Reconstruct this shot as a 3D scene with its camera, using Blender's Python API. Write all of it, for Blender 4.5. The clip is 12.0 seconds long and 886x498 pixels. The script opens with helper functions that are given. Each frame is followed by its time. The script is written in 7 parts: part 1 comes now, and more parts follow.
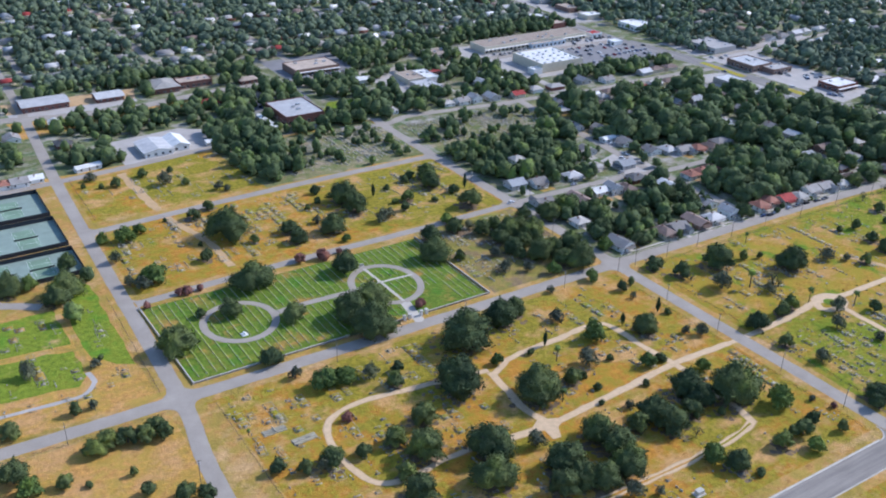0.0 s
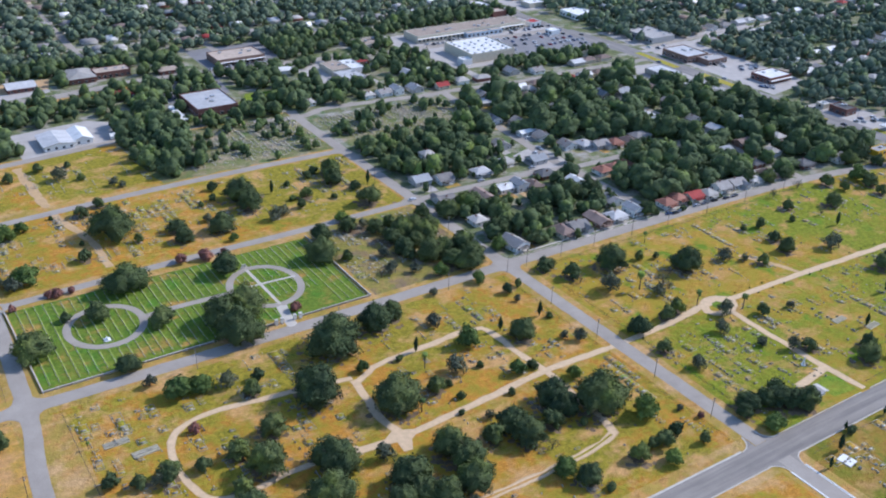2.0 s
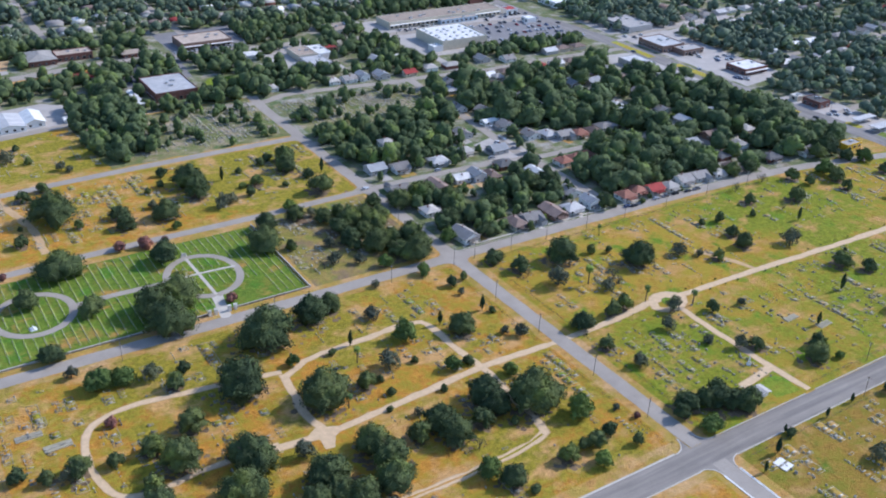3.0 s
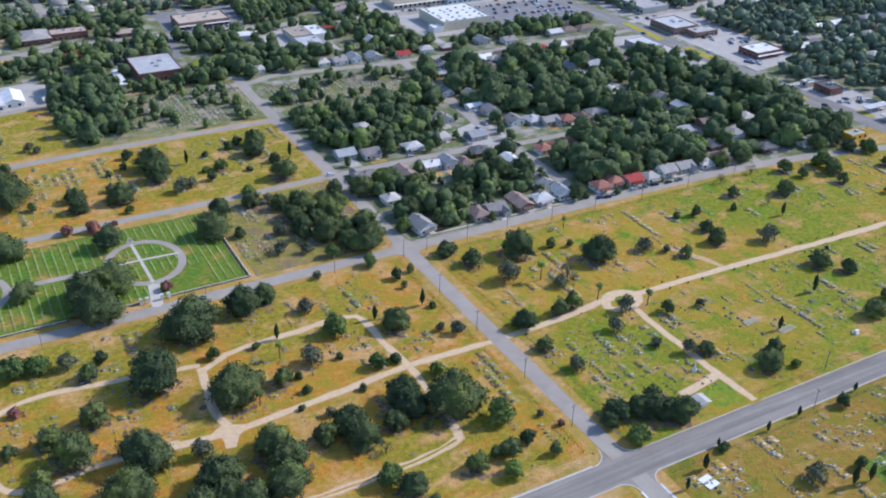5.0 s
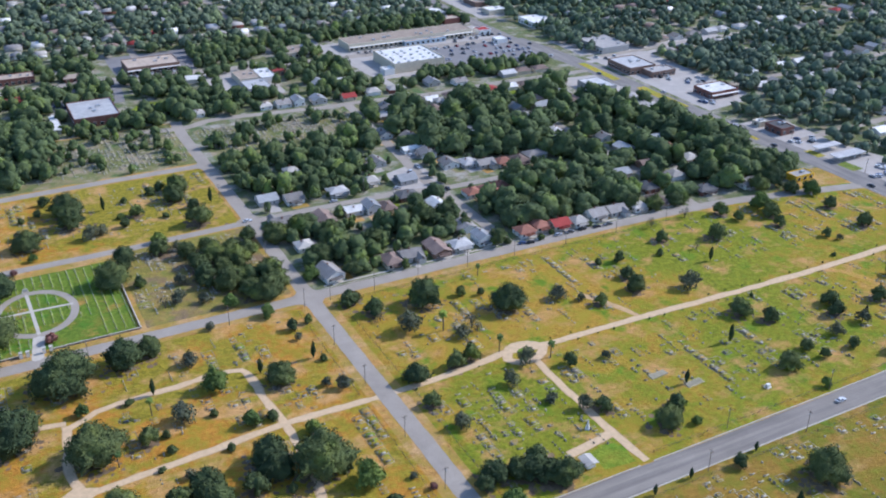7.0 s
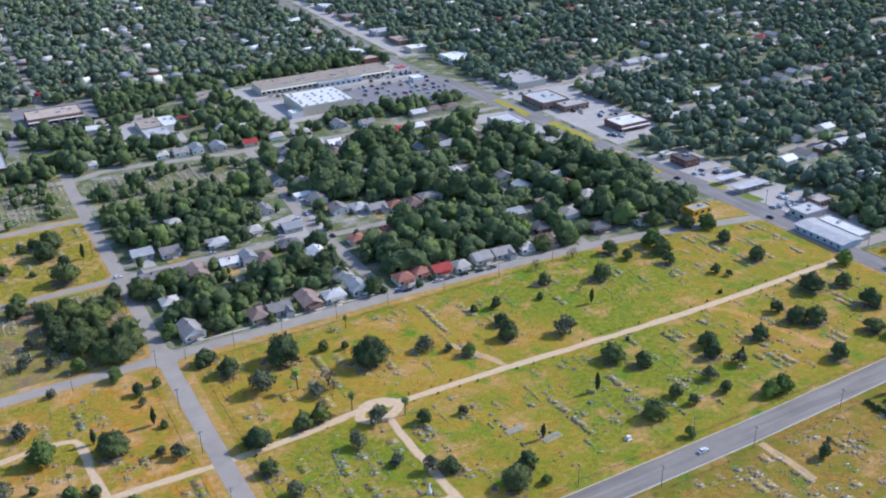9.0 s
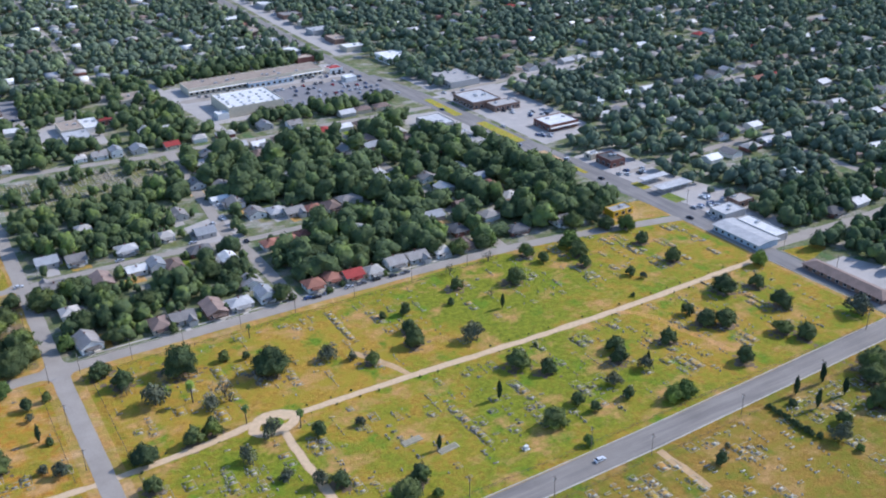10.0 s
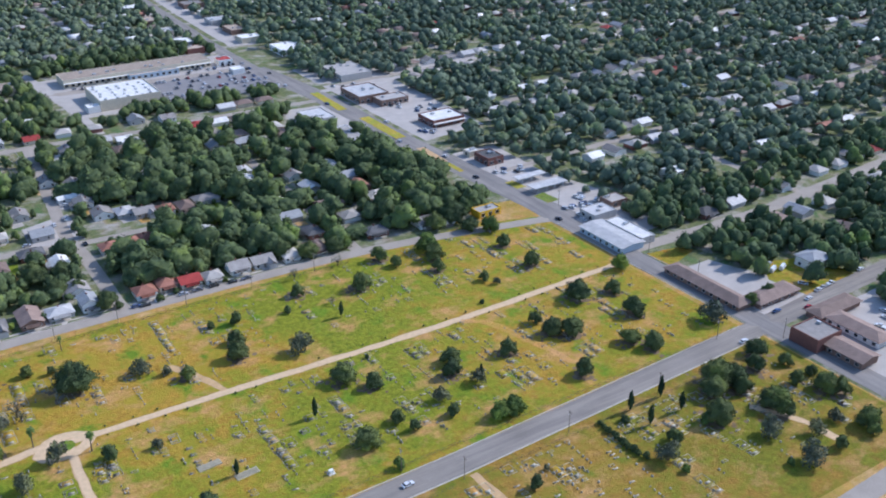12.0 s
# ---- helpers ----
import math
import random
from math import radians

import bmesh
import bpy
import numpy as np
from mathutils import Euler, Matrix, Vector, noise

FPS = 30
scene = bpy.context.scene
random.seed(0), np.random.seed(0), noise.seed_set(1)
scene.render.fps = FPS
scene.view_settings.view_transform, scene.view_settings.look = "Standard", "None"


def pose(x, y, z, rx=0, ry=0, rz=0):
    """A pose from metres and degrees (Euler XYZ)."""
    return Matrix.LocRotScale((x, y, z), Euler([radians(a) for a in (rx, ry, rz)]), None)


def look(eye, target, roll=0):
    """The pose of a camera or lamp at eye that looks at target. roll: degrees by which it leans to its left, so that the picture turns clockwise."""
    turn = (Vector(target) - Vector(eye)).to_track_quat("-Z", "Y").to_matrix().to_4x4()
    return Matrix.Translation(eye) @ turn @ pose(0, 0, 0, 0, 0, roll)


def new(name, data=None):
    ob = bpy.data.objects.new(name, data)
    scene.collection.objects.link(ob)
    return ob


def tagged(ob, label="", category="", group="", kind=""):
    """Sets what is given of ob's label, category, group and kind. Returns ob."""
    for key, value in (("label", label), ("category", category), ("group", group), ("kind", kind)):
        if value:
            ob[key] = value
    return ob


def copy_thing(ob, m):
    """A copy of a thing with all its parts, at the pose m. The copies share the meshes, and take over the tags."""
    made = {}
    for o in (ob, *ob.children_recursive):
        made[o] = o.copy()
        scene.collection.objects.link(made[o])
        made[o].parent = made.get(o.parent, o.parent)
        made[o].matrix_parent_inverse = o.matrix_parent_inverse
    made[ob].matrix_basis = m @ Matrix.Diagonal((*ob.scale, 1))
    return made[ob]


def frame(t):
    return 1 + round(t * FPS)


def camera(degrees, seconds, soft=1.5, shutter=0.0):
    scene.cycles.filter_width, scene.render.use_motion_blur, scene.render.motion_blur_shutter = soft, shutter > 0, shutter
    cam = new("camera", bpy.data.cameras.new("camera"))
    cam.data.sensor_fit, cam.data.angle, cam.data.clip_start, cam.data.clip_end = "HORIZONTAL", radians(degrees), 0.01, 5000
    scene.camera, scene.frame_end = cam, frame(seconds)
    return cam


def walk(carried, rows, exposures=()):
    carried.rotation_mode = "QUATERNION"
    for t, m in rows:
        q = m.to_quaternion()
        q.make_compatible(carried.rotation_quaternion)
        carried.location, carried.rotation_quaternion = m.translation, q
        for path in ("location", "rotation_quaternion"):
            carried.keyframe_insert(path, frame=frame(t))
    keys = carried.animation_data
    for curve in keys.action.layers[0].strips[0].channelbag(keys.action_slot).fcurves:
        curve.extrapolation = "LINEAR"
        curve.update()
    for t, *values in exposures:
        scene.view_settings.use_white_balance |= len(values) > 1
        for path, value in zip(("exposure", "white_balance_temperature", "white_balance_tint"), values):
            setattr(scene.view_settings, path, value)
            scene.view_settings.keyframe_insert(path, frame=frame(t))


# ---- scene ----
cam = camera(50.2, 12.0, 2.0)
PATH = [
    (0, (-350.168, -346.071, 231.71), (-349.188, -344.581, 230.805), 1.4),
    (0.5, (-337.195, -350.249, 232.709), (-336.222, -348.753, 231.806), 1.2),
    (1, (-323.706, -354.882, 234.023), (-322.735, -353.388, 233.115), 1.1),
    (1.5, (-309.609, -359.283, 235.167), (-308.634, -357.799, 234.246), 1.3),
    (2, (-296.035, -363.027, 235.27), (-295.051, -361.56, 234.334), 1.7),
    (2.5, (-281.392, -365.919, 233.317), (-280.405, -364.46, 232.369), 2.1),
    (3, (-266.442, -368.581, 231.569), (-265.465, -367.121, 230.611), 2.4),
    (5, (-209.604, -380.933, 229.328), (-208.753, -379.423, 228.329), 1.4),
    (5.5, (-196.611, -384.039, 229.076), (-195.779, -382.519, 228.077), 1.2),
    (6, (-183.219, -387.28, 228.389), (-182.395, -385.747, 227.403), 1.1),
    (6.5, (-169.135, -389.604, 227.044), (-168.309, -388.055, 226.084), 0.9),
    (7, (-153.359, -391.573, 225.168), (-152.529, -390.006, 224.242), 0.4),
    (9, (-92.681, -401.647, 223.077), (-91.816, -400.063, 222.214), -1.3),
    (9.5, (-77.997, -404.543, 223.327), (-77.107, -402.976, 222.461), -1.2),
    (10, (-63.147, -407.609, 222.634), (-62.226, -406.062, 221.763), -1.0),
    (10.5, (-47.593, -410.16, 221.393), (-46.64, -408.639, 220.51), -0.8),
    (11, (-31.975, -412.532, 219.617), (-31.0, -411.031, 218.725), -0.5),
    (11.5, (-16.66, -413.965, 217.347), (-15.673, -412.472, 216.456), -0.1),
    (12, (-1.877, -415.314, 215.793), (-0.89, -413.817, 214.907), 0.1),
]
walk(cam, [(t, look(eye, target, roll)) for t, eye, target, roll in PATH], [(0.0, 0.48, 5620, 15), (12.0, 0.48, 5620, 15)])


# ---- daylight: morning sun from the east, clear sky ----
SUN_ELEV, SUN_FROM = 36.5, -4.0
sky_world = bpy.data.worlds.new("sky")
scene.world = sky_world
sky_world.use_nodes = True
wn = sky_world.node_tree.nodes
sky = wn.new("ShaderNodeTexSky")
sky.sky_type = "NISHITA"
sky.sun_disc = False
sky.sun_elevation = radians(SUN_ELEV)
sky.sun_rotation = radians(90 - SUN_FROM)
sky.dust_density, sky.ozone_density = 0.6, 3.0
wn["Background"].inputs["Strength"].default_value = 0.15
sky_world.node_tree.links.new(sky.outputs[0], wn["Background"].inputs["Color"])
sun_data = bpy.data.lights.new("sun", "SUN")
sun_data.energy, sun_data.angle, sun_data.color = 3.0, radians(0.6), (1.0, 0.95, 0.88)
sun = new("sun", sun_data)
ce = math.cos(radians(SUN_ELEV))
sun_way = Vector((ce * math.cos(radians(SUN_FROM)), ce * math.sin(radians(SUN_FROM)), math.sin(radians(SUN_ELEV))))
sun.matrix_world = look(sun_way * 400, (0, 0, 0))
scene.view_settings.exposure = 0.0


# ---- materials ----
def material(name, rough=0.8, metal=0.0, spec=0.3):
    m = bpy.data.materials.new(name)
    m.use_nodes = True
    b = m.node_tree.nodes["Principled BSDF"]
    b.inputs["Roughness"].default_value = rough
    b.inputs["Metallic"].default_value = metal
    b.inputs["Specular IOR Level"].default_value = spec
    return m, m.node_tree.nodes, m.node_tree.links, b


def where(nodes):
    return nodes.new("ShaderNodeNewGeometry").outputs["Position"]


def noise_at(nodes, links, scale, detail=3.0, rough=0.55, vector=None, stretch=None):
    n = nodes.new("ShaderNodeTexNoise")
    n.inputs["Scale"].default_value, n.inputs["Detail"].default_value, n.inputs["Roughness"].default_value = scale, detail, rough
    v = vector or where(nodes)
    if stretch:
        mp = nodes.new("ShaderNodeMapping")
        mp.inputs["Scale"].default_value = stretch
        links.new(v, mp.inputs["Vector"])
        v = mp.outputs[0]
    links.new(v, n.inputs["Vector"])
    return n.outputs["Fac"]


def ramp(nodes, links, fac, stops):
    r = nodes.new("ShaderNodeValToRGB")
    e = r.color_ramp.elements
    while len(e) < len(stops):
        e.new(0.5)
    for k, (p, c) in enumerate(stops):
        e[k].position, e[k].color = p, (*c, 1)
    links.new(fac, r.inputs[0])
    return r.outputs[0]


def mix(nodes, links, fac, a, b, kind="MIX"):
    m = nodes.new("ShaderNodeMix")
    m.data_type, m.blend_type = "RGBA", kind
    for sock, v in ((m.inputs[0], fac), (m.inputs[6], a), (m.inputs[7], b)):
        if isinstance(v, (int, float)):
            sock.default_value = v
        elif isinstance(v, tuple):
            sock.default_value = (*v, 1)
        else:
            links.new(v, sock)
    return m.outputs[2]


def band(nodes, links, fac, low, high):
    """0 below low, 1 above high."""
    m = nodes.new("ShaderNodeMapRange")
    m.inputs["From Min"].default_value, m.inputs["From Max"].default_value = low, high
    links.new(fac, m.inputs["Value"])
    return m.outputs[0]


def bump(nodes, links, b, height, strength=0.4, distance=0.1):
    n = nodes.new("ShaderNodeBump")
    n.inputs["Strength"].default_value, n.inputs["Distance"].default_value = strength, distance
    links.new(height, n.inputs["Height"])
    links.new(n.outputs[0], b.inputs["Normal"])


def plain(name, colour, rough=0.8, metal=0.0, vary=0.25, scale=0.6, spec=0.3, bumps=0.0, each=0.0):
    """A colour with two scales of stain and, where each is set, a shade of its own for each piece."""
    m, n, l, b = material(name, rough, metal, spec)
    big, fine = noise_at(n, l, scale, 4), noise_at(n, l, scale * 9, 3)
    dark, light = tuple(c * (1 - vary) for c in colour), tuple(min(1, c * (1 + vary)) for c in colour)
    c = ramp(n, l, big, [(0.3, dark), (0.7, light)])
    c = mix(n, l, 0.35, c, ramp(n, l, fine, [(0.3, dark), (0.7, light)]))
    if each:
        for o in (n.new("ShaderNodeObjectInfo").outputs["Random"], n.new("ShaderNodeNewGeometry").outputs["Random Per Island"]):
            c = mix(n, l, 1.0, c, ramp(n, l, o, [(0.0, (1 - each,) * 3), (1.0, (1.0 + each * 0.4,) * 3)]), "MULTIPLY")
    l.new(c, b.inputs["Base Color"])
    if bumps:
        bump(n, l, b, fine, bumps, 0.05)
    return m


def math_node(n, l, op, a, b):
    m = n.new("ShaderNodeMath")
    m.operation = op
    for sock, v in zip(m.inputs, (a, b)):
        if isinstance(v, (int, float)):
            sock.default_value = v
        else:
            l.new(v, sock)
    return m.outputs[0]


def grass(name, dry, lush, level, soft=0.07, bare=(0.55, 0.34, 0.15), bare_at=0.64, patch=0.035, spots=(), fresh_at=0.54):
    """Dry and green grass in patches of several sizes; level: how much of it is green (0 none, 1 all)."""
    m, n, l, b = material(name, 0.95, 0.0, 0.1)
    big, mid = noise_at(n, l, patch, 3, 0.6), noise_at(n, l, 0.13, 4, 0.6)
    small, fine = noise_at(n, l, 0.42, 4, 0.62), noise_at(n, l, 1.5, 4, 0.7)
    shade = math_node(n, l, "ADD", math_node(n, l, "MULTIPLY", small, 0.55), math_node(n, l, "MULTIPLY", fine, 0.45))
    shade = band(n, l, shade, 0.38, 0.6)
    g = mix(n, l, shade, tuple(c * f for c, f in zip(lush, (0.5, 0.58, 0.64))), tuple(min(1, c * f) for c, f in zip(lush, (1.35, 1.2, 1.2))))
    d = mix(n, l, shade, tuple(c * 0.58 for c in dry), tuple(min(1, c * 1.14) for c in dry))
    d = mix(n, l, band(n, l, mid, 0.42, 0.58), d, tuple(c * f for c, f in zip(dry, (0.8, 1.0, 0.75))))
    cut = 0.5 + (0.5 - level) * 0.3
    spread = math_node(n, l, "ADD", math_node(n, l, "MULTIPLY", big, 0.36), math_node(n, l, "ADD", math_node(n, l, "MULTIPLY", mid, 0.36), math_node(n, l, "MULTIPLY", small, 0.28)))
    for sx, sy, radius, more in spots:  # stretches where the grass is greener (more > 0) or drier
        off = n.new("ShaderNodeVectorMath")
        off.operation = "DISTANCE"
        flat = n.new("ShaderNodeVectorMath")
        flat.operation, flat.inputs[1].default_value = "MULTIPLY", (1, 1, 0)
        l.new(where(n), flat.inputs[0])
        l.new(flat.outputs[0], off.inputs[0])
        off.inputs[1].default_value = (sx, sy, 0)
        fall = n.new("ShaderNodeMapRange")
        fall.interpolation_type = "SMOOTHSTEP"
        fall.inputs["From Min"].default_value, fall.inputs["From Max"].default_value = radius * 0.35, radius
        fall.inputs["To Min"].default_value, fall.inputs["To Max"].default_value = more, 0.0
        l.new(off.outputs["Value"], fall.inputs["Value"])
        spread = math_node(n, l, "ADD", spread, fall.outputs[0])
    c = mix(n, l, band(n, l, spread, cut - soft, cut + soft), d, g)
    fresh = noise_at(n, l, 0.075, 5, 0.62, stretch=(1, 0.8, 3.1))
    c = mix(n, l, band(n, l, fresh, fresh_at, fresh_at + 0.12), c, mix(n, l, shade, tuple(k * f for k, f in zip(lush, (0.5, 0.72, 0.7))), tuple(k * f for k, f in zip(lush, (0.86, 1.12, 1.0)))))
    worn = noise_at(n, l, 0.055, 6, 0.66, stretch=(1, 1.3, 7.3))
    c = mix(n, l, band(n, l, worn, bare_at - 0.05, bare_at + 0.09), c, mix(n, l, shade, tuple(k * 0.8 for k in bare), tuple(k * 1.15 for k in bare)))
    l.new(c, b.inputs["Base Color"])
    bump(n, l, b, shade, 0.6, 0.35)
    return m


def asphalt(name, colour, cracks=0.14, scale=0.05, lanes=None):
    m, n, l, b = material(name, 0.9, 0.0, 0.25)
    wide, fine = noise_at(n, l, scale, 5, 0.6), noise_at(n, l, 2.5, 3, 0.7)
    c = ramp(n, l, wide, [(0.3, tuple(k * 0.82 for k in colour)), (0.7, tuple(k * 1.15 for k in colour))])
    c = mix(n, l, 0.3, c, ramp(n, l, fine, [(0.3, tuple(k * 0.75 for k in colour)), (0.7, tuple(k * 1.25 for k in colour))]))
    if lanes:  # bands worn and patched along the way of the traffic
        c = mix(n, l, 1.0, c, ramp(n, l, noise_at(n, l, 1.0, 3, 0.6, stretch=lanes), [(0.34, (0.8, 0.8, 0.82)), (0.52, (1.0, 1.0, 1.0)), (0.68, (1.2, 1.19, 1.17))]), "MULTIPLY")
    v = n.new("ShaderNodeTexVoronoi")
    v.feature, v.inputs["Scale"].default_value = "DISTANCE_TO_EDGE", 0.3
    l.new(where(n), v.inputs["Vector"])
    c = mix(n, l, band(n, l, v.outputs["Distance"], 0.0, 0.03), mix(n, l, cracks, c, tuple(k * 0.55 for k in colour)), c)
    l.new(c, b.inputs["Base Color"])
    bump(n, l, b, fine, 0.25, 0.03)
    return m


def leaves(name, dark, light, each=0.35, bright=None):
    """Foliage: every spray and every crown has its own tone, with broad changes of tone over the place."""
    m, n, l, b = material(name, 0.85, 0.0, 0.12)
    island = n.new("ShaderNodeNewGeometry").outputs["Random Per Island"]
    c = ramp(n, l, island, [(0.0, tuple(k * 0.86 for k in light)), (0.75, light), (0.93, tuple(k * 1.06 for k in light)), (1.0, bright or tuple(k * 1.2 for k in light))])
    o = n.new("ShaderNodeObjectInfo").outputs["Random"]
    c = mix(n, l, 1.0, c, ramp(n, l, o, [(0.0, (1 - each, 1 - each * 0.85, 1 - each * 0.7)), (1.0, (1.15, 1.08, 0.95))]), "MULTIPLY")
    tone = noise_at(n, l, 0.07, 4)
    c = mix(n, l, 1.0, c, ramp(n, l, tone, [(0.34, (0.66, 0.7, 0.8)), (0.56, (1.0, 1.0, 1.0)), (0.68, (1.45, 1.42, 0.95))]), "MULTIPLY")
    clump = noise_at(n, l, 0.42, 4, 0.65)
    c = mix(n, l, 1.0, c, ramp(n, l, clump, [(0.36, (dark[0] / light[0] + 0.36, dark[1] / light[1] + 0.38, dark[2] / light[2] + 0.4)), (0.64, (1.18, 1.15, 1.1))]), "MULTIPLY")
    l.new(c, b.inputs["Base Color"])
    fine = noise_at(n, l, 2.2, 3, 0.7)
    bump(n, l, b, fine, 0.6, 0.4)
    return m


M = {}
DRY, LUSH = (0.54, 0.25, 0.04), (0.22, 0.245, 0.021)
M["ground"] = grass("town_soil_and_grass", (0.31, 0.26, 0.17), (0.15, 0.18, 0.07), 0.6, 0.04, (0.4, 0.36, 0.3), 0.55, 0.05)
M["dry"] = grass("dry_grass", DRY, (0.29, 0.25, 0.028), 0.5, 0.05, (0.56, 0.32, 0.12), 0.55, spots=((-72, 112, 62, 0.26), (-185, 198, 44, 0.26), (-185, -46, 40, 0.08), (-100, -50, 40, 0.05), (-75, -165, 40, 0.05), (-215, -150, 45, 0.05)), fresh_at=0.62)
M["straw"] = grass("straw_grass", (0.6, 0.315, 0.09), (0.44, 0.28, 0.055), 0.42, 0.06, (0.56, 0.31, 0.12), 0.55, fresh_at=0.7)
M["mixed"] = grass("mixed_grass", (0.45, 0.265, 0.04), LUSH, 0.5, 0.08, (0.52, 0.29, 0.1), 0.57, spots=((8, -150, 44, 0.1), (66, -80, 46, -0.3), (6, -80, 34, -0.16), (222, -150, 30, -0.22), (120, -95, 26, -0.1), (-14, -140, 16, -0.14), (280, -78, 40, -0.04), (165, -66, 62, 0.12), (140, -150, 60, 0.09), (178, -226, 34, -0.1), (255, -235, 40, 0.05), (30, -232, 46, -0.07)))
M["south"] = grass("brownish_southern_grass", (0.35, 0.205, 0.04), (0.18, 0.19, 0.021), 0.49, 0.07, (0.45, 0.26, 0.09), 0.57, spots=((178, -226, 34, -0.12), (255, -235, 40, 0.05), (30, -232, 46, -0.09), (130, -240, 40, -0.06)), fresh_at=0.57)
M["old_green"] = grass("grey_green_grass", (0.32, 0.26, 0.13), (0.17, 0.19, 0.065), 0.55, 0.05, (0.38, 0.3, 0.2), 0.56)
M["old_brown"] = grass("brown_shaded_grass", (0.42, 0.28, 0.09), (0.25, 0.225, 0.05), 0.55, 0.06, (0.25, 0.17, 0.1), 0.53)
M["green"] = grass("green_grass", (0.32, 0.29, 0.075), (0.155, 0.22, 0.045), 0.66, 0.045, bare_at=0.63)
M["fresh"] = grass("fresh_green_grass", (0.32, 0.31, 0.036), (0.2, 0.265, 0.026), 0.72, 0.06, bare_at=0.64)
M["verge"] = grass("verge_grass", (0.55, 0.3, 0.09), (0.33, 0.25, 0.05), 0.42, 0.06, bare_at=0.55, fresh_at=0.7)
M["turf"] = grass("watered_turf", (0.25, 0.25, 0.04), (0.14, 0.215, 0.026), 0.68, 0.05, (0.46, 0.25, 0.07), 0.6)
M["turf_row"] = grass("dry_turf_row", (0.31, 0.33, 0.09), (0.24, 0.31, 0.065), 0.6, 0.05, (0.42, 0.27, 0.09), 0.6)
M["asphalt"] = asphalt("grey_asphalt", (0.36, 0.31, 0.252), 0.2, 0.08)
M["asphalt_avenue"] = asphalt("avenue_asphalt", (0.268, 0.234, 0.195), lanes=(0.018, 0.34, 0.3))
M["asphalt_shops"] = asphalt("shopping_street_asphalt", (0.25, 0.226, 0.2), lanes=(0.3, 0.018, 0.3))
M["asphalt_dark"] = asphalt("parking_asphalt", (0.24, 0.225, 0.215))
M["concrete"] = plain("concrete", (0.52, 0.465, 0.385), 0.85, vary=0.15, scale=0.3, bumps=0.15)
M["gravel"] = plain("gravel", (0.62, 0.445, 0.265), 0.95, vary=0.16, scale=0.5, bumps=0.3)
M["lot"] = plain("pale_paved_lot", (0.44, 0.395, 0.345), 0.9, vary=0.15, scale=0.12, bumps=0.15)
M["leaf"] = leaves("oak_leaves", (0.047, 0.063, 0.029), (0.118, 0.148, 0.054))
M["leaf_light"] = leaves("light_green_leaves", (0.06, 0.09, 0.03), (0.16, 0.22, 0.055))
M["leaf_dry"] = leaves("thin_grey_green_leaves", (0.085, 0.09, 0.06), (0.15, 0.16, 0.095))
M["leaf_red"] = leaves("red_leaves", (0.15, 0.07, 0.06), (0.32, 0.15, 0.12))
# aerial haze is put into this colour: far crowns paler and bluer
M["leaf_town_haze"] = leaves("hazed_town_leaves", (0.058, 0.078, 0.056), (0.134, 0.174, 0.112), 0.0, (0.19, 0.24, 0.11))
M["leaf_garden"] = leaves("garden_leaves", (0.038, 0.055, 0.034), (0.102, 0.14, 0.056), 0.0, (0.16, 0.22, 0.06))
M["cypress"] = leaves("cypress_leaves", (0.02, 0.036, 0.02), (0.05, 0.08, 0.035))
M["bark"] = plain("bark", (0.13, 0.1, 0.075), 0.95, vary=0.35, scale=1.2)
M["sand"] = plain("orange_sand", (0.52, 0.34, 0.17), 0.95, vary=0.2, scale=0.3, bumps=0.2)


# ---- building tools ----
def part(name, bm, material, parent=None, label="", smooth=False):
    """Links a bmesh as one mesh object, under a thing or a part."""
    me = bpy.data.meshes.new(name)
    bm.to_mesh(me)
    bm.free()
    return mesh_part(name, me, material, parent, label, smooth)


def mesh_part(name, me, material, parent=None, label="", smooth=False):
    for m in material if isinstance(material, (list, tuple)) else [material]:
        me.materials.append(m)
    if smooth:
        me.polygons.foreach_set("use_smooth", [True] * len(me.polygons))
    ob = new(name, me)
    if parent:
        ob.parent = parent
    if label:
        tagged(ob, label)
    return ob


def box(bm, x0, y0, z0, x1, y1, z1, index=0):
    v = [bm.verts.new((x, y, z)) for z in (z0, z1) for x, y in ((x0, y0), (x1, y0), (x1, y1), (x0, y1))]
    for f in ((3, 2, 1, 0), (4, 5, 6, 7), (0, 1, 5, 4), (1, 2, 6, 5), (2, 3, 7, 6), (3, 0, 4, 7)):
        bm.faces.new([v[k] for k in f]).material_index = index


def tube(bm, a, b, r0, r1=None, sides=6):
    a, b = Vector(a), Vector(b)
    q = (b - a).to_track_quat("Z", "Y")
    rings = []
    for p, r in ((a, r0), (b, r0 if r1 is None else r1)):
        rings.append([bm.verts.new(p + q @ Vector((r * math.cos(k * 2 * math.pi / sides), r * math.sin(k * 2 * math.pi / sides), 0))) for k in range(sides)])
    for k in range(sides):
        j = (k + 1) % sides
        bm.faces.new((rings[0][k], rings[0][j], rings[1][j], rings[1][k]))
    bm.faces.new(rings[1])
    bm.faces.new(rings[0][::-1])


def thing(name, label, category, group="", at=(0, 0, 0), turn=0.0):
    ob = new(name)
    ob.matrix_basis = pose(*at, 0, 0, turn)
    return tagged(ob, label, category, group)


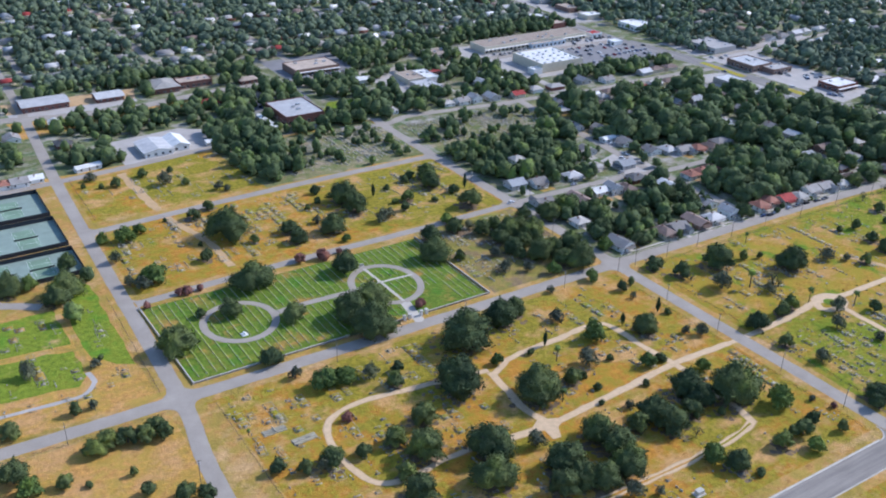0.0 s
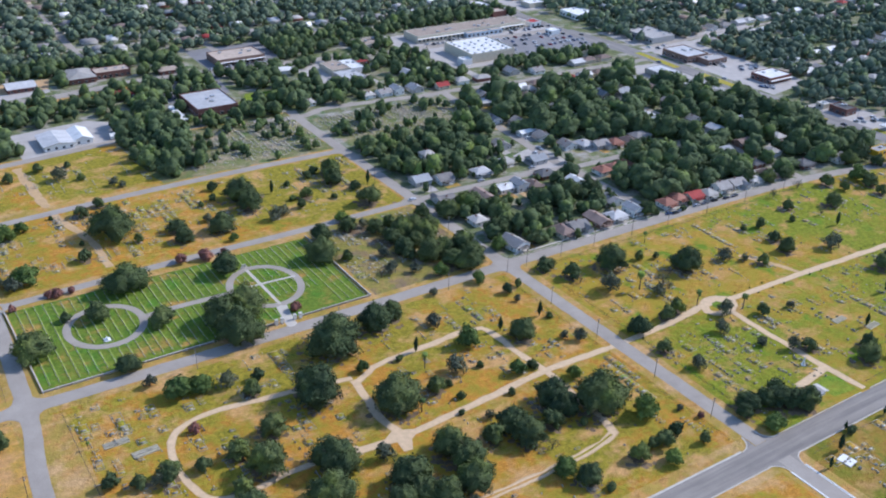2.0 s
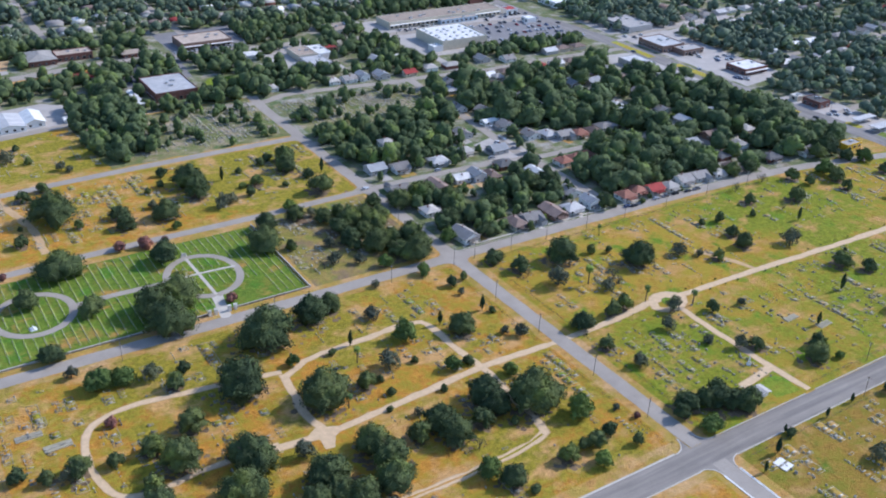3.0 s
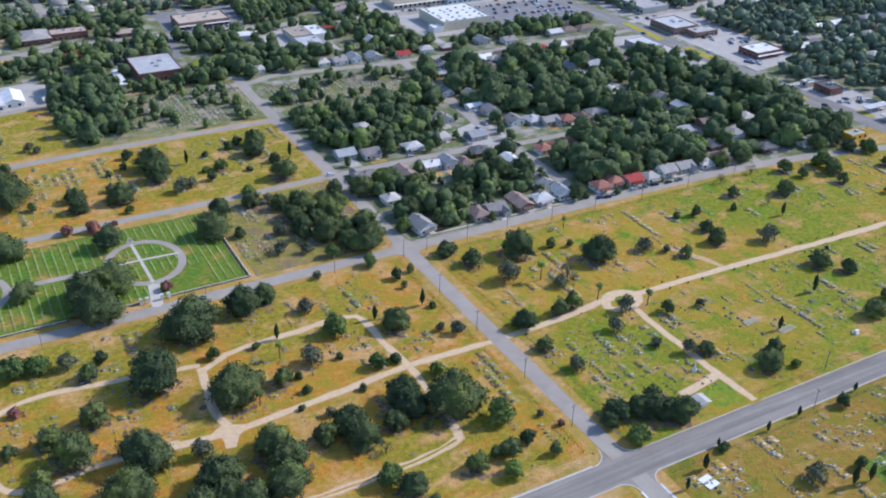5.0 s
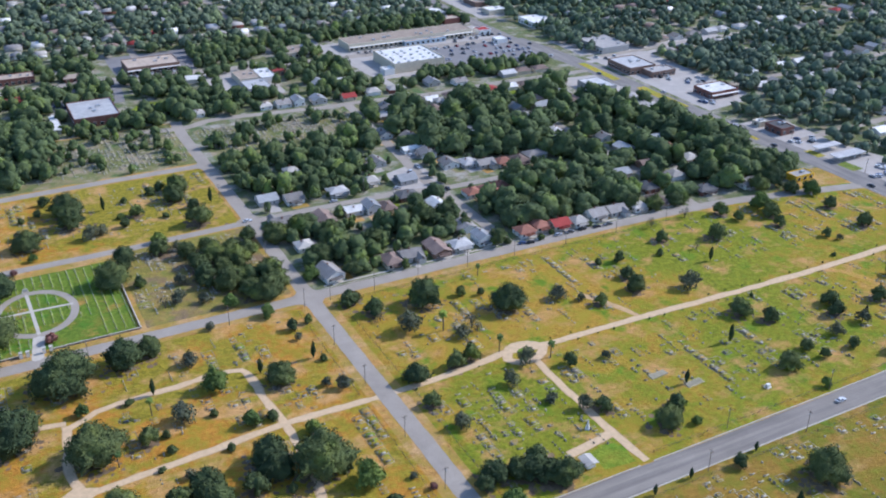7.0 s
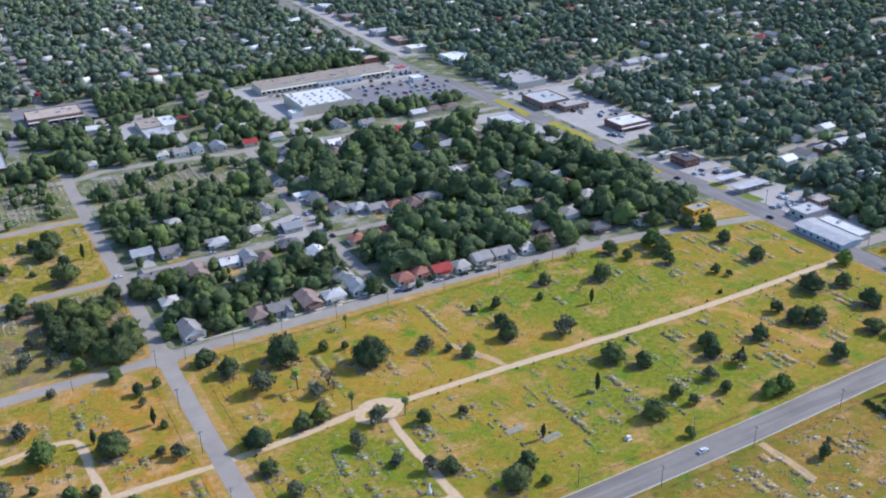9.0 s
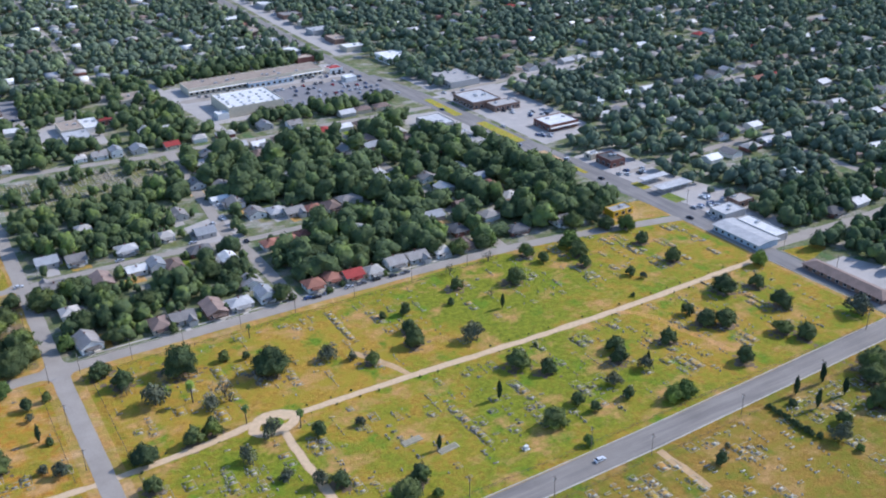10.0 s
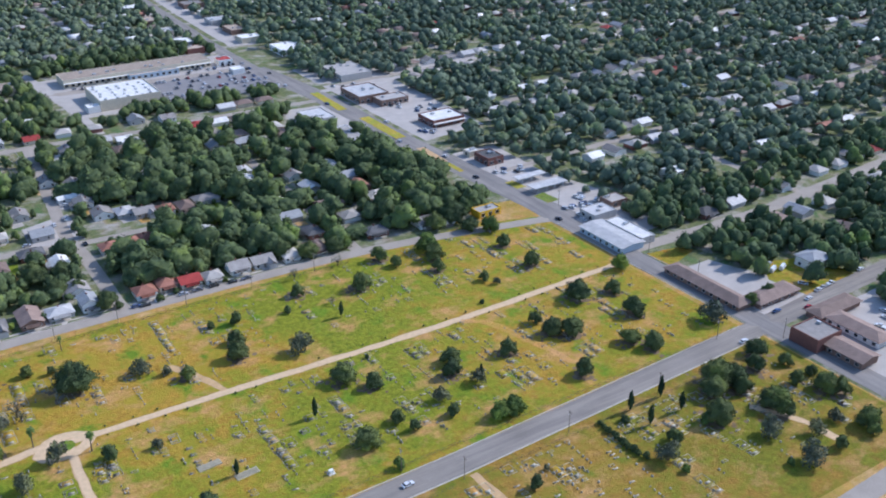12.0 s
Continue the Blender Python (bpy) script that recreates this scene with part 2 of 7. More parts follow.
def smooth_line(points, closed=False, step=3.0):
    """A smooth line through a few points, as evenly spaced vectors."""
    p = [Vector((*q, 0)) if len(q) == 2 else Vector(q) for q in points]
    n, out = len(p), []
    for k in range(n if closed else n - 1):
        if closed:
            a, b, c, d = p[k - 1], p[k], p[(k + 1) % n], p[(k + 2) % n]
        else:
            a, b, c, d = p[max(k - 1, 0)], p[k], p[k + 1], p[min(k + 2, n - 1)]
        m = max(2, int((c - b).length / step))
        for j in range(m):
            t = j / m
            out.append(0.5 * ((2 * b) + (c - a) * t + (2 * a - 5 * b + 4 * c - d) * t * t + (3 * b - a - 3 * c + d) * t ** 3))
    if not closed:
        out.append(p[-1])
    return out


def ribbon(name, points, width, z, material, label="", closed=False, rag=0.0, kind="structure", camber=0.004, straight=False):
    """A strip of paving along a line; rag: how ragged its edges are, in metres."""
    if material == M["gravel"]:  # gravel drives spread into a sandy edge
        ribbon(name.replace("path", "path_edge"), points, width + 0.7, z - 0.006, M["sand"], "worn sandy edge of a gravel drive", closed, rag * 1.6, camber=0.0)
    line = smooth_line(points, closed, 3.0)
    if straight:
        line = [Vector((*q, 0)) for q in points]
        fine = []
        for a, b in zip(line, line[1:]):
            m = max(1, int((b - a).length / 4))
            fine += [a.lerp(b, k / m) for k in range(m)]
        line = fine + [line[-1]]
    bm, rows, n = bmesh.new(), [], len(line)
    for k, p in enumerate(line):
        d = (line[(k + 1) % n] - line[k - 1]) if closed else line[min(k + 1, n - 1)] - line[max(k - 1, 0)]
        s = Vector((-d.y, d.x, 0)).normalized()
        w0, w1 = (width / 2 + rag * noise.noise(p * 0.13 + Vector((0, 0, f))) + 0.5 * rag * noise.noise(p * 0.5 + Vector((0, 0, f))) for f in (3.3, 9.1))
        rows.append((bm.verts.new(p + s * w0 + Vector((0, 0, z))), bm.verts.new(p + Vector((0, 0, z + width * camber))), bm.verts.new(p - s * w1 + Vector((0, 0, z)))))
    for k in range(n if closed else n - 1):
        a, b = rows[k], rows[(k + 1) % n]
        bm.faces.new((a[1], a[0], b[0], b[1]))
        bm.faces.new((a[2], a[1], b[1], b[2]))
    bmesh.ops.recalc_face_normals(bm, faces=bm.faces)
    if bm.faces[0].normal.z < 0:
        bmesh.ops.reverse_faces(bm, faces=bm.faces)
    ob = part(name, bm, material)
    return tagged(ob, label, kind=kind)


def sheet(name, corners, z, material, label="", rag=0.0, kind="structure"):
    """A level piece of ground with the given corners; its border is ragged by rag metres."""
    bm, ring, n = bmesh.new(), [], len(corners)
    for k in range(n):
        a, b = Vector((*corners[k], 0)), Vector((*corners[(k + 1) % n], 0))
        m = max(1, int((b - a).length / 5)) if rag else 1
        s = Vector((a.y - b.y, b.x - a.x, 0)).normalized()
        for j in range(m):
            p = a.lerp(b, j / m)
            ring.append(bm.verts.new(p + s * (rag * noise.noise(p * 0.11) if j else 0) + Vector((0, 0, z))))
    f = bm.faces.new(ring)
    if f.normal.z < 0:
        f.normal_flip()
    bmesh.ops.triangulate(bm, faces=bm.faces)
    for f in bm.faces:
        if f.calc_area() > 0 and f.normal.z < 0:
            f.normal_flip()
    return tagged(part(name, bm, material), label, kind=kind)


def rect(x0, y0, x1, y1):
    return [(x0, y0), (x1, y0), (x1, y1), (x0, y1)]


def array_mesh(name, verts, tris=None, quads=None):
    """A mesh from arrays of places, triangles and quads."""
    me = bpy.data.meshes.new(name)
    tris = np.zeros((0, 3), int) if tris is None else np.asarray(tris)
    quads = np.zeros((0, 4), int) if quads is None else np.asarray(quads)
    me.vertices.add(len(verts))
    me.vertices.foreach_set("co", np.asarray(verts, np.float32).ravel())
    loops = np.concatenate([tris.ravel(), quads.ravel()]).astype(np.int32)
    me.loops.add(len(loops))
    me.loops.foreach_set("vertex_index", loops)
    starts = np.concatenate([np.arange(len(tris)) * 3, len(tris) * 3 + np.arange(len(quads)) * 4]).astype(np.int32)
    me.polygons.add(len(starts))
    me.polygons.foreach_set("loop_start", starts)
    me.update(calc_edges=True)
    return me


# ---- ground, streets and blocks; x runs east along the streets, y north ----
sheet("ground", rect(-3000, -2500, 4500, 4500), 0.0, M["ground"], "dry town soil and thin grass between the streets")

# burial ground blocks
sheet("ground_11", [(-430, -320), (309, -320), (309, -54), (240, -38), (190, -31), (120, -27), (-30, -25), (-30, 240), (-430, 240)], 0.01, M["verge"], "dry sandy straw-coloured verges of the burial ground")
sheet("ground_1", rect(-258, -189, -36, -32), 0.02, M["dry"], "dry yellow grass of the old burial ground", 0.3)
sheet("ground_2", [(-22, -191), (150, -191), (306, -187), (304, -34), (-22, -34)], 0.02, M["mixed"], "green and yellow grass of the eastern burial ground", 0.3)
sheet("ground_3", rect(-103, -19, -36, 60), 0.02, M["old_brown"], "thin grass under old trees")
sheet("ground_4", rect(-255, 68, -35, 151), 0.02, M["dry"], "dry grass with worn sandy patches")
sheet("ground_5", rect(-252, 161, -36, 236), 0.02, M["dry"], "dry and green grass of the northern burial ground")
sheet("ground_6", rect(-420, -18, -272, 74), 0.02, M["straw"], "straw-coloured grass of the western burial ground")
sheet("ground_7", rect(-420, -160, -272, -32), 0.02, M["straw"], "dry straw-coloured grass field")
sheet("ground_8", [(-20, -278), (308, -278), (308, -196), (150, -201), (-20, -202)], 0.02, M["south"], "green and yellow grass of the southern burial ground")
sheet("ground_9", rect(-200, -300, -36, -207), 0.02, M["dry"], "dry grass beside the wide street")
sheet("ground_10", rect(-22, 158, 140, 216), 0.02, M["old_green"], "grey-green grass of the small northern burial ground")
# greener stretches
sheet("lawn_19", [(-148, 160.5), (-34, 160.5), (-33, 238), (-155, 236)], 0.035, M["old_green"], "thin grey-green grass under graveyard trees", 3.0)
sheet("lawn_1", [(-288, 24), (-280, 14), (-273, 10), (-272.6, 40), (-272, 90), (-276, 97), (-287, 72), (-289, 48)], 0.045, M["fresh"], "fresh green grass strip beside the street", 2.5)
sheet("lawn_17", [(-345, 47), (-322, 43), (-293, 40), (-293, 74), (-345, 76)], 0.03, M["fresh"], "green and yellow grass between gravel drives", 2.0)
sheet("lawn_18", [(-335, 10), (-298, 5), (-293, 12), (-293, 34), (-310, 37), (-335, 40)], 0.03, M["fresh"], "green and dry grass between gravel drives", 2.5)
sheet("lawn_6", [(21, -187), (33.6, -188.5), (34.2, -180), (32.4, -176.4), (28, -175.4), (21, -177.5)], 0.06, M["fresh"], "watered green plot beside the gate", 0.4)

# streets
W_ROAD = [(-276, -300), (-271, -90), (-265, -25), (-261, 100), (-256, 232), (-246, 420), (-240, 700)]
ribbon("road_1", [(-700, -19.5), (-300, -24.5), (-30, -25.4), (120, -26.8), (190, -29.8), (240, -36.3), (310, -51.5)], 7.3, 0.06, M["asphalt"], "grey worn asphalt street", rag=0.35)
ribbon("road_2", W_ROAD, 6.8, 0.066, M["asphalt"], "pale worn asphalt street", rag=0.25)
ribbon("road_3", [(-29, -191.5), (-30, -26), (-29.5, 60), (-30, 200), (-28, 240)], 7.4, 0.072, M["asphalt"], "grey worn asphalt street", rag=0.35)
ribbon("road_4", [(-258, 60), (-181, 63), (-98, 63), (-30, 65), (4, 65), (38, 64), (66, 62), (88, 57.5), (112, 56.6), (142, 57)], 5.6, 0.056, M["asphalt"], "narrow grey asphalt street", rag=0.3)
ribbon("road_5", [(-256, 149), (-177, 154), (-101, 156), (-29, 155)], 6.2, 0.056, M["asphalt"], "narrow grey asphalt street", rag=0.3)
ribbon("road_6", [(-700, -197), (-28, -197.2), (150, -196.6), (316, -192), (420, -188), (900, -180)], 11.2, 0.056, M["asphalt_avenue"], "wide grey asphalt avenue", rag=0.05)
ribbon("road_7", [(318, -420), (317, -190), (314, -100), (312, 20), (306, 175), (292, 330), (296, 540), (310, 900), (330, 1400)], 13.0, 0.078, M["asphalt_shops"], "wide grey asphalt commercial street", rag=0.05)
ribbon("road_8", [(-268, 366), (-190, 350), (-97, 359), (-24, 354.5), (26, 347), (74, 342.5), (108, 336), (150, 333.5), (215, 330), (296, 326)], 11.0, 0.062, M["asphalt"], "grey asphalt street through the town", rag=0.1)
ribbon("road_9", [(314, -104), (406, -108), (470, -104), (620, -95), (900, -90)], 8.5, 0.06, M["asphalt"], "pale asphalt side street", rag=0.2)
ribbon("road_10", [(-320, 229), (-262, 231), (-202, 236), (-150, 243)], 7.0, 0.06, M["asphalt"], "narrow asphalt street", rag=0.3)
ribbon("road_11", [(-60, 232), (-28, 226), (-5, 233), (20, 231), (50, 227), (80, 222), (96, 223), (132, 219), (170, 215), (213, 217), (300, 212)], 7.0, 0.062, M["asphalt"], "narrow asphalt street", rag=0.3)
ribbon("road_12", [(82, -24), (82, 40), (80, 72), (84, 120), (92, 220)], 6.8, 0.067, M["asphalt"], "narrow residential street", rag=0.3)
ribbon("road_13", [(201, -30), (202, 2), (204, 60), (206, 205)], 6.5, 0.067, M["asphalt"], "narrow residential street", rag=0.3)
ribbon("road_14", [(-29.3, -202), (-29.1, -226), (-29, -320)], 7.4, 0.066, M["asphalt"], "asphalt street", rag=0.1)
ribbon("road_15", [(150, -286), (232, -285.5), (314, -283)], 8.0, 0.06, M["asphalt"], "asphalt street", rag=0.1)
ribbon("road_16", [(-420, 110), (-330, 98), (-312, 90), (-297, 80)], 6.0, 0.06, M["asphalt"], "narrow asphalt lane", rag=0.3)

# gravel drives of the burial grounds
G1 = "pale sandy gravel drive"
ribbon("path_1", [(-145, -72), (-178, -67), (-203, -64), (-219, -68), (-225, -80), (-226, -95), (-221, -111), (-208, -114), (-190, -112), (-164, -113)], 2.4, 0.04, M["gravel"], G1, rag=0.45)
ribbon("path_2", [(-145, -76), (-130, -69), (-112, -68), (-80, -67), (-74, -74), (-74, -90), (-71, -110)], 2.7, 0.044, M["gravel"], G1, rag=0.8)
ribbon("path_3", [(-33, -111), (-71, -110), (-105, -113), (-146, -116), (-175, -113)], 3.0, 0.048, M["gravel"], G1, rag=0.5)
ribbon("path_4", [(-146, -116), (-148, -99), (-145, -74)], 3.2, 0.04, M["gravel"], G1, rag=0.6)
ribbon("path_5", [(-71, -110), (-72, -132), (-73, -152), (-78, -158), (-91, -160), (-120, -161), (-160, -160)], 2.9, 0.04, M["gravel"], G1, rag=0.8)
ribbon("path_25", [(-76, -157), (-91, -160), (-120, -161), (-160, -160)], 0.9, 0.062, M["dry"], "strip of dry grass between the wheel tracks of the drive", rag=0.3)
ribbon("path_6", [(-26, -111), (7, -109.5), (28, -107), (44, -109), (98, -110.5), (200, -114), (306, -112)], 3.3, 0.05, M["gravel"], G1, rag=0.45)
ribbon("path_7", [(37, -112), (36, -130), (36, -150), (36, -170), (37, -190)], 2.9, 0.056, M["gravel"], G1, rag=0.5)
ribbon("path_24", [(36, -171), (26, -173), (14, -174.5)], 3.4, 0.052, M["gravel"], "pale gravel branch of the drive", rag=0.3)
sheet("path_8", [(-153, -114), (-148.5, -111), (-143, -113), (-138, -115.5), (-144, -119), (-147, -124.5), (-150.5, -124), (-150, -118)], 0.054, M["gravel"], "pale gravel forecourt where drives meet", 1.0)
ribbon("path_9", [(26, -112), (31, -105.5), (40, -105), (44, -111), (38, -116), (30, -116)], 4.0, 0.058, M["gravel"], "gravel loop round a tree", closed=True, rag=0.5)
sheet("lawn_21", [(35.5 + 3.6 * math.cos(a * 0.6283), -110.5 + 3.4 * math.sin(a * 0.6283)) for a in range(10)], 0.085, M["turf"], "round green island inside the gravel loop")
ribbon("path_10", [(-345, 0), (-329, -0.5), (-306, -2), (-297.5, -1.5), (-291.4, 6), (-292.5, 14)], 2.2, 0.05, M["lot"], "narrow worn grey drive", rag=0.4)
ribbon("path_26", [(-292.5, 14), (-290.6, 30), (-290.8, 50), (-292, 68), (-288, 82)], 2.4, 0.05, M["verge"], "track worn into dry grass", rag=0.8)
ribbon("path_11", [(-345, 45), (-322, 41), (-300, 38), (-291, 33)], 2.0, 0.046, M["verge"], "track worn into dry grass", rag=0.7)
ribbon("path_12", [(-205, 74), (-204, 90), (-205, 108), (-210, 130), (-214, 150)], 4.4, 0.04, M["sand"], "worn sandy track", rag=1.6)
ribbon("path_13", [(-215, 160), (-217, 191), (-218, 226)], 5.2, 0.04, M["sand"], "worn sandy track", rag=1.6)
ribbon("path_14", [(98, -111), (92, -95), (84, -80)], 3.0, 0.04, M["sand"], "worn sandy track", rag=0.9)
ribbon("path_15", [(205, -114), (216, -128), (222, -150), (226, -170)], 3.8, 0.04, M["straw"], "worn sandy track", rag=1.8)
ribbon("path_16", [(150.4, -204), (150.9, -216), (151.4, -229)], 3.4, 0.04, M["sand"], "worn sandy track", rag=0.8)
ribbon("path_17", [(262, -230), (270, -243), (274, -262)], 2.6, 0.04, M["gravel"], "pale gravel path", rag=0.8)


# ---- more materials ----
M["white_paint"] = plain("white_paint", (0.78, 0.755, 0.7), 0.7, vary=0.08, scale=0.5)
M["stone"] = plain("pale_stone", (0.42, 0.375, 0.29), 0.85, vary=0.22, scale=0.5, each=0.35, bumps=0.2)
M["marble"] = plain("white_marble", (0.53, 0.495, 0.42), 0.6, vary=0.12, scale=0.6, each=0.2)
M["granite"] = plain("grey_granite", (0.33, 0.3, 0.245), 0.6, vary=0.25, scale=0.7, each=0.45)
M["brick"] = plain("red_brick", (0.2, 0.088, 0.066), 0.85, vary=0.22, scale=0.6, bumps=0.2)
M["brick_brown"] = plain("brown_brick", (0.24, 0.15, 0.11), 0.85, vary=0.22, scale=0.6, bumps=0.2)
M["tan_wall"] = plain("tan_wall", (0.62, 0.54, 0.4), 0.85, vary=0.1, scale=0.4)
M["grey_wall"] = plain("grey_wall", (0.46, 0.435, 0.4), 0.85, vary=0.12, scale=0.4)
M["blue_wall"] = plain("pale_blue_wall", (0.42, 0.5, 0.56), 0.75, vary=0.12, scale=0.4)
M["yellow_wall"] = plain("yellow_wall", (0.75, 0.46, 0.03), 0.7, vary=0.1, scale=0.4)
M["dark_glass"] = material("dark_window_glass", 0.08, 0.0, 0.6)[0]
M["dark_glass"].node_tree.nodes["Principled BSDF"].inputs["Base Color"].default_value = (0.03, 0.035, 0.04, 1)
M["metal"] = plain("galvanised_metal", (0.5, 0.5, 0.5), 0.45, 0.7, vary=0.15, scale=0.6)
M["dark_metal"] = plain("dark_metal", (0.06, 0.06, 0.065), 0.55, 0.3, vary=0.2, scale=0.8)
M["wood"] = plain("weathered_wood", (0.2, 0.16, 0.125), 0.9, vary=0.25, scale=1.0)
M["rubber"] = plain("black_rubber", (0.03, 0.03, 0.03), 0.8, vary=0.2, scale=2.0)
M["court"] = plain("green_court_paint", (0.2, 0.29, 0.19), 0.8, vary=0.2, scale=0.15)
M["court_edge"] = plain("grey_green_court_paint", (0.25, 0.31, 0.25), 0.8, vary=0.2, scale=0.15)
M["shade_cloth"] = plain("black_shade_cloth", (0.035, 0.04, 0.045), 0.9, vary=0.2, scale=0.5)
M["yellow_grass"] = grass("yellow_median_grass", (0.5, 0.36, 0.06), (0.35, 0.33, 0.06), 0.4, 0.15)
M["old_concrete"] = plain("weathered_grave_concrete", (0.43, 0.38, 0.26), 0.9, vary=0.25, scale=0.5, each=0.3)


def roof_cover(name, colour, rough=0.85, metal=0.0, courses=0.0, each=0.3):
    """Shingles or sheet metal: fine courses across the slope, streaks and patches."""
    m, n, l, b = material(name, rough, metal, 0.3)
    big, fine = noise_at(n, l, 0.25, 4), noise_at(n, l, 1.8, 3, stretch=(1, 1, 3))
    c = ramp(n, l, big, [(0.3, tuple(k * 0.75 for k in colour)), (0.7, tuple(min(1, k * 1.2) for k in colour))])
    c = mix(n, l, 0.35, c, ramp(n, l, fine, [(0.3, tuple(k * 0.65 for k in colour)), (0.7, tuple(min(1, k * 1.3) for k in colour))]))
    o = n.new("ShaderNodeObjectInfo").outputs["Random"]
    c = mix(n, l, 1.0, c, ramp(n, l, o, [(0.0, (1 - each,) * 3), (1.0, (1.1,) * 3)]), "MULTIPLY")
    l.new(c, b.inputs["Base Color"])
    bump(n, l, b, fine, 0.3, 0.05)
    return m


ROOFS = {"grey": roof_cover("grey_shingles", (0.31, 0.28, 0.25)), "brown": roof_cover("brown_shingles", (0.27, 0.19, 0.15)), "pale": roof_cover("pale_shingles", (0.5, 0.455, 0.395)),
         "red": roof_cover("red_roof", (0.36, 0.055, 0.045)), "orange": roof_cover("orange_tiles", (0.34, 0.15, 0.1)), "white": roof_cover("white_roof", (0.76, 0.73, 0.67), 0.6, 0.0, 0, 0.15),
         "metal": roof_cover("grey_metal_roof", (0.53, 0.505, 0.47), 0.5, 0.0, 0, 0.12), "dark": roof_cover("dark_shingles", (0.13, 0.125, 0.12)), "blue": roof_cover("blue_grey_roof", (0.36, 0.36, 0.355)),
         "flat": roof_cover("flat_roof_gravel", (0.4, 0.37, 0.335), 0.95), "tan": roof_cover("tan_flat_roof", (0.47, 0.37, 0.28), 0.95)}
FOOTPRINTS = []


# ---- houses ----
def window_part(parent, x, y, z, w, h, facing):
    """A framed window on a wall; facing: the wall's outward side, 0 east, 1 north, 2 west, 3 south."""
    a = facing * math.pi / 2
    m = pose(x, y, z, 0, 0, math.degrees(a))
    bm = bmesh.new()
    box(bm, -0.04, -w / 2 - 0.08, -0.08, 0.06, w / 2 + 0.08, 0)
    box(bm, -0.04, -w / 2 - 0.08, h, 0.06, w / 2 + 0.08, h + 0.08)
    box(bm, -0.04, -w / 2 - 0.08, 0, 0.06, -w / 2, h)
    box(bm, -0.04, w / 2, 0, 0.06, w / 2 + 0.08, h)
    bm.transform(m)
    win = part("window", bm, M["white_paint"], parent)
    bm = bmesh.new()
    box(bm, -0.02, -w / 2, 0, 0.025, w / 2, h)
    bm.transform(m)
    part("pane", bm, M["dark_glass"], win)


def pitched(bm, w, d, base, rise, over, kind, along, thick=0.16):
    """A gable or hip roof over a w x d plan, ridge along x or y."""
    hw, hd = w / 2 + over, d / 2 + over
    if along == "y":
        hw, hd = hd, hw
    inset = 0 if kind == "gable" else min(hd * 0.95, hw * 0.8)
    low, top = base - 0.1, base + rise
    e = [(-hw, -hd, low), (hw, -hd, low), (hw, hd, low), (-hw, hd, low)]
    r = [(-hw + inset, 0, top), (hw - inset, 0, top)]
    pts = [bm.verts.new(q) for q in e + r]
    pts2 = [bm.verts.new((q[0], q[1], q[2] - thick)) for q in e + r]
    for f in ((0, 1, 5, 4), (2, 3, 4, 5), (1, 2, 5), (3, 0, 4)):
        if kind == "gable" and len(f) == 3:
            continue
        bm.faces.new([pts[k] for k in f])
        bm.faces.new([pts2[k] for k in reversed(f)])
    rim = [(0, 1), (1, 2), (2, 3), (3, 0)] if kind != "gable" else [(0, 1), (1, 5), (5, 2), (2, 3), (3, 4), (4, 0)]
    for a, b in rim:
        bm.faces.new((pts[a], pts2[a], pts2[b], pts[b]))
    if along == "y":
        bm.transform(pose(0, 0, 0, 0, 0, 90))


def gabled_body(bm, w, d, h, rise, kind, along):
    box(bm, -w / 2, -d / 2, -0.3, w / 2, d / 2, h)
    if kind == "gable":
        a, b = (w, d) if along == "x" else (d, w)
        top = h + rise * (b / 2) / (b / 2 + 0.5) - 0.1
        tri = []
        for s in (-1, 1):
            tri.append([bm.verts.new((s * a / 2, -b / 2, h)), bm.verts.new((s * a / 2, b / 2, h)), bm.verts.new((s * a / 2, 0, top))])
        bm.faces.new(tri[0][::-1])
        bm.faces.new(tri[1])
        if along == "y":
            bmesh.ops.rotate(bm, verts=tri[0] + tri[1], cent=(0, 0, 0), matrix=Matrix.Rotation(math.pi / 2, 3, "Z"))


HOUSES = {}


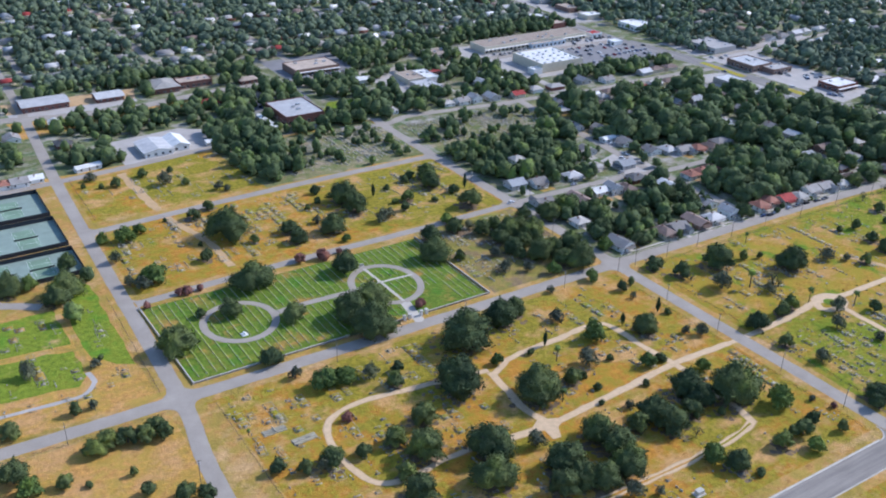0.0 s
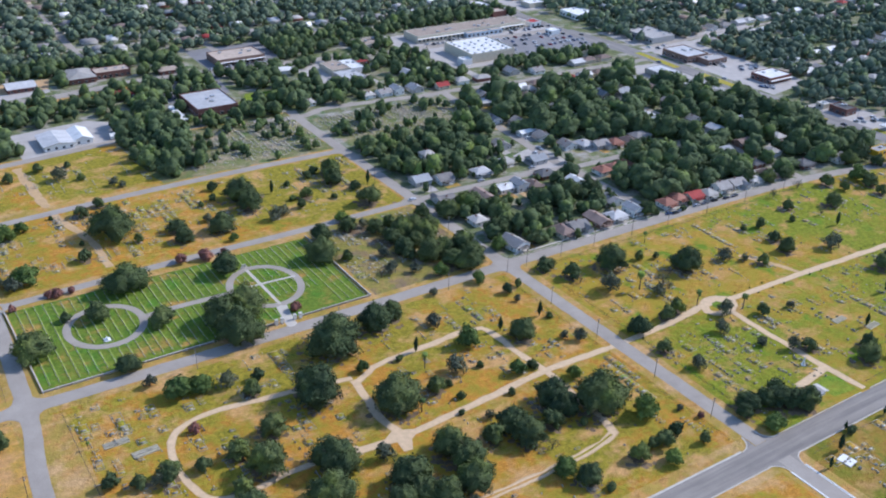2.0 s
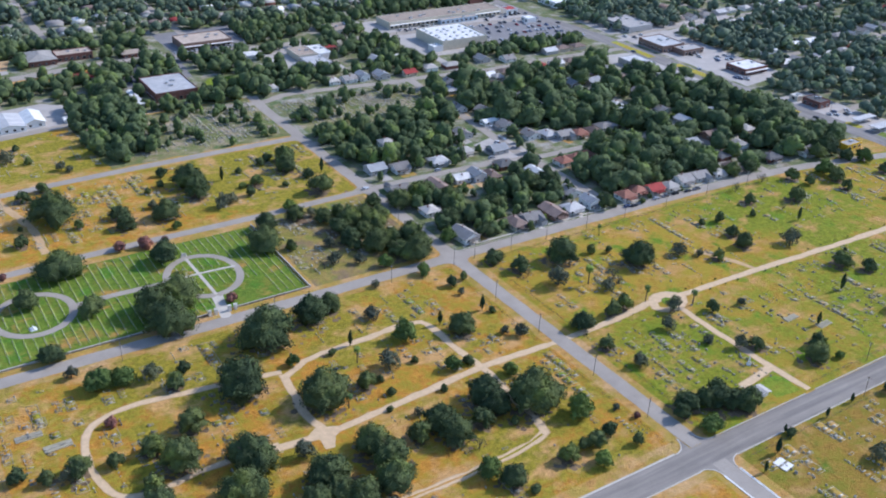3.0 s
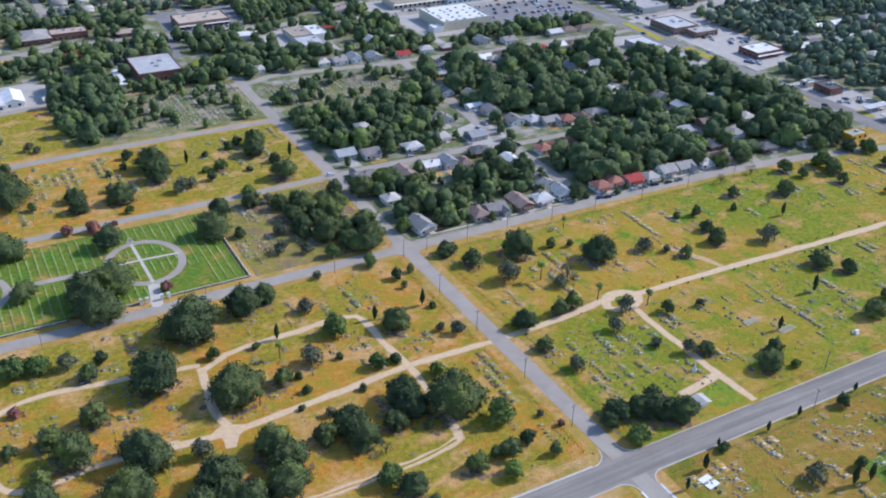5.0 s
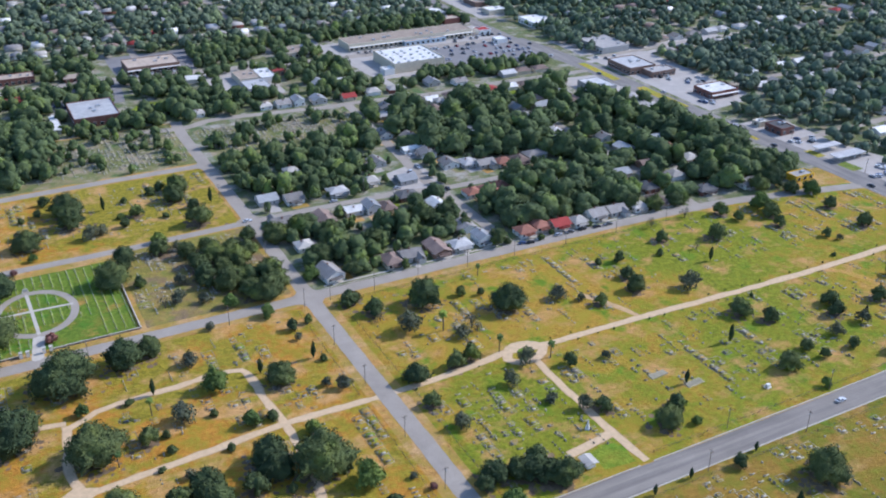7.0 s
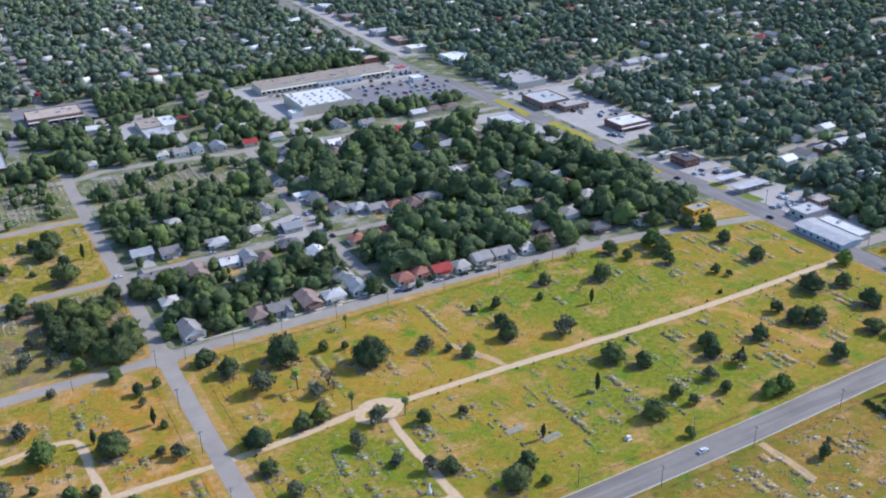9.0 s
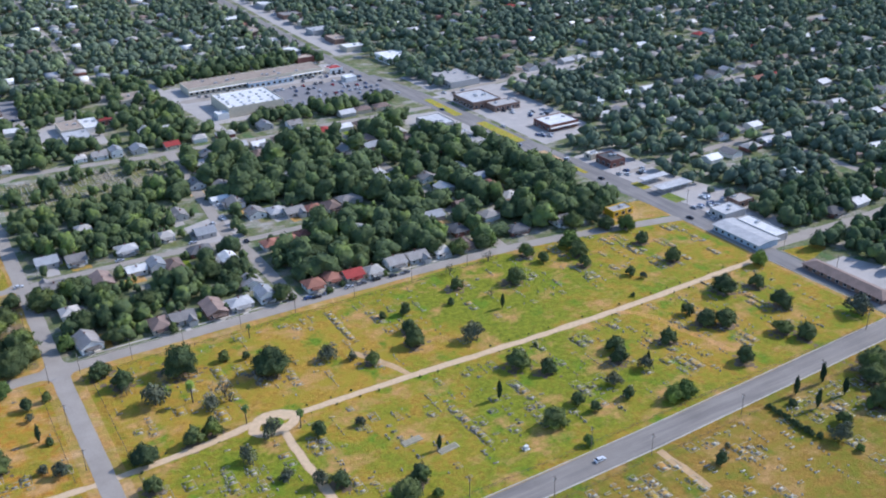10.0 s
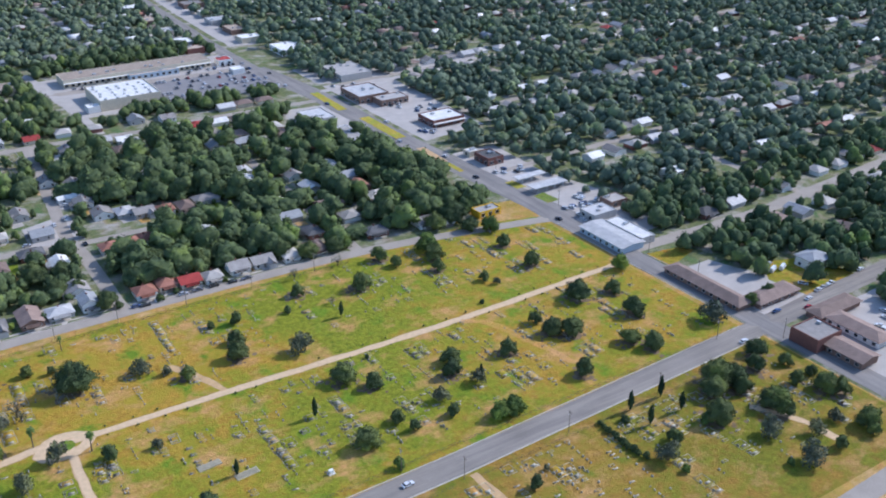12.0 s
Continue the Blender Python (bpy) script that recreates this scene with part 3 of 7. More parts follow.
def house_model(key, w, d, h, rise, kind, along, wall, roof, label, porch=True, detail=True, group="houses of the town", ell=0.0):
    ob = thing("house", label, "house", group)
    bm = bmesh.new()
    gabled_body(bm, w, d, h, rise, kind, along)
    if ell:
        box(bm, w * 0.12, -d / 2 - ell, -0.3, w / 2 - 0.4, -d / 2, h - 0.15)
    part("wall", bm, wall, ob)
    bm = bmesh.new()
    pitched(bm, w, d, h, rise, 0.5, kind, along)
    if ell:
        b2 = bmesh.new()
        pitched(b2, w * 0.38 - 0.4, ell + d * 0.3, h - 0.15, rise * 0.7, 0.4, "gable", "y")
        b2.transform(Matrix.Translation((w * 0.31 - 0.2, -d / 2 - ell / 2 + d * 0.15, 0)))
        me = bpy.data.meshes.new("ell")
        b2.to_mesh(me)
        bm.from_mesh(me)
        bpy.data.meshes.remove(me)
        b2.free()
    part("roof", bm, ROOFS[roof], ob)
    if detail:
        bm = bmesh.new()
        box(bm, -0.45, -d / 2 - 0.06, 0.2, 0.45, -d / 2 + 0.02, 2.25)
        part("door", bm, M["wood"], ob)
        for k, x in enumerate((-w * 0.32, w * 0.32)):
            window_part(ob, x, d / 2, 1.0, 1.1, 1.3, 1)
            if not (ell and k):
                window_part(ob, x, -d / 2, 1.0, 1.4, 1.3, 3)
        for y in (-d * 0.25, d * 0.22):
            window_part(ob, -w / 2, y, 1.0, 1.0, 1.2, 2)
            window_part(ob, w / 2, y, 1.0, 1.0, 1.2, 0)
        bm = bmesh.new()
        box(bm, -0.3, d * 0.15 - 0.3, h + rise * 0.4, 0.3, d * 0.15 + 0.3, h + rise + 0.55)
        part("chimney", bm, M["brick"], ob)
        if porch and not ell:
            bm = bmesh.new()
            box(bm, -w * 0.3, -d / 2 - 2.2, -0.2, w * 0.3, -d / 2, 0.25)
            p = part("porch", bm, M["concrete"], ob)
            bm = bmesh.new()
            v = [bm.verts.new(q) for q in ((-w * 0.34, -d / 2 - 2.6, 2.3), (w * 0.34, -d / 2 - 2.6, 2.3), (w * 0.34, -d / 2, 2.85), (-w * 0.34, -d / 2, 2.85))]
            f = bm.faces.new(v)
            bmesh.ops.solidify(bm, geom=[f], thickness=0.15)
            part("porch_roof", bm, ROOFS[roof], p)
            for s in (-1, 1):
                bm = bmesh.new()
                tube(bm, (s * w * 0.28, -d / 2 - 2.0, 0.2), (s * w * 0.28, -d / 2 - 2.0, 2.35), 0.08)
                part("post", bm, M["white_paint"], p)
    HOUSES[key] = [ob, False, (w, d)]
    return ob


def house(key, x, y, turn=0.0):
    """A house of a model at x, y; its front looks south at turn 0."""
    entry = HOUSES[key]
    ob, used, (w, d) = entry
    m = pose(x, y, 0, 0, 0, turn)
    if used:
        out = copy_thing(ob, m)
    else:
        ob.matrix_basis, entry[1], out = m, True, ob
    t = radians(turn)
    hw, hd = abs(w / 2 * math.cos(t)) + abs(d / 2 * math.sin(t)), abs(w / 2 * math.sin(t)) + abs(d / 2 * math.cos(t))
    FOOTPRINTS.append((x - hw, y - hd, x + hw, y + hd))
    return out


house_model("brown_long", 9.5, 15, 2.9, 2.2, "gable", "y", M["brick_brown"], "brown", "brown shingled bungalow with long gable roof by the street")
house_model("metal_low", 11, 9, 2.8, 1.7, "hip", "x", M["grey_wall"], "metal", "low house with pale grey metal roof")
house_model("white_tall", 7.5, 10, 4.6, 1.8, "gable", "y", M["white_paint"], "blue", "narrow two-storey white house with blue-grey roof")
house_model("orange_hip", 9.5, 9, 3.0, 2.0, "hip", "x", M["white_paint"], "orange", "small white house with orange tiled hip roof")
house_model("red_brown_hip", 9, 10.5, 3.0, 2.2, "hip", "y", M["tan_wall"], "orange", "small house with dull red hip roof")
house_model("red_gable", 10, 9, 3.0, 2.1, "gable", "x", M["tan_wall"], "red", "small house with bright red roof")
house_model("pale_hip", 8.5, 8.5, 3.0, 1.9, "hip", "x", M["white_paint"], "pale", "small white house with pale roof")
house_model("grey_gable", 10, 10, 3.0, 2.3, "gable", "x", M["white_paint"], "grey", "white board house with grey gable roof")
house_model("grey_ell", 11, 9, 3.0, 2.1, "gable", "x", M["grey_wall"], "grey", "grey house with cross gable roof", ell=3.5)
house_model("grey_corner", 10, 13, 3.2, 2.8, "gable", "y", M["white_paint"], "grey", "white house with steep grey roof on the corner")
house_model("brown_hip", 8.5, 12, 3.0, 2.1, "hip", "y", M["tan_wall"], "brown", "tan house with brown hip roof")
house_model("dark_hip", 12, 9, 2.9, 1.9, "hip", "x", M["brick"], "dark", "brick ranch house with dark hip roof")
house_model("white_metal", 10, 8, 2.9, 1.8, "gable", "x", M["white_paint"], "white", "small house with bright white metal roof")
house_model("blue_gable", 10, 11, 3.2, 2.4, "gable", "y", M["grey_wall"], "blue", "pale grey house with blue-grey gable roof")
house_model("long_white", 16, 6, 2.8, 1.2, "gable", "x", M["white_paint"], "white", "long white shed-like house with pale roof", porch=False)

# the row along the north side of the street, west to east
for row in (("grey_corner", -14, -11, 8), ("brown_hip", 18, -12.5, 0), ("grey_ell", 29, -12, 0), ("brown_long", 44.5, -11.5, 0), ("metal_low", 57, -13, 0), ("white_tall", 70, -12.5, 0), ("orange_hip", 95, -15, 0),
            ("red_brown_hip", 106, -12, 0), ("red_gable", 116, -16, 0), ("pale_hip", 127, -18, 0), ("grey_gable", 141, -15, 0), ("grey_ell", 153.5, -15.5, 0), ("pale_hip", 168, -17, 0),
            ("brown_hip", 183, -16, 0), ("dark_hip", 218, -16, 0), ("grey_gable", 246, -20, 0), ("white_metal", 256, -24, 8)):
    house(*row)
# inner streets of the quarter
for row in (("orange_hip", 94.5, 41, 90), ("red_brown_hip", 104.5, 41, 90), ("orange_hip", 114, 42, 90), ("grey_gable", 103, 86, 90), ("metal_low", 114, 82, 90), ("grey_ell", 123, 76, 0), ("orange_hip", 134, 73, 0),
            ("brown_hip", 145, 71, 0), ("blue_gable", 69, 76, -90), ("long_white", 95, 119, 5), ("pale_hip", -15, 22, 90), ("blue_gable", -14, 85, 90), ("grey_gable", 0, 80, 0), ("brown_long", 6, 47, 180), ("metal_low", 26, 78, 0),
            ("white_metal", 24, 50, 180), ("white_tall", 34, 48, 180), ("brown_hip", 42, 45, 180), ("pale_hip", 49, 83, 0), ("pale_hip", 12, 118, 0), ("grey_gable", 112, 198, 90), ("pale_hip", 153, 193, 0), ("grey_ell", 143, 152, 90), ("blue_gable", 195, 155, 0), ("grey_ell", 64, 108, -90), ("white_metal", 69, 37, -90), ("grey_gable", 69, 4, -90),
            ("pale_hip", 36, 240, 180), ("grey_gable", 49, 239, 180), ("white_tall", 60, 238, 180), ("blue_gable", 75, 236, 180), ("red_gable", 97, 232, 180), ("pale_hip", -11, 246, 180), ("grey_gable", 88, 150, 90),
            ("white_metal", 149, 200, 0), ("blue_gable", 168, 236, 180), ("grey_gable", 188, 228, 180), ("blue_gable", 213, 152, 90), ("pale_hip", 225, 148, 90), ("grey_ell", 228, 116, 90), ("white_metal", 200 - 9, 46, -90),
            ("dark_hip", 190, 2, -90), ("brown_long", 214, 30, 90), ("pale_hip", 192, 75, -90), ("metal_low", 193, 105, -90), ("grey_gable", 216, 80, 90),
            ("grey_gable", -276, 238, 180), ("white_metal", -267, 239, 180), ("orange_hip", -286, 238, 180), ("long_white", -234, 243, 8), ("dark_hip", -238, 292, 90), ("grey_gable", -265, 318, -90),
            ("dark_hip", 384, -94, 10), ("metal_low", 400, 42, 0), ("brown_hip", 432, -150, 20)):
    house(*row)


# distant houses: walls and roofs in lots along the streets
def far_house(key, w, d, h, rise, kind, along, wall, roof, label):
    house_model(key, w, d, h, rise, kind, along, wall, roof, label, detail=False, group="distant houses")


FAR = []
for k, (w, d, kind, along, wall, roof, label) in enumerate((
        (10, 12, "gable", "y", "white_paint", "grey", "distant white house with grey gable roof among trees"), (12, 9, "hip", "x", "tan_wall", "brown", "distant tan house with brown hip roof among trees"),
        (11, 9, "gable", "x", "white_paint", "white", "distant house with white roof among trees"), (13, 9, "hip", "x", "brick", "pale", "distant brick house with pale roof among trees"),
        (10, 10, "hip", "x", "white_paint", "pale", "distant white house with pale hip roof"), (12, 10, "gable", "x", "grey_wall", "metal", "distant house with grey metal roof"),
        (11, 10, "hip", "y", "tan_wall", "red", "distant house with red roof among trees"), (12, 9, "gable", "x", "brick_brown", "orange", "distant house with dull orange roof"),
        (10, 13, "gable", "y", "grey_wall", "blue", "distant pale house with blue-grey roof"), (14, 10, "hip", "x", "grey_wall", "grey", "distant grey house with grey hip roof"))):
    far_house("far_%d" % k, w, d, 3.0, 2.0, kind, along, M[wall], roof, label)
    FAR += ["far_%d" % k] * (1 if k in (6, 7) else 4)
lot_rng = random.Random(11)
FAR_MODELS, FAR_PLACES, NEAR_COUNT = set(FAR), [], [0]


def overlaps(x, y, r):
    return any(x0 - r < x < x1 + r and y0 - r < y < y1 + r for x0, y0, x1, y1 in FOOTPRINTS)


def in_town(x, y):
    return x > -350 + 0.178 * (y + 49) and y < 960 - 0.71 * (x - 9) and y > -290 + 0.66 * (x - 300)


def lots(a, b, off, step, keys, chance=0.85, avoid=()):
    """Houses on lots along the line a-b, off metres to its left."""
    a, b = Vector(a), Vector(b)
    d = (b - a).normalized()
    s = Vector((-d.y, d.x)) * off
    n = int((b - a).length / step)
    turn = math.degrees(math.atan2(d.y, d.x)) + (0 if off > 0 else 180)
    for k in range(n):
        p = a + d * (step * (k + 0.5) + lot_rng.uniform(-2, 2)) + s * lot_rng.uniform(0.9, 1.15)
        go, key, t = lot_rng.random() < chance, lot_rng.choice(keys), turn + lot_rng.uniform(-3, 3)
        if go and key in FAR_MODELS and in_town(p.x, p.y) and not overlaps(p.x, p.y, 7.5) and NEAR_COUNT[0] > 175 and not any(x0 < p.x < x1 and y0 < p.y < y1 for x0, y0, x1, y1 in avoid):
            FAR_PLACES.append((key, p.x, p.y, t))
            FOOTPRINTS.append((p.x - 5.5, p.y - 5.5, p.x + 5.5, p.y + 5.5))
        elif go and in_town(p.x, p.y) and not overlaps(p.x, p.y, 7.5) and not any(x0 < p.x < x1 and y0 < p.y < y1 for x0, y0, x1, y1 in avoid):
            NEAR_COUNT[0] += 1
            house(key, p.x, p.y, t)


# ---- large buildings ----
def flat_building(name, label, x0, y0, x1, y1, h, wall, roof, units=3, parapet=0.5, category="building", openings=(), seed=0, canopy="", turn=0.0):
    """A flat-roofed building: walls with a parapet, roof, roof units, and openings along the named sides (s, n, e, w)."""
    cx, cy, w, d = (x0 + x1) / 2, (y0 + y1) / 2, abs(x1 - x0), abs(y1 - y0)
    ob = thing(name, label, category, at=(cx, cy, 0), turn=turn)
    FOOTPRINTS.append((min(x0, x1), min(y0, y1), max(x0, x1), max(y0, y1)))
    rng = random.Random(seed + int(abs(x0) * 7 + abs(y0)))
    for side, q in (("s", (-w / 2, -d / 2, w / 2, -d / 2 + 0.35)), ("n", (-w / 2, d / 2 - 0.35, w / 2, d / 2)), ("w", (-w / 2, -d / 2 + 0.35, -w / 2 + 0.35, d / 2 - 0.35)), ("e", (w / 2 - 0.35, -d / 2 + 0.35, w / 2, d / 2 - 0.35))):
        bm = bmesh.new()
        box(bm, q[0], q[1], -0.3, q[2], q[3], h + parapet)
        part("wall", bm, wall, ob)
    bm = bmesh.new()
    box(bm, -w / 2 + 0.35, -d / 2 + 0.35, h - 0.3, w / 2 - 0.35, d / 2 - 0.35, h)
    part("roof", bm, roof, ob)
    for k in range(units):
        ux, uy = rng.uniform(-0.36, 0.36) * w, rng.uniform(-0.36, 0.36) * d
        a, b, c = rng.uniform(0.7, 1.6), rng.uniform(0.7, 1.3), rng.uniform(0.7, 1.3)
        bm = bmesh.new()
        box(bm, ux - a, uy - b, h, ux + a, uy + b, h + c)
        box(bm, ux - a * 0.6, uy - b * 0.6, h + c, ux + a * 0.6, uy + b * 0.6, h + c + 0.15)
        part("roof_unit", bm, M["metal"], ob)
    for side in openings:
        length = w if side in "sn" else d
        n = max(1, int(length / 4.5))
        for k in range(n):
            o = (k + 0.5) / n * length - length / 2
            x, y = {"s": (o, -d / 2), "n": (o, d / 2), "e": (w / 2, o), "w": (-w / 2, o)}[side]
            window_part(ob, x, y, 0.9, 2.4, min(2.0, h - 1.6), {"e": 0, "n": 1, "w": 2, "s": 3}[side])
    for side in canopy:
        bm = bmesh.new()
        q = {"s": (-w / 2, -d / 2 - 2.2, w / 2, -d / 2), "n": (-w / 2, d / 2, w / 2, d / 2 + 2.2), "e": (w / 2, -d / 2, w / 2 + 2.2, d / 2), "w": (-w / 2 - 2.2, -d / 2, -w / 2, d / 2)}[side]
        box(bm, q[0], q[1], h * 0.62, q[2], q[3], h * 0.62 + 0.25)
        part("canopy", bm, M["white_paint"], ob)
    return ob


def canopy_building(label, x0, y0, x1, y1, h, roof):
    """An open roof on posts."""
    ob = thing("canopy", label, "canopy", at=((x0 + x1) / 2, (y0 + y1) / 2, 0))
    w, d = x1 - x0, y1 - y0
    FOOTPRINTS.append((x0, y0, x1, y1))
    bm = bmesh.new()
    box(bm, -w / 2, -d / 2, h - 0.35, w / 2, d / 2, h)
    part("roof", bm, roof, ob)
    n = max(2, int(w / 6))
    for k in range(n):
        for s in (-1, 1):
            bm = bmesh.new()
            tube(bm, ((k + 0.5) / n * w - w / 2, s * d * 0.4, 0), ((k + 0.5) / n * w - w / 2, s * d * 0.4, h - 0.3), 0.14)
            part("post", bm, M["white_paint"], ob)


def pitched_block(name, label, x0, y0, x1, y1, h, rise, wall, roof, along, kind="gable", category="building", openings=""):
    cx, cy, w, d = (x0 + x1) / 2, (y0 + y1) / 2, x1 - x0, y1 - y0
    ob = thing(name, label, category, at=(cx, cy, 0))
    FOOTPRINTS.append((x0, y0, x1, y1))
    bm = bmesh.new()
    gabled_body(bm, w, d, h, rise, kind, along)
    part("wall", bm, wall, ob)
    bm = bmesh.new()
    pitched(bm, w, d, h, rise, 0.9, kind, along)
    part("roof", bm, ROOFS[roof], ob)
    for side in openings:
        length = w if side in "sn" else d
        n = max(1, int(length / 4.2))
        for k in range(n):
            o = (k + 0.5) / n * length - length / 2
            x, y = {"s": (o, -d / 2), "n": (o, d / 2), "e": (w / 2, o), "w": (-w / 2, o)}[side]
            window_part(ob, x, y, 0.8, 1.7, 1.5, {"e": 0, "n": 1, "w": 2, "s": 3}[side])
    return ob


# paved yards
YARD = "pale worn paving around the shops"
sheet("pavement_1", [(203, 262), (297, 258), (293, 325), (203, 327)], 0.05, M["asphalt_dark"], "dark asphalt car park of the supermarket", 0.5)
sheet("pavement_2", [(128, 337), (183, 334), (290, 332), (288, 380), (135, 378), (122, 360)], 0.046, M["lot"], YARD, 0.5)
sheet("pavement_3", [(136, 264), (203, 262), (203, 330), (130, 330)], 0.042, M["lot"], YARD, 1.0)
sheet("pavement_4", [(320, -92), (352, -92), (362, -45), (350, 10), (352, 62), (319, 62)], 0.05, M["lot"], YARD, 0.6)
sheet("pavement_5", [(319, 92), (372, 100), (376, 238), (318, 244)], 0.05, M["lot"], YARD, 0.6)
sheet("pavement_6", [(262, 96), (298, 90), (297, 200), (262, 204)], 0.05, M["lot"], YARD, 0.6)
sheet("pavement_7", [(322, -134), (344, -134), (350, -150), (362, -176), (352, -186), (322, -186)], 0.05, M["lot"], "pale paved court inside the motel", 0.5)
sheet("pavement_8", [(321, -200), (420, -198), (420, -262), (322, -270)], 0.046, M["lot"], YARD, 0.5)
sheet("pavement_9", [(-212, 238), (-150, 246), (-140, 275), (-160, 290), (-212, 284)], 0.05, M["lot"], "pale paving round the low building", 0.6)
sheet("pavement_10", [(-258, 318), (-110, 340), (-110, 352), (-190, 342), (-262, 356)], 0.042, M["straw"], "straw-coloured verge", 0.6)
sheet("pavement_11", [(-258, 364), (-196, 358), (-166, 364), (-166, 372), (-258, 376)], 0.042, M["lot"], YARD, 0.8)
sheet("pavement_25", [(-258, 376), (-166, 372), (-160, 396), (-258, 402)], 0.042, M["sand"], "orange sandy yard behind the stores", 1.5)
sheet("lawn_22", [(-56, 272), (-34, 270), (-20, 288), (-41, 291)], 0.05, M["fresh"], "small green lawn beside the school", 0.8)
sheet("pavement_12", [(-100, 296), (-50, 300), (-44, 350), (-100, 352)], 0.042, M["asphalt_dark"], "dark asphalt yard", 0.5)
sheet("pavement_13", [(-44, 362), (20, 358), (24, 420), (-44, 420)], 0.042, M["asphalt_dark"], "dark asphalt car park", 0.5)
ribbon("road_18", [(127, 404), (130, 377), (133, 337), (137, 300), (139, 262), (140, 224)], 7.0, 0.075, M["lot"], "pale worn concrete street beside the supermarket", rag=0.3)
ribbon("road_19", [(306, 232), (345, 231), (400, 236), (470, 250)], 7.0, 0.064, M["lot"], "pale concrete side street", rag=0.3)
sheet("pavement_14", [(16, 268), (62, 268), (66, 340), (16, 340)], 0.042, M["lot"], YARD, 0.6)
sheet("pavement_15", [(274, -36), (306, -46), (308, -20), (276, -14)], 0.042, M["verge"], "dry worn yard beside the yellow shop", 0.6)
sheet("pavement_16", [(84, 108), (126, 104), (130, 126), (86, 132)], 0.062, M["lot"], YARD, 0.6)
sheet("pavement_17", [(62, 62), (88, 62), (88, 100), (62, 92)], 0.05, M["lot"], "pale street corner", 0.6)
sheet("pavement_18", [(318, 250), (380, 240), (470, 245), (470, 262), (318, 300)], 0.042, M["lot"], YARD, 1.0)
sheet("pavement_19", [(255, 384), (286, 384), (290, 450), (255, 440)], 0.042, M["lot"], YARD, 1.0)
sheet("lawn_7", [(300, 181), (307, 181), (308, 231), (301, 231)], 0.26, M["yellow_grass"], "yellow grass traffic island", 0.3)
sheet("lawn_8", [(304, 106), (312, 106), (312, 158), (304, 158)], 0.26, M["yellow_grass"], "yellow grass traffic island", 0.3)
sheet("lawn_9", [(305, 52), (310, 52), (311, 82), (305, 83)], 0.26, M["sand"], "orange sandy traffic island", 0.3)
sheet("lawn_20", [(306, 33), (309.5, 33), (309.5, 50), (305.5, 50)], 0.26, M["yellow_grass"], "short yellow grass traffic island", 0.2)
sheet("lawn_10", [(318, -34), (330, -34), (329, -20), (319, -22)], 0.1, M["green"], "small green lawn among paving", 0.3)
sheet("lawn_11", [(319, -8), (326, -8), (325, 4), (319, 4)], 0.1, M["yellow_grass"], "small yellow lawn", 0.3)
sheet("lawn_12", [(322, -130), (346, -122), (344, -116), (322, -112)], 0.06, M["dry"], "dry yellow grass corner", 0.5)
sheet("lawn_13", [(355, -186), (392, -184), (392, -160), (362, -150), (352, -165)], 0.06, M["mixed"], "patchy grass yard", 0.8)
ribbon("road_17", [(318, -60), (312, 20), (307, 100), (305, 175), (303, 240), (294, 320)], 18.0, 0.07, M["asphalt_shops"], "broad grey asphalt of the divided street", rag=0.1)
for k, (a, b) in enumerate([((x, -190 if x < 900 else 0), (x + 12, 900)) for x in range(455, 1100, 95)] + [((330, y), (1100, y + 30)) for y in range(20, 900, 110)] + [((x, 372), (x + 8, 1000)) for x in range(-230, 280, 105)] + [((-255, y), (288, y - 20)) for y in range(470, 1000, 100)]):
    ribbon("road_%d" % (20 + k), [a, ((a[0] + b[0]) / 2, (a[1] + b[1]) / 2), b], 6.2, 0.03 + 0.0021 * (k % 11), M["asphalt"], "narrow pale residential street", rag=0.3)

# the supermarket and the shops behind it
mart = flat_building("supermarket", "large supermarket with bright white roof and tan walls", 154.5, 273, 199, 316, 7.5, M["tan_wall"], ROOFS["white"], 0, 0.7, "supermarket", "e")
for k in range(26):
    bm = bmesh.new()
    ux, uy = -17.5 + (k % 5) * 8.6 + lot_rng.uniform(-1.5, 1.5), -19 + (k // 5) * 7.6 + lot_rng.uniform(-1.5, 1.5)
    box(bm, ux - 0.8, uy - 1.0, 7.5, ux + 0.8, uy + 1.0, 8.3 + lot_rng.uniform(0, 0.5))
    part("roof_unit", bm, M["metal"], mart)
flat_building("loading_house", "low white annex beside the supermarket", 145, 272, 154, 281, 4.5, M["white_paint"], ROOFS["white"], 1)
flat_building("shop_row", "long low row of shops with tan gravel roof", 146, 347, 266, 371, 6.0, M["tan_wall"], ROOFS["tan"], 9, 0.4, "shops", "s", canopy="s")
flat_building("shop", "shop with green front and tan roof", 196, 341, 236, 346.8, 4.0, M["blue_wall"], ROOFS["tan"], 1, 0.3, "shop", "s")
flat_building("petrol_kiosk", "small white kiosk on the car park", 272, 312, 282, 322, 4.0, M["white_paint"], ROOFS["white"], 0, 0.3, "kiosk", "w")
flat_building("shop", "flat-roofed shop with red sign band", 262, 392, 278, 404, 5.0, M["brick"], ROOFS["tan"], 2, 0.4, "shop", "e")
flat_building("shop", "white restaurant with red roof edge", 272, 344, 284, 356, 4.5, M["white_paint"], ROOFS["red"], 1, 0.3, "shop", "s")
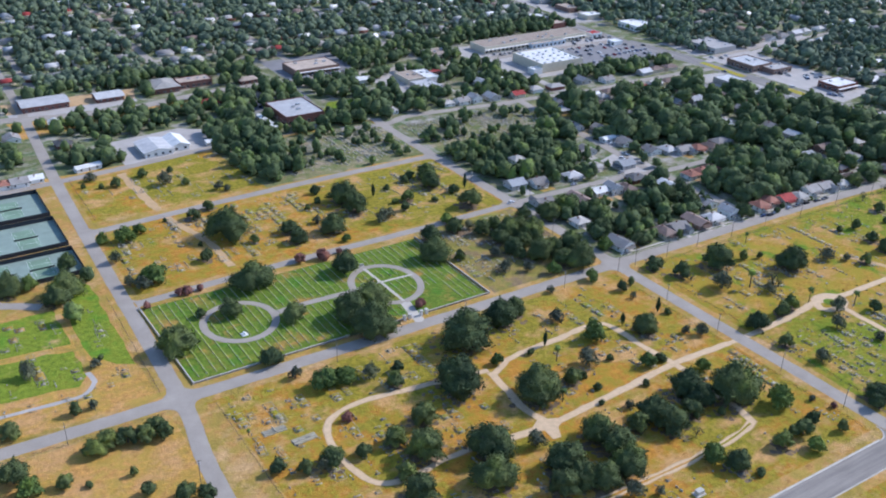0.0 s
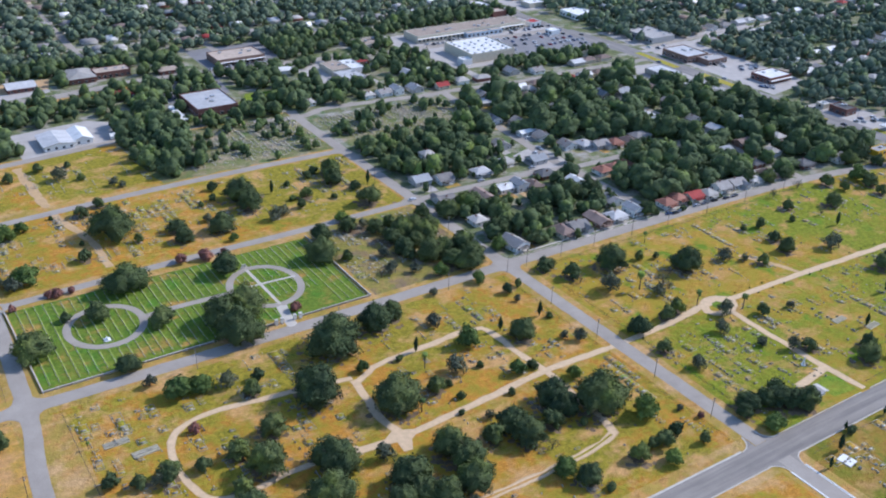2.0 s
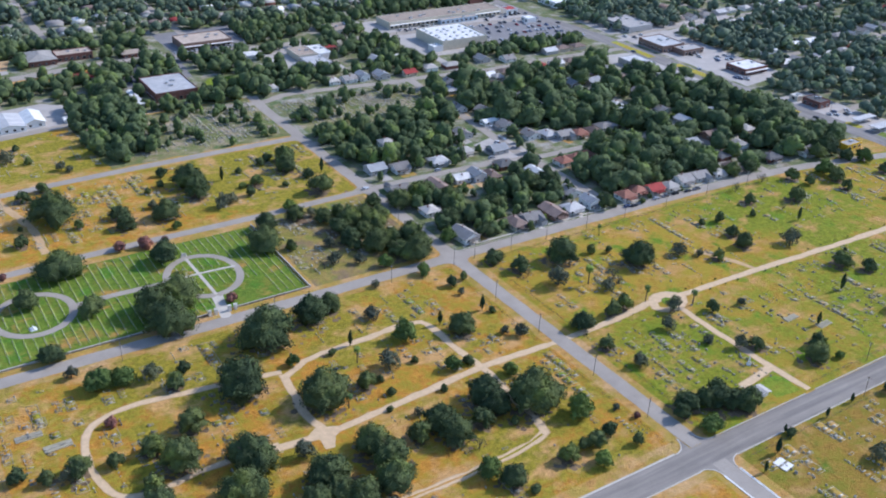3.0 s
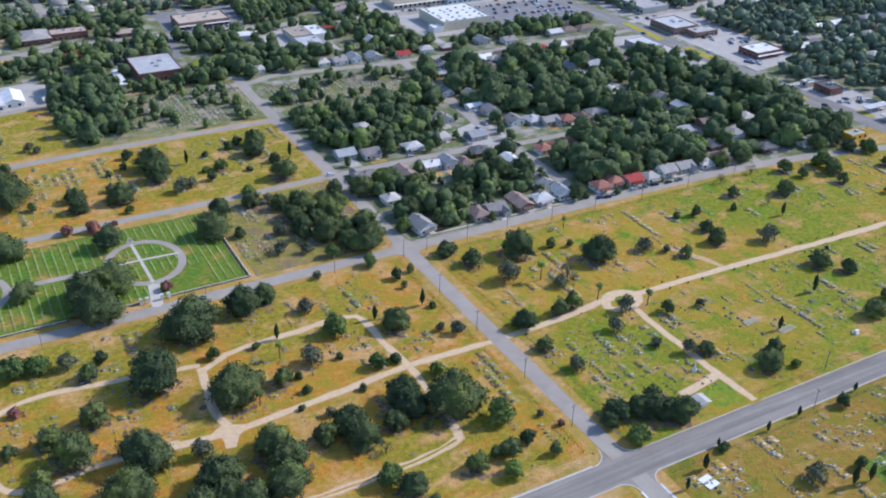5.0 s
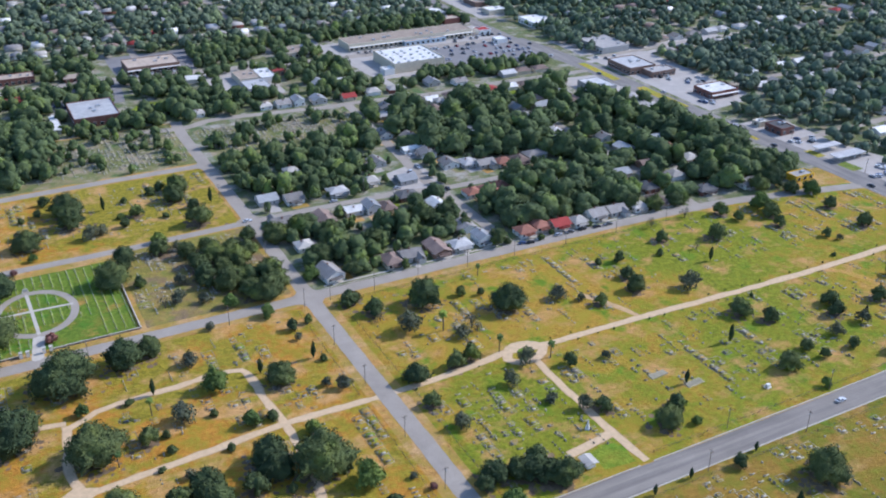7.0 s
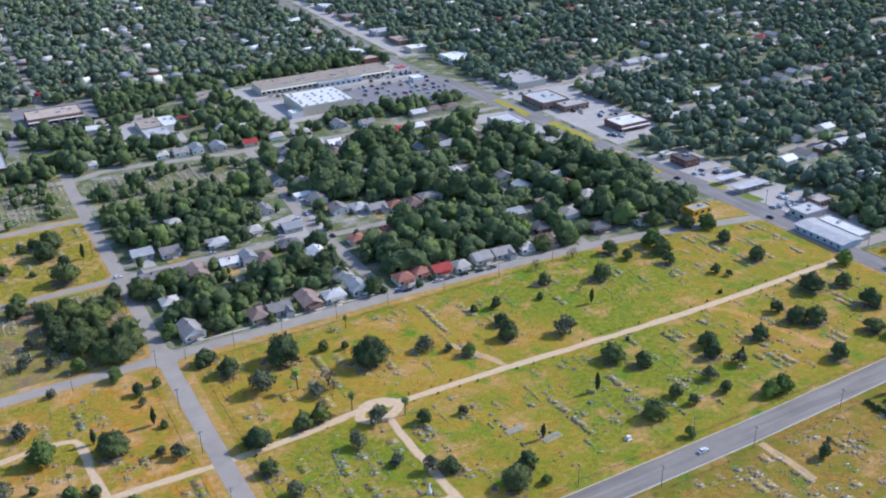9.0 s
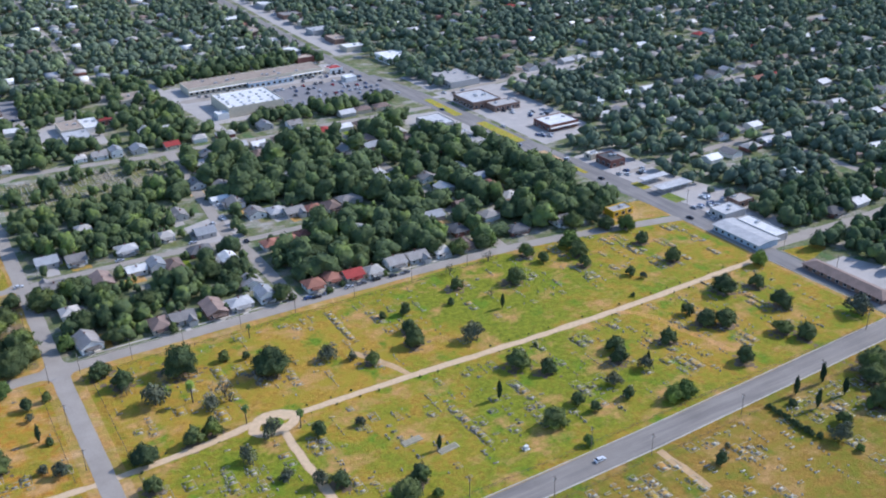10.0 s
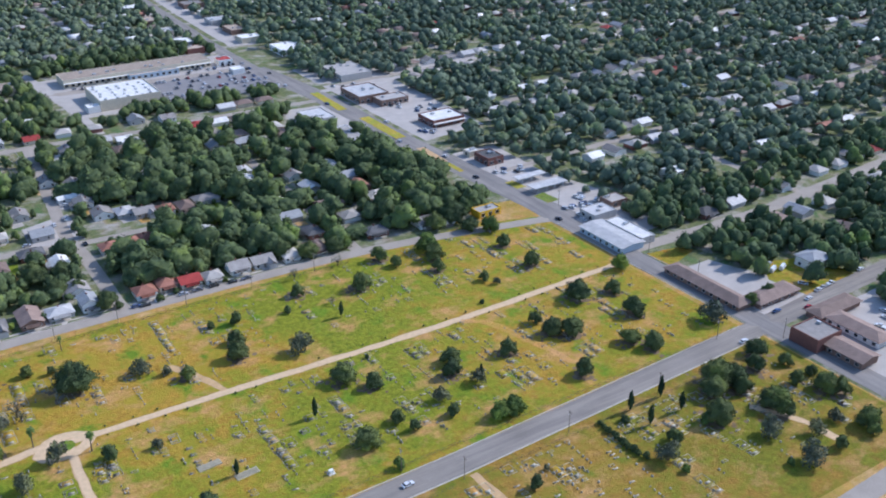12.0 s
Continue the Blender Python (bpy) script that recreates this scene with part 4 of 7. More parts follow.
# east side of the commercial street, north to south
flat_building("shop", "grey flat-roofed shop by the crossing", 336, 245, 364, 281, 5.0, M["grey_wall"], ROOFS["flat"], 3, 0.4, "shop", "w")
flat_building("store", "broad low store with white roof far along the street", 330, 343, 354, 371, 5.0, M["white_paint"], ROOFS["white"], 3, 0.4, "shop", "w")
flat_building("store", "large brown store with pale metal roof", 320, 186, 345, 216, 5.5, M["brick_brown"], ROOFS["metal"], 3, 0.5, "shop", "ws")
flat_building("store", "lower brown wing of the large store", 331, 172, 354, 185.6, 4.4, M["brick_brown"], ROOFS["flat"], 2, 0.4, "shop", "s")
flat_building("store", "brick store with bright white roof", 337, 111, 363, 131, 4.8, M["brick"], ROOFS["white"], 2, 0.5, "shop", "ws", canopy="s")
flat_building("shop", "dark red brick shop with white trim", 326, 31, 338, 46, 4.8, M["brick"], ROOFS["dark"], 2, 0.5, "shop", "ws")
flat_building("shop", "small cream shop with white roof", 325, 50, 333, 57, 3.6, M["tan_wall"], ROOFS["white"], 1, 0.3, "shop", "w")
canopy_building("long pale canopy over parking bays", 323, -4, 344, 2, 3.8, ROOFS["metal"])
canopy_building("long pale canopy of the car wash", 322, -21, 347, -13, 3.8, ROOFS["metal"])
pitched_block("workshop", "long pale blue metal workshop beside the street", 311, -106, 326, -74, 3.8, 0.8, M["blue_wall"], "metal", "y", openings="w")
flat_building("workshop", "low workshop with white roof behind the blue one", 326.5, -104, 336, -76, 4.0, M["grey_wall"], ROOFS["white"], 2, 0.3)
flat_building("workshop", "low workshop with metal roof", 325, -69, 341, -57, 4.2, M["grey_wall"], ROOFS["metal"], 2, 0.3, "building", "w")
flat_building("shop", "small dark shop with white roof edge", 346, -60, 358, -50, 3.8, M["brick_brown"], ROOFS["pale"], 1, 0.3, "shop", "s")
# west side of the street
flat_building("store", "low grey store with pale roof", 267, 159, 286, 183, 4.5, M["grey_wall"], ROOFS["metal"], 2, 0.4, "shop", "e")
flat_building("store", "low white shed beside the street", 268, 110, 284, 140, 3.6, M["white_paint"], ROOFS["flat"], 2, 0.3, "shop", "e")
flat_building("shop", "bright yellow shop with white roof", 275.5, -31, 290, -23, 3.6, M["yellow_wall"], ROOFS["flat"], 1, 0.5, "shop", "se")
# shops along the far avenue
sheet("pavement_23", [(304, 400), (340, 396), (352, 640), (346, 860), (322, 860), (308, 560)], 0.046, M["lot"], YARD, 1.0)
sheet("pavement_24", [(262, 400), (284, 396), (288, 560), (296, 860), (276, 860), (262, 560)], 0.042, M["lot"], YARD, 1.0)
for k, (x, y, w, d, roof) in enumerate(((318, 405, 20, 16, "white"), (322, 440, 14, 24, "tan"), (320, 488, 24, 18, "metal"), (326, 530, 12, 12, "white"), (324, 575, 22, 20, "grey"), (326, 640, 18, 26, "white"), (330, 705, 20, 16, "tan"), (332, 770, 22, 20, "metal"), (264, 420, 14, 20, "white"), (262, 470, 16, 18, "metal"), (264, 520, 14, 22, "tan"), (266, 590, 16, 18, "white"), (270, 660, 14, 24, "grey"), (274, 740, 16, 20, "white"))):
    flat_building("shop", "distant flat-roofed shop beside the avenue", x, y, x + w, y + d, 4.5, (M["tan_wall"], M["brick_brown"], M["grey_wall"])[k % 3], ROOFS[roof], 1, 0.4, "shop")
# motel and brick house at the crossing
motel = pitched_block("motel_wing", "long motel wing with brown shingle roof", 315, -178, 324, -132, 3.0, 2.0, M["brick_brown"], "brown", "y", "hip", "motel", "we")
pitched_block("motel_wing", "motel wing with brown shingle roof facing the avenue", 325, -182, 352, -173, 3.0, 2.0, M["brick_brown"], "brown", "x", "hip", "motel", "sn")
flat_building("brick_building", "two-storey dark red brick corner building", 315, -220, 331, -206, 6.0, M["brick"], ROOFS["grey"], 1, 0.6, "building", "n")
pitched_block("brick_building", "low brick garage with brown roof", 320, -238, 331, -220.5, 3.6, 1.6, M["brick_brown"], "brown", "y", "gable", "building", "w")
pitched_block("motel_wing", "long building with brown roof and white wall", 340, -232, 350, -206, 3.4, 1.8, M["white_paint"], "brown", "y", "hip", "motel", "w")
pitched_block("motel_wing", "brown roofed wing along the avenue", 338, -205, 366, -197, 3.2, 1.6, M["brick_brown"], "brown", "x", "hip", "motel", "n")
pitched_block("white_house", "white two-storey house with pale metal roof", 376, -172, 390, -161, 5.5, 2.0, M["white_paint"], "blue", "x", "hip", "house", "sw")
# north-west: low public buildings and shops
pitched_block("clinic", "low building with white metal roof", -197, 244, -178, 268, 3.6, 1.8, M["white_paint"], "metal", "y", "gable", "building", "ws")
pitched_block("clinic", "wing with white gable roof", -178, 247, -166, 268, 3.4, 2.6, M["white_paint"], "white", "y", "gable", "building", "s")
flat_building("school", "red brick building with pale grey flat roof", -91, 256, -61, 294, 6.5, M["brick"], ROOFS["metal"], 3, 0.5, "building", "sew")
flat_building("walkway_cover", "long low white roofed walkway beside the school", -103, 251, -99.5, 285, 2.8, M["grey_wall"], ROOFS["white"], 0, 0.1, "walkway")
pitched_block("shed", "small white roofed shed among trees", -154, 246, -147, 251, 2.6, 1.0, M["white_paint"], "white", "x", "gable", "shed")
canopy_building("long white canopy walk", -105, 250, -100, 280, 3.6, ROOFS["white"])
pitched_block("store", "red brick store with grey metal roof", -247, 374, -214, 394, 4.5, 1.8, M["brick"], "metal", "x", "gable", "shop", "s")
pitched_block("brick_building", "small red brick building with brown roof", -194, 372, -174, 388, 3.6, 1.8, M["brick"], "metal", "x", "gable", "building", "s")
pitched_block("brick_building", "brick building with pale hip roof", -150, 372, -130, 398, 4.6, 2.6, M["brick"], "pale", "y", "hip", "building", "s")
flat_building("brick_building", "long red brick building with tan roof", -129, 376, -102, 390, 5.0, M["brick"], ROOFS["tan"], 3, 0.5, "building", "s")
flat_building("store", "broad brown store with tan roof", -35, 363, 6, 389, 5.5, M["brick_brown"], ROOFS["tan"], 5, 0.5, "shop", "s", canopy="s")
pitched_block("shop", "small red shop with tan roof", -82, 364, -68, 374, 3.6, 1.4, M["brick"], "tan", "x", "hip", "shop", "s")
pitched_block("house", "small house with red roof", -129, 322, -116, 334, 3.2, 2.2, M["white_paint"], "red", "x", "hip", "house", "s")
flat_building("store", "tan flat-roofed store beside a workshop", 36, 298, 52, 322, 4.5, M["tan_wall"], ROOFS["tan"], 2, 0.4, "shop", "s")
flat_building("store", "low store with bright white roof", 52.5, 296, 64, 320, 4.5, M["white_paint"], ROOFS["white"], 2, 0.4, "shop", "e")
flat_building("store", "workshop with pale grey metal roof", 35, 273, 53, 295, 4.5, M["grey_wall"], ROOFS["metal"], 1, 0.3, "building", "s")
flat_building("shop", "small shop with red front", 66, 310, 76, 320, 3.8, M["brick"], ROOFS["red"], 1, 0.3, "shop", "s")
flat_building("store", "tan store beside the street", 92, 350, 114, 372, 4.5, M["tan_wall"], ROOFS["tan"], 2, 0.4, "shop", "s")

# houses on lots, near and far
NEARBY = ["grey_gable", "brown_hip", "pale_hip", "grey_ell", "dark_hip", "white_metal", "metal_low", "blue_gable"]
BUSY = [(-22, 158, 80, 216), (126, 255, 300, 390), (262, 90, 305, 205)]
lots((-25, 67), (78, 68), 14, 15, NEARBY, 0.8, BUSY)
lots((-25, 67), (78, 68), -14, 15, NEARBY, 0.8, BUSY)
lots((152, 62), (195, 64), 14, 16, FAR, 0.7, BUSY)
lots((82, 84), (90, 205), -15, 16, NEARBY, 0.7, BUSY)
lots((202, 0), (206, 195), 14, 16, FAR, 0.8, BUSY)
lots((202, 0), (206, 195), -14, 16, FAR, 0.8, BUSY)
lots((95, 222), (290, 212), -15, 16, FAR, 0.8, BUSY)
lots((95, 222), (290, 212), 15, 16, FAR, 0.7, BUSY)
lots((150, 20), (150, 190), 8, 17, FAR, 0.5, BUSY)
lots((250, 0), (252, 190), 8, 18, FAR, 0.5, BUSY)
lots((400, -108), (640, -95), 15, 20, FAR, 0.75)
lots((400, -108), (640, -95), -15, 20, FAR, 0.75)
lots((400, -45), (640, -40), 4, 22, FAR, 0.7)
lots((-250, 345), (-255, 270), 16, 17, FAR, 0.7)
lots((0, 338), (110, 330), -12, 18, FAR, 0.7, BUSY)
lots((80, 262), (125, 258), 10, 16, FAR, 0.8)
for y in range(20, 700, 110):
    lots((380, y), (960, y + 23), 15, 19, FAR, 0.8)
    lots((380, y), (960, y + 23), -15, 19, FAR, 0.8)
    lots((390, y + 52), (960, y + 75), 4, 24, FAR, 0.5)
for y in range(470, 960, 100):
    lots((-250, y), (285, y - 20), 15, 19, FAR, 0.75)
    lots((-250, y), (285, y - 20), -15, 19, FAR, 0.75)
    lots((-250, y + 48), (285, y + 28), 4, 24, FAR, 0.45)


def far_rows():
    """The houses beyond the nearest three hundred, joined."""
    slots, verts, tris, quads, tri_slot, quad_slot, n = [], [], [], [], [], [], 0
    for key, x, y, turn in FAR_PLACES:
        m = np.array(pose(x, y, 0, 0, 0, turn))
        for child in HOUSES[key][0].children:
            me = child.data
            if me.materials[0] not in slots:
                slots.append(me.materials[0])
            k = slots.index(me.materials[0])
            v = np.array([p.co[:] for p in me.vertices]) @ m[:3, :3].T + m[:3, 3]
            for f in me.polygons:
                ids = [i + n for i in f.vertices]
                (tris if len(ids) == 3 else quads).append(ids)
                (tri_slot if len(ids) == 3 else quad_slot).append(k)
            verts.append(v)
            n += len(v)
    if verts:
        me = array_mesh("houses", np.concatenate(verts), np.array(tris).reshape(-1, 3), np.array(quads).reshape(-1, 4))
        ob = mesh_part("houses", me, slots)
        me.polygons.foreach_set("material_index", np.array(tri_slot + quad_slot, np.int32))
        tagged(ob, "distant rows of small houses with mixed roofs", "houses", kind="stuff")


far_rows()

# drives, worn yards and lawns round the houses of the quarter
yard_rng = random.Random(23)
YARDS = [q for q in FOOTPRINTS if -24 < q[0] < 262 and -30 < q[1] < 205 and q[2] - q[0] < 20]
for k, (x0, y0, x1, y1) in enumerate(YARDS):
    dx, dy, w = yard_rng.uniform(-4, 4), yard_rng.uniform(5, 9), yard_rng.uniform(5, 11)
    kind, label = yard_rng.choice((("fresh", "small watered green yard"), ("verge", "dry yellow yard"), ("verge", "dry yellow yard"), ("lot", "pale concrete yard and drive"), ("sand", "bare sandy yard"), ("old_green", "grey-green yard")))
    cx = (x0 + x1) / 2 + dx
    if y0 > -8:
        sheet("yard_%d" % (k + 1), [(cx - w / 2, y0 - dy), (cx + w / 2, y0 - dy + yard_rng.uniform(-1, 1)), (cx + w / 2, y0 - 0.3), (cx - w / 2, y0 - 0.3)], 0.031 + 0.0002 * k, M[kind], label, 0.8)
    if yard_rng.random() < 0.35:
        sheet("side_yard_%d" % (k + 1), [(x1 + 0.4, y0), (x1 + yard_rng.uniform(3, 5.5), y0), (x1 + yard_rng.uniform(3, 5.5), y1), (x1 + 0.4, y1 + 1)], 0.0311 + 0.0002 * k, M[yard_rng.choice(("lot", "verge", "fresh"))], "narrow side yard beside a house", 0.5)
for entry in HOUSES.values():
    if not entry[1]:
        for o in reversed(entry[0].children_recursive):
            bpy.data.objects.remove(o)
        bpy.data.objects.remove(entry[0])


# ---- the watered lawn section: walls, rings, rows of small stones ----
sheet("lawn_14", [(-256.5, -16), (-106.5, -16), (-106.5, 54), (-257, 54)], 0.03, M["turf"], "watered mown turf of the lawn section")
ribbon("path_18", [(-221.5 + 16.6 * math.cos(a * 0.5236), 20.5 + 17.5 * math.sin(a * 0.5236)) for a in range(12)], 3.6, 0.07, M["asphalt"], "grey ring drive in the lawn", closed=True, rag=0.1)
ribbon("path_19", [(-145 + 16.8 * math.cos(a * 0.5236), 17.5 + 20 * math.sin(a * 0.5236)) for a in range(12)], 3.6, 0.07, M["asphalt"], "grey ring drive in the lawn", closed=True, rag=0.1)
ribbon("path_20", [(-205, 19), (-190, 20), (-161.5, 19)], 3.8, 0.064, M["asphalt"], "grey drive joining two rings", rag=0.1)
ribbon("path_21", [(-147, 37), (-146.5, 20), (-146, -2)], 1.6, 0.078, M["concrete"], "straight pale walk across the ring", rag=0.05)
ribbon("path_22", [(-161, 20), (-146, 20), (-128.5, 19)], 1.6, 0.084, M["concrete"], "straight pale walk across the ring", rag=0.05)
ribbon("path_23", [(-146, -2), (-147.5, -12), (-149, -23)], 5.0, 0.06, M["concrete"], "pale gate drive", rag=0.2)
sheet("lawn_15", [(-143.5, -15), (-123, -15), (-121, 6), (-128, 4), (-136, -4)], 0.05, M["turf"], "open turf beside the gate drive", 0.4)

rng_rows = np.random.default_rng(77)


def box_array(items):
    """Boxes (x, y, z, half x, half y, half z, turn) as arrays of places and quads."""
    items = np.asarray(items, float)
    unit = np.array([(-1, -1, -1), (1, -1, -1), (1, 1, -1), (-1, 1, -1), (-1, -1, 1), (1, -1, 1), (1, 1, 1), (-1, 1, 1)], float)
    c, s = np.cos(items[:, 6])[:, None], np.sin(items[:, 6])[:, None]
    p = unit[None] * items[:, None, 3:6]
    v = np.stack([p[..., 0] * c - p[..., 1] * s, p[..., 0] * s + p[..., 1] * c, p[..., 2]], -1) + items[:, None, :3]
    faces = np.array([(4, 5, 6, 7), (0, 1, 5, 4), (1, 2, 6, 5), (2, 3, 7, 6), (3, 0, 4, 7)])
    q = faces[None] + 8 * np.arange(len(items))[:, None, None]
    return v.reshape(-1, 3), q.reshape(-1, 4)


def boxes_stuff(name, items, material, label, category):
    v, q = box_array(items)
    me = array_mesh(name, v, None, q)
    return tagged(mesh_part(name, me, material), label, category, kind="stuff")


def in_ring(x, y):
    a, b = math.hypot((x + 221.5) / 16.6, (y - 20.5) / 17.5), math.hypot((x + 145) / 16.8, (y - 17.5) / 20)
    return 0.86 < a < 1.14 or 0.86 < b < 1.14 or (b < 0.9 and (abs(x + 146.5) < 2 or abs(y - 20) < 2)) or (-202 < x < -165 and 16.5 < y < 22.5) or (x > -150 and x < -122 and y < 5)


stones, strips = [], []
for row in range(38):
    x = -253.5 + row * 3.95
    run = None
    for k in range(57):
        y = -13.5 + k * 1.18
        clear = not in_ring(x, y)
        if clear and run is None:
            run = y
        if run is not None and (not clear or k == 56):
            if y - run > 2:
                strips.append((x + 0.3, (run + y) / 2, 0.03, 0.42, (y - run) / 2, 0.02, 0))
            run = None
        if clear and rng_rows.random() < 0.86:
            stones.append((x + rng_rows.normal() * 0.03, y + rng_rows.normal() * 0.05, 0.3, 0.06, 0.16, 0.3 * rng_rows.uniform(0.85, 1.1), rng_rows.normal() * 0.05))
for k in range(70):
    a, d = rng_rows.uniform(0, 6.28), math.sqrt(rng_rows.uniform(0.02, 0.6))
    x, y = round((-145 + 15 * d * math.cos(a)) / 2.2) * 2.2, round((17.5 + 18 * d * math.sin(a)) / 1.6) * 1.6
    if abs(x + 146.5) > 2 and abs(y - 20) > 2 and a < 3.6:
        stones.append((x, y, 0.3, 0.14, 0.4, 0.3, 0))
boxes_stuff("turf_rows", strips, M["turf_row"], "pale dry strips along the rows of stones", "turf")
boxes_stuff("headstones", stones, M["marble"], "rows of small white marble headstones in turf", "headstones")


def wall_run(name, label, a, b, height, thick, material, cap=True):
    """A low wall between two places: one course of panels between piers, with a coping."""
    a, b = Vector((*a, 0)), Vector((*b, 0))
    d = b - a
    ob = thing(name, label, "wall", "walls of the lawn section", (a.x, a.y, 0), math.degrees(math.atan2(d.y, d.x)))
    n = max(1, round(d.length / 6))
    step = d.length / n
    for k in range(n):
        bm = bmesh.new()
        box(bm, k * step + 0.02, -thick / 2, -0.2, (k + 1) * step - 0.02, thick / 2, height)
        part("panel", bm, material, ob)
        bm = bmesh.new()
        box(bm, k * step - 0.3, -thick / 2 - 0.08, -0.2, k * step + 0.3, thick / 2 + 0.08, height + 0.25)
        part("pier", bm, M["concrete"], ob)
    bm = bmesh.new()
    box(bm, 0, -thick / 2 - 0.06, height, d.length, thick / 2 + 0.06, height + 0.08)
    part("coping", bm, M["concrete"], ob)


LOW = "low pale stone wall round the lawn section"
wall_run("stone_wall", LOW, (-258, 54), (-257, -17), 0.85, 0.4, M["stone"])
wall_run("stone_wall", LOW, (-257, -17.2), (-155, -17.2), 0.85, 0.4, M["stone"])
wall_run("stone_wall", LOW, (-143, -17.2), (-106, -17.2), 0.85, 0.4, M["stone"])
wall_run("stone_wall", LOW, (-105.5, -17), (-105.5, 55), 0.85, 0.4, M["stone"])
for x in (-155, -152.2, -145.8, -143):
    ob = thing("gate_pillar", "white stone gate pillar with square cap", "gate pillar", "gate pillars", (x, -18, 0))
    bm = bmesh.new()
    box(bm, -0.65, -0.65, -0.2, 0.65, 0.65, 2.5)
    part("shaft", bm, M["white_paint"], ob)
    bm = bmesh.new()
    box(bm, -0.8, -0.8, 2.5, 0.8, 0.8, 2.8)
    bmesh.ops.bevel(bm, geom=bm.edges[:], offset=0.06, segments=1)
    part("cap", bm, M["marble"], ob)
ob = thing("memorial", "white stone memorial slab on a plinth", "memorial", at=(-147, 39.5, 0))
bm = bmesh.new()
box(bm, -1.6, -0.8, 0, 1.6, 0.8, 0.4)
part("plinth", bm, M["concrete"], ob)
bm = bmesh.new()
box(bm, -1.1, -0.25, 0.4, 1.1, 0.25, 1.9)
part("slab", bm, M["marble"], ob)


# ---- graves ----
def headstone_model(w, h, t, stone, label, rounded):
    ob = thing("headstone", label, "headstone", "headstones of the burial grounds")
    bm = bmesh.new()
    box(bm, -t * 0.9, -w * 0.62, -0.05, t * 0.9, w * 0.62, 0.22)
    part("base", bm, M["old_concrete"], ob)
    bm = bmesh.new()
    n = 7
    ring = [(-w / 2, 0.22), (w / 2, 0.22)]
    if rounded:
        ring += [(w / 2 * math.cos(k * math.pi / n), h * 0.75 + h * 0.25 * math.sin(k * math.pi / n)) for k in range(n + 1)]
    else:
        ring += [(w / 2, h * 0.92), (w * 0.42, h), (-w * 0.42, h), (-w / 2, h * 0.92)]
    f = [[bm.verts.new((s * t / 2, y, z)) for y, z in ring] for s in (-1, 1)]
    bm.faces.new(f[0][::-1])
    bm.faces.new(f[1])
    for k in range(len(ring)):
        j = (k + 1) % len(ring)
        bm.faces.new((f[0][k], f[0][j], f[1][j], f[1][k]))
    part("slab", bm, stone, ob)
    return ob


def plot_model(w, d, stone, label):
    """A kerbed family plot with ledger slabs and a stone at its west end."""
    ob = thing("family_plot", label, "grave", "kerbed family plots")
    bm = bmesh.new()
    for q in ((-w / 2, -d / 2, w / 2, -d / 2 + 0.2), (-w / 2, d / 2 - 0.2, w / 2, d / 2), (-w / 2, -d / 2 + 0.2, -w / 2 + 0.2, d / 2 - 0.2), (w / 2 - 0.2, -d / 2 + 0.2, w / 2, d / 2 - 0.2)):
        box(bm, q[0], q[1], -0.1, q[2], q[3], 0.14)
    part("kerb", bm, M["old_concrete"], ob)
    n = max(1, int((d - 0.6) / 1.6))
    for k in range(n):
        y = -d / 2 + (k + 0.5) * d / n
        bm = bmesh.new()
        box(bm, -w / 2 + 0.5, y - 0.32, -0.05, w / 2 - 0.9, y + 0.32, 0.12)
        part("ledger", bm, stone, ob)
    bm = bmesh.new()
    box(bm, -w / 2 + 0.32, -0.7, 0, -w / 2 + 0.56, 0.6, 0.75)
    part("headstone", bm, M["granite"], ob)
    return ob


def obelisk_model(h):
    ob = thing("obelisk", "tall pale stone obelisk on a stepped base", "grave marker", "obelisks")
    bm = bmesh.new()
    box(bm, -0.6, -0.6, -0.1, 0.6, 0.6, 0.35)
    box(bm, -0.42, -0.42, 0.35, 0.42, 0.42, 0.95)
    part("base", bm, M["stone"], ob)
    bm = bmesh.new()
    tube(bm, (0, 0, 0.95), (0, 0, h), 0.36, 0.2, 4)
    tube(bm, (0, 0, h), (0, 0, h + 0.3), 0.2, 0.02, 4)
    part("shaft", bm, M["stone"], ob)
    return ob


GRAVE_MODELS = [headstone_model(1.3, 1.1, 0.3, M["granite"], "grey granite headstone in dry grass", False), headstone_model(0.9, 1.2, 0.25, M["marble"], "white rounded headstone in grass", True),
                headstone_model(1.8, 1.0, 0.35, M["stone"], "broad pale stone headstone", False), plot_model(3.0, 2.6, M["stone"], "pale kerbed family plot with ledger slabs"),
                plot_model(3.2, 5.2, M["old_concrete"], "wide kerbed family plot with ledgers"), plot_model(2.6, 1.5, M["granite"], "single kerbed grave with dark ledger"), obelisk_model(3.2)]
GRAVE_USED = set()
PATHS = [[(-145, -72), (-178, -67), (-203, -64), (-219, -68), (-225, -80), (-226, -95), (-221, -111), (-208, -114), (-164, -113)], [(-145, -76), (-112, -68), (-80, -67), (-74, -90), (-71, -110)],
         [(-33, -111), (-71, -110), (-105, -113), (-175, -113)], [(-146, -116), (-148, -99), (-145, -74)], [(-71, -110), (-72, -132), (-73, -155), (-91, -160), (-160, -160)],
         [(-26, -111), (98, -110.5), (306, -112)], [(37, -112), (36, -150), (37, -190)], [(-340, 7), (-292, 6), (-290, 22), (-291, 76)]]


def near_path(x, y, half):
    for line in PATHS:
        for (ax, ay), (bx, by) in zip(line, line[1:]):
            dx, dy = bx - ax, by - ay
            t = max(0, min(1, ((x - ax) * dx + (y - ay) * dy) / (dx * dx + dy * dy)))
            if math.hypot(x - ax - t * dx, y - ay - t * dy) < half:
                return True
    return False


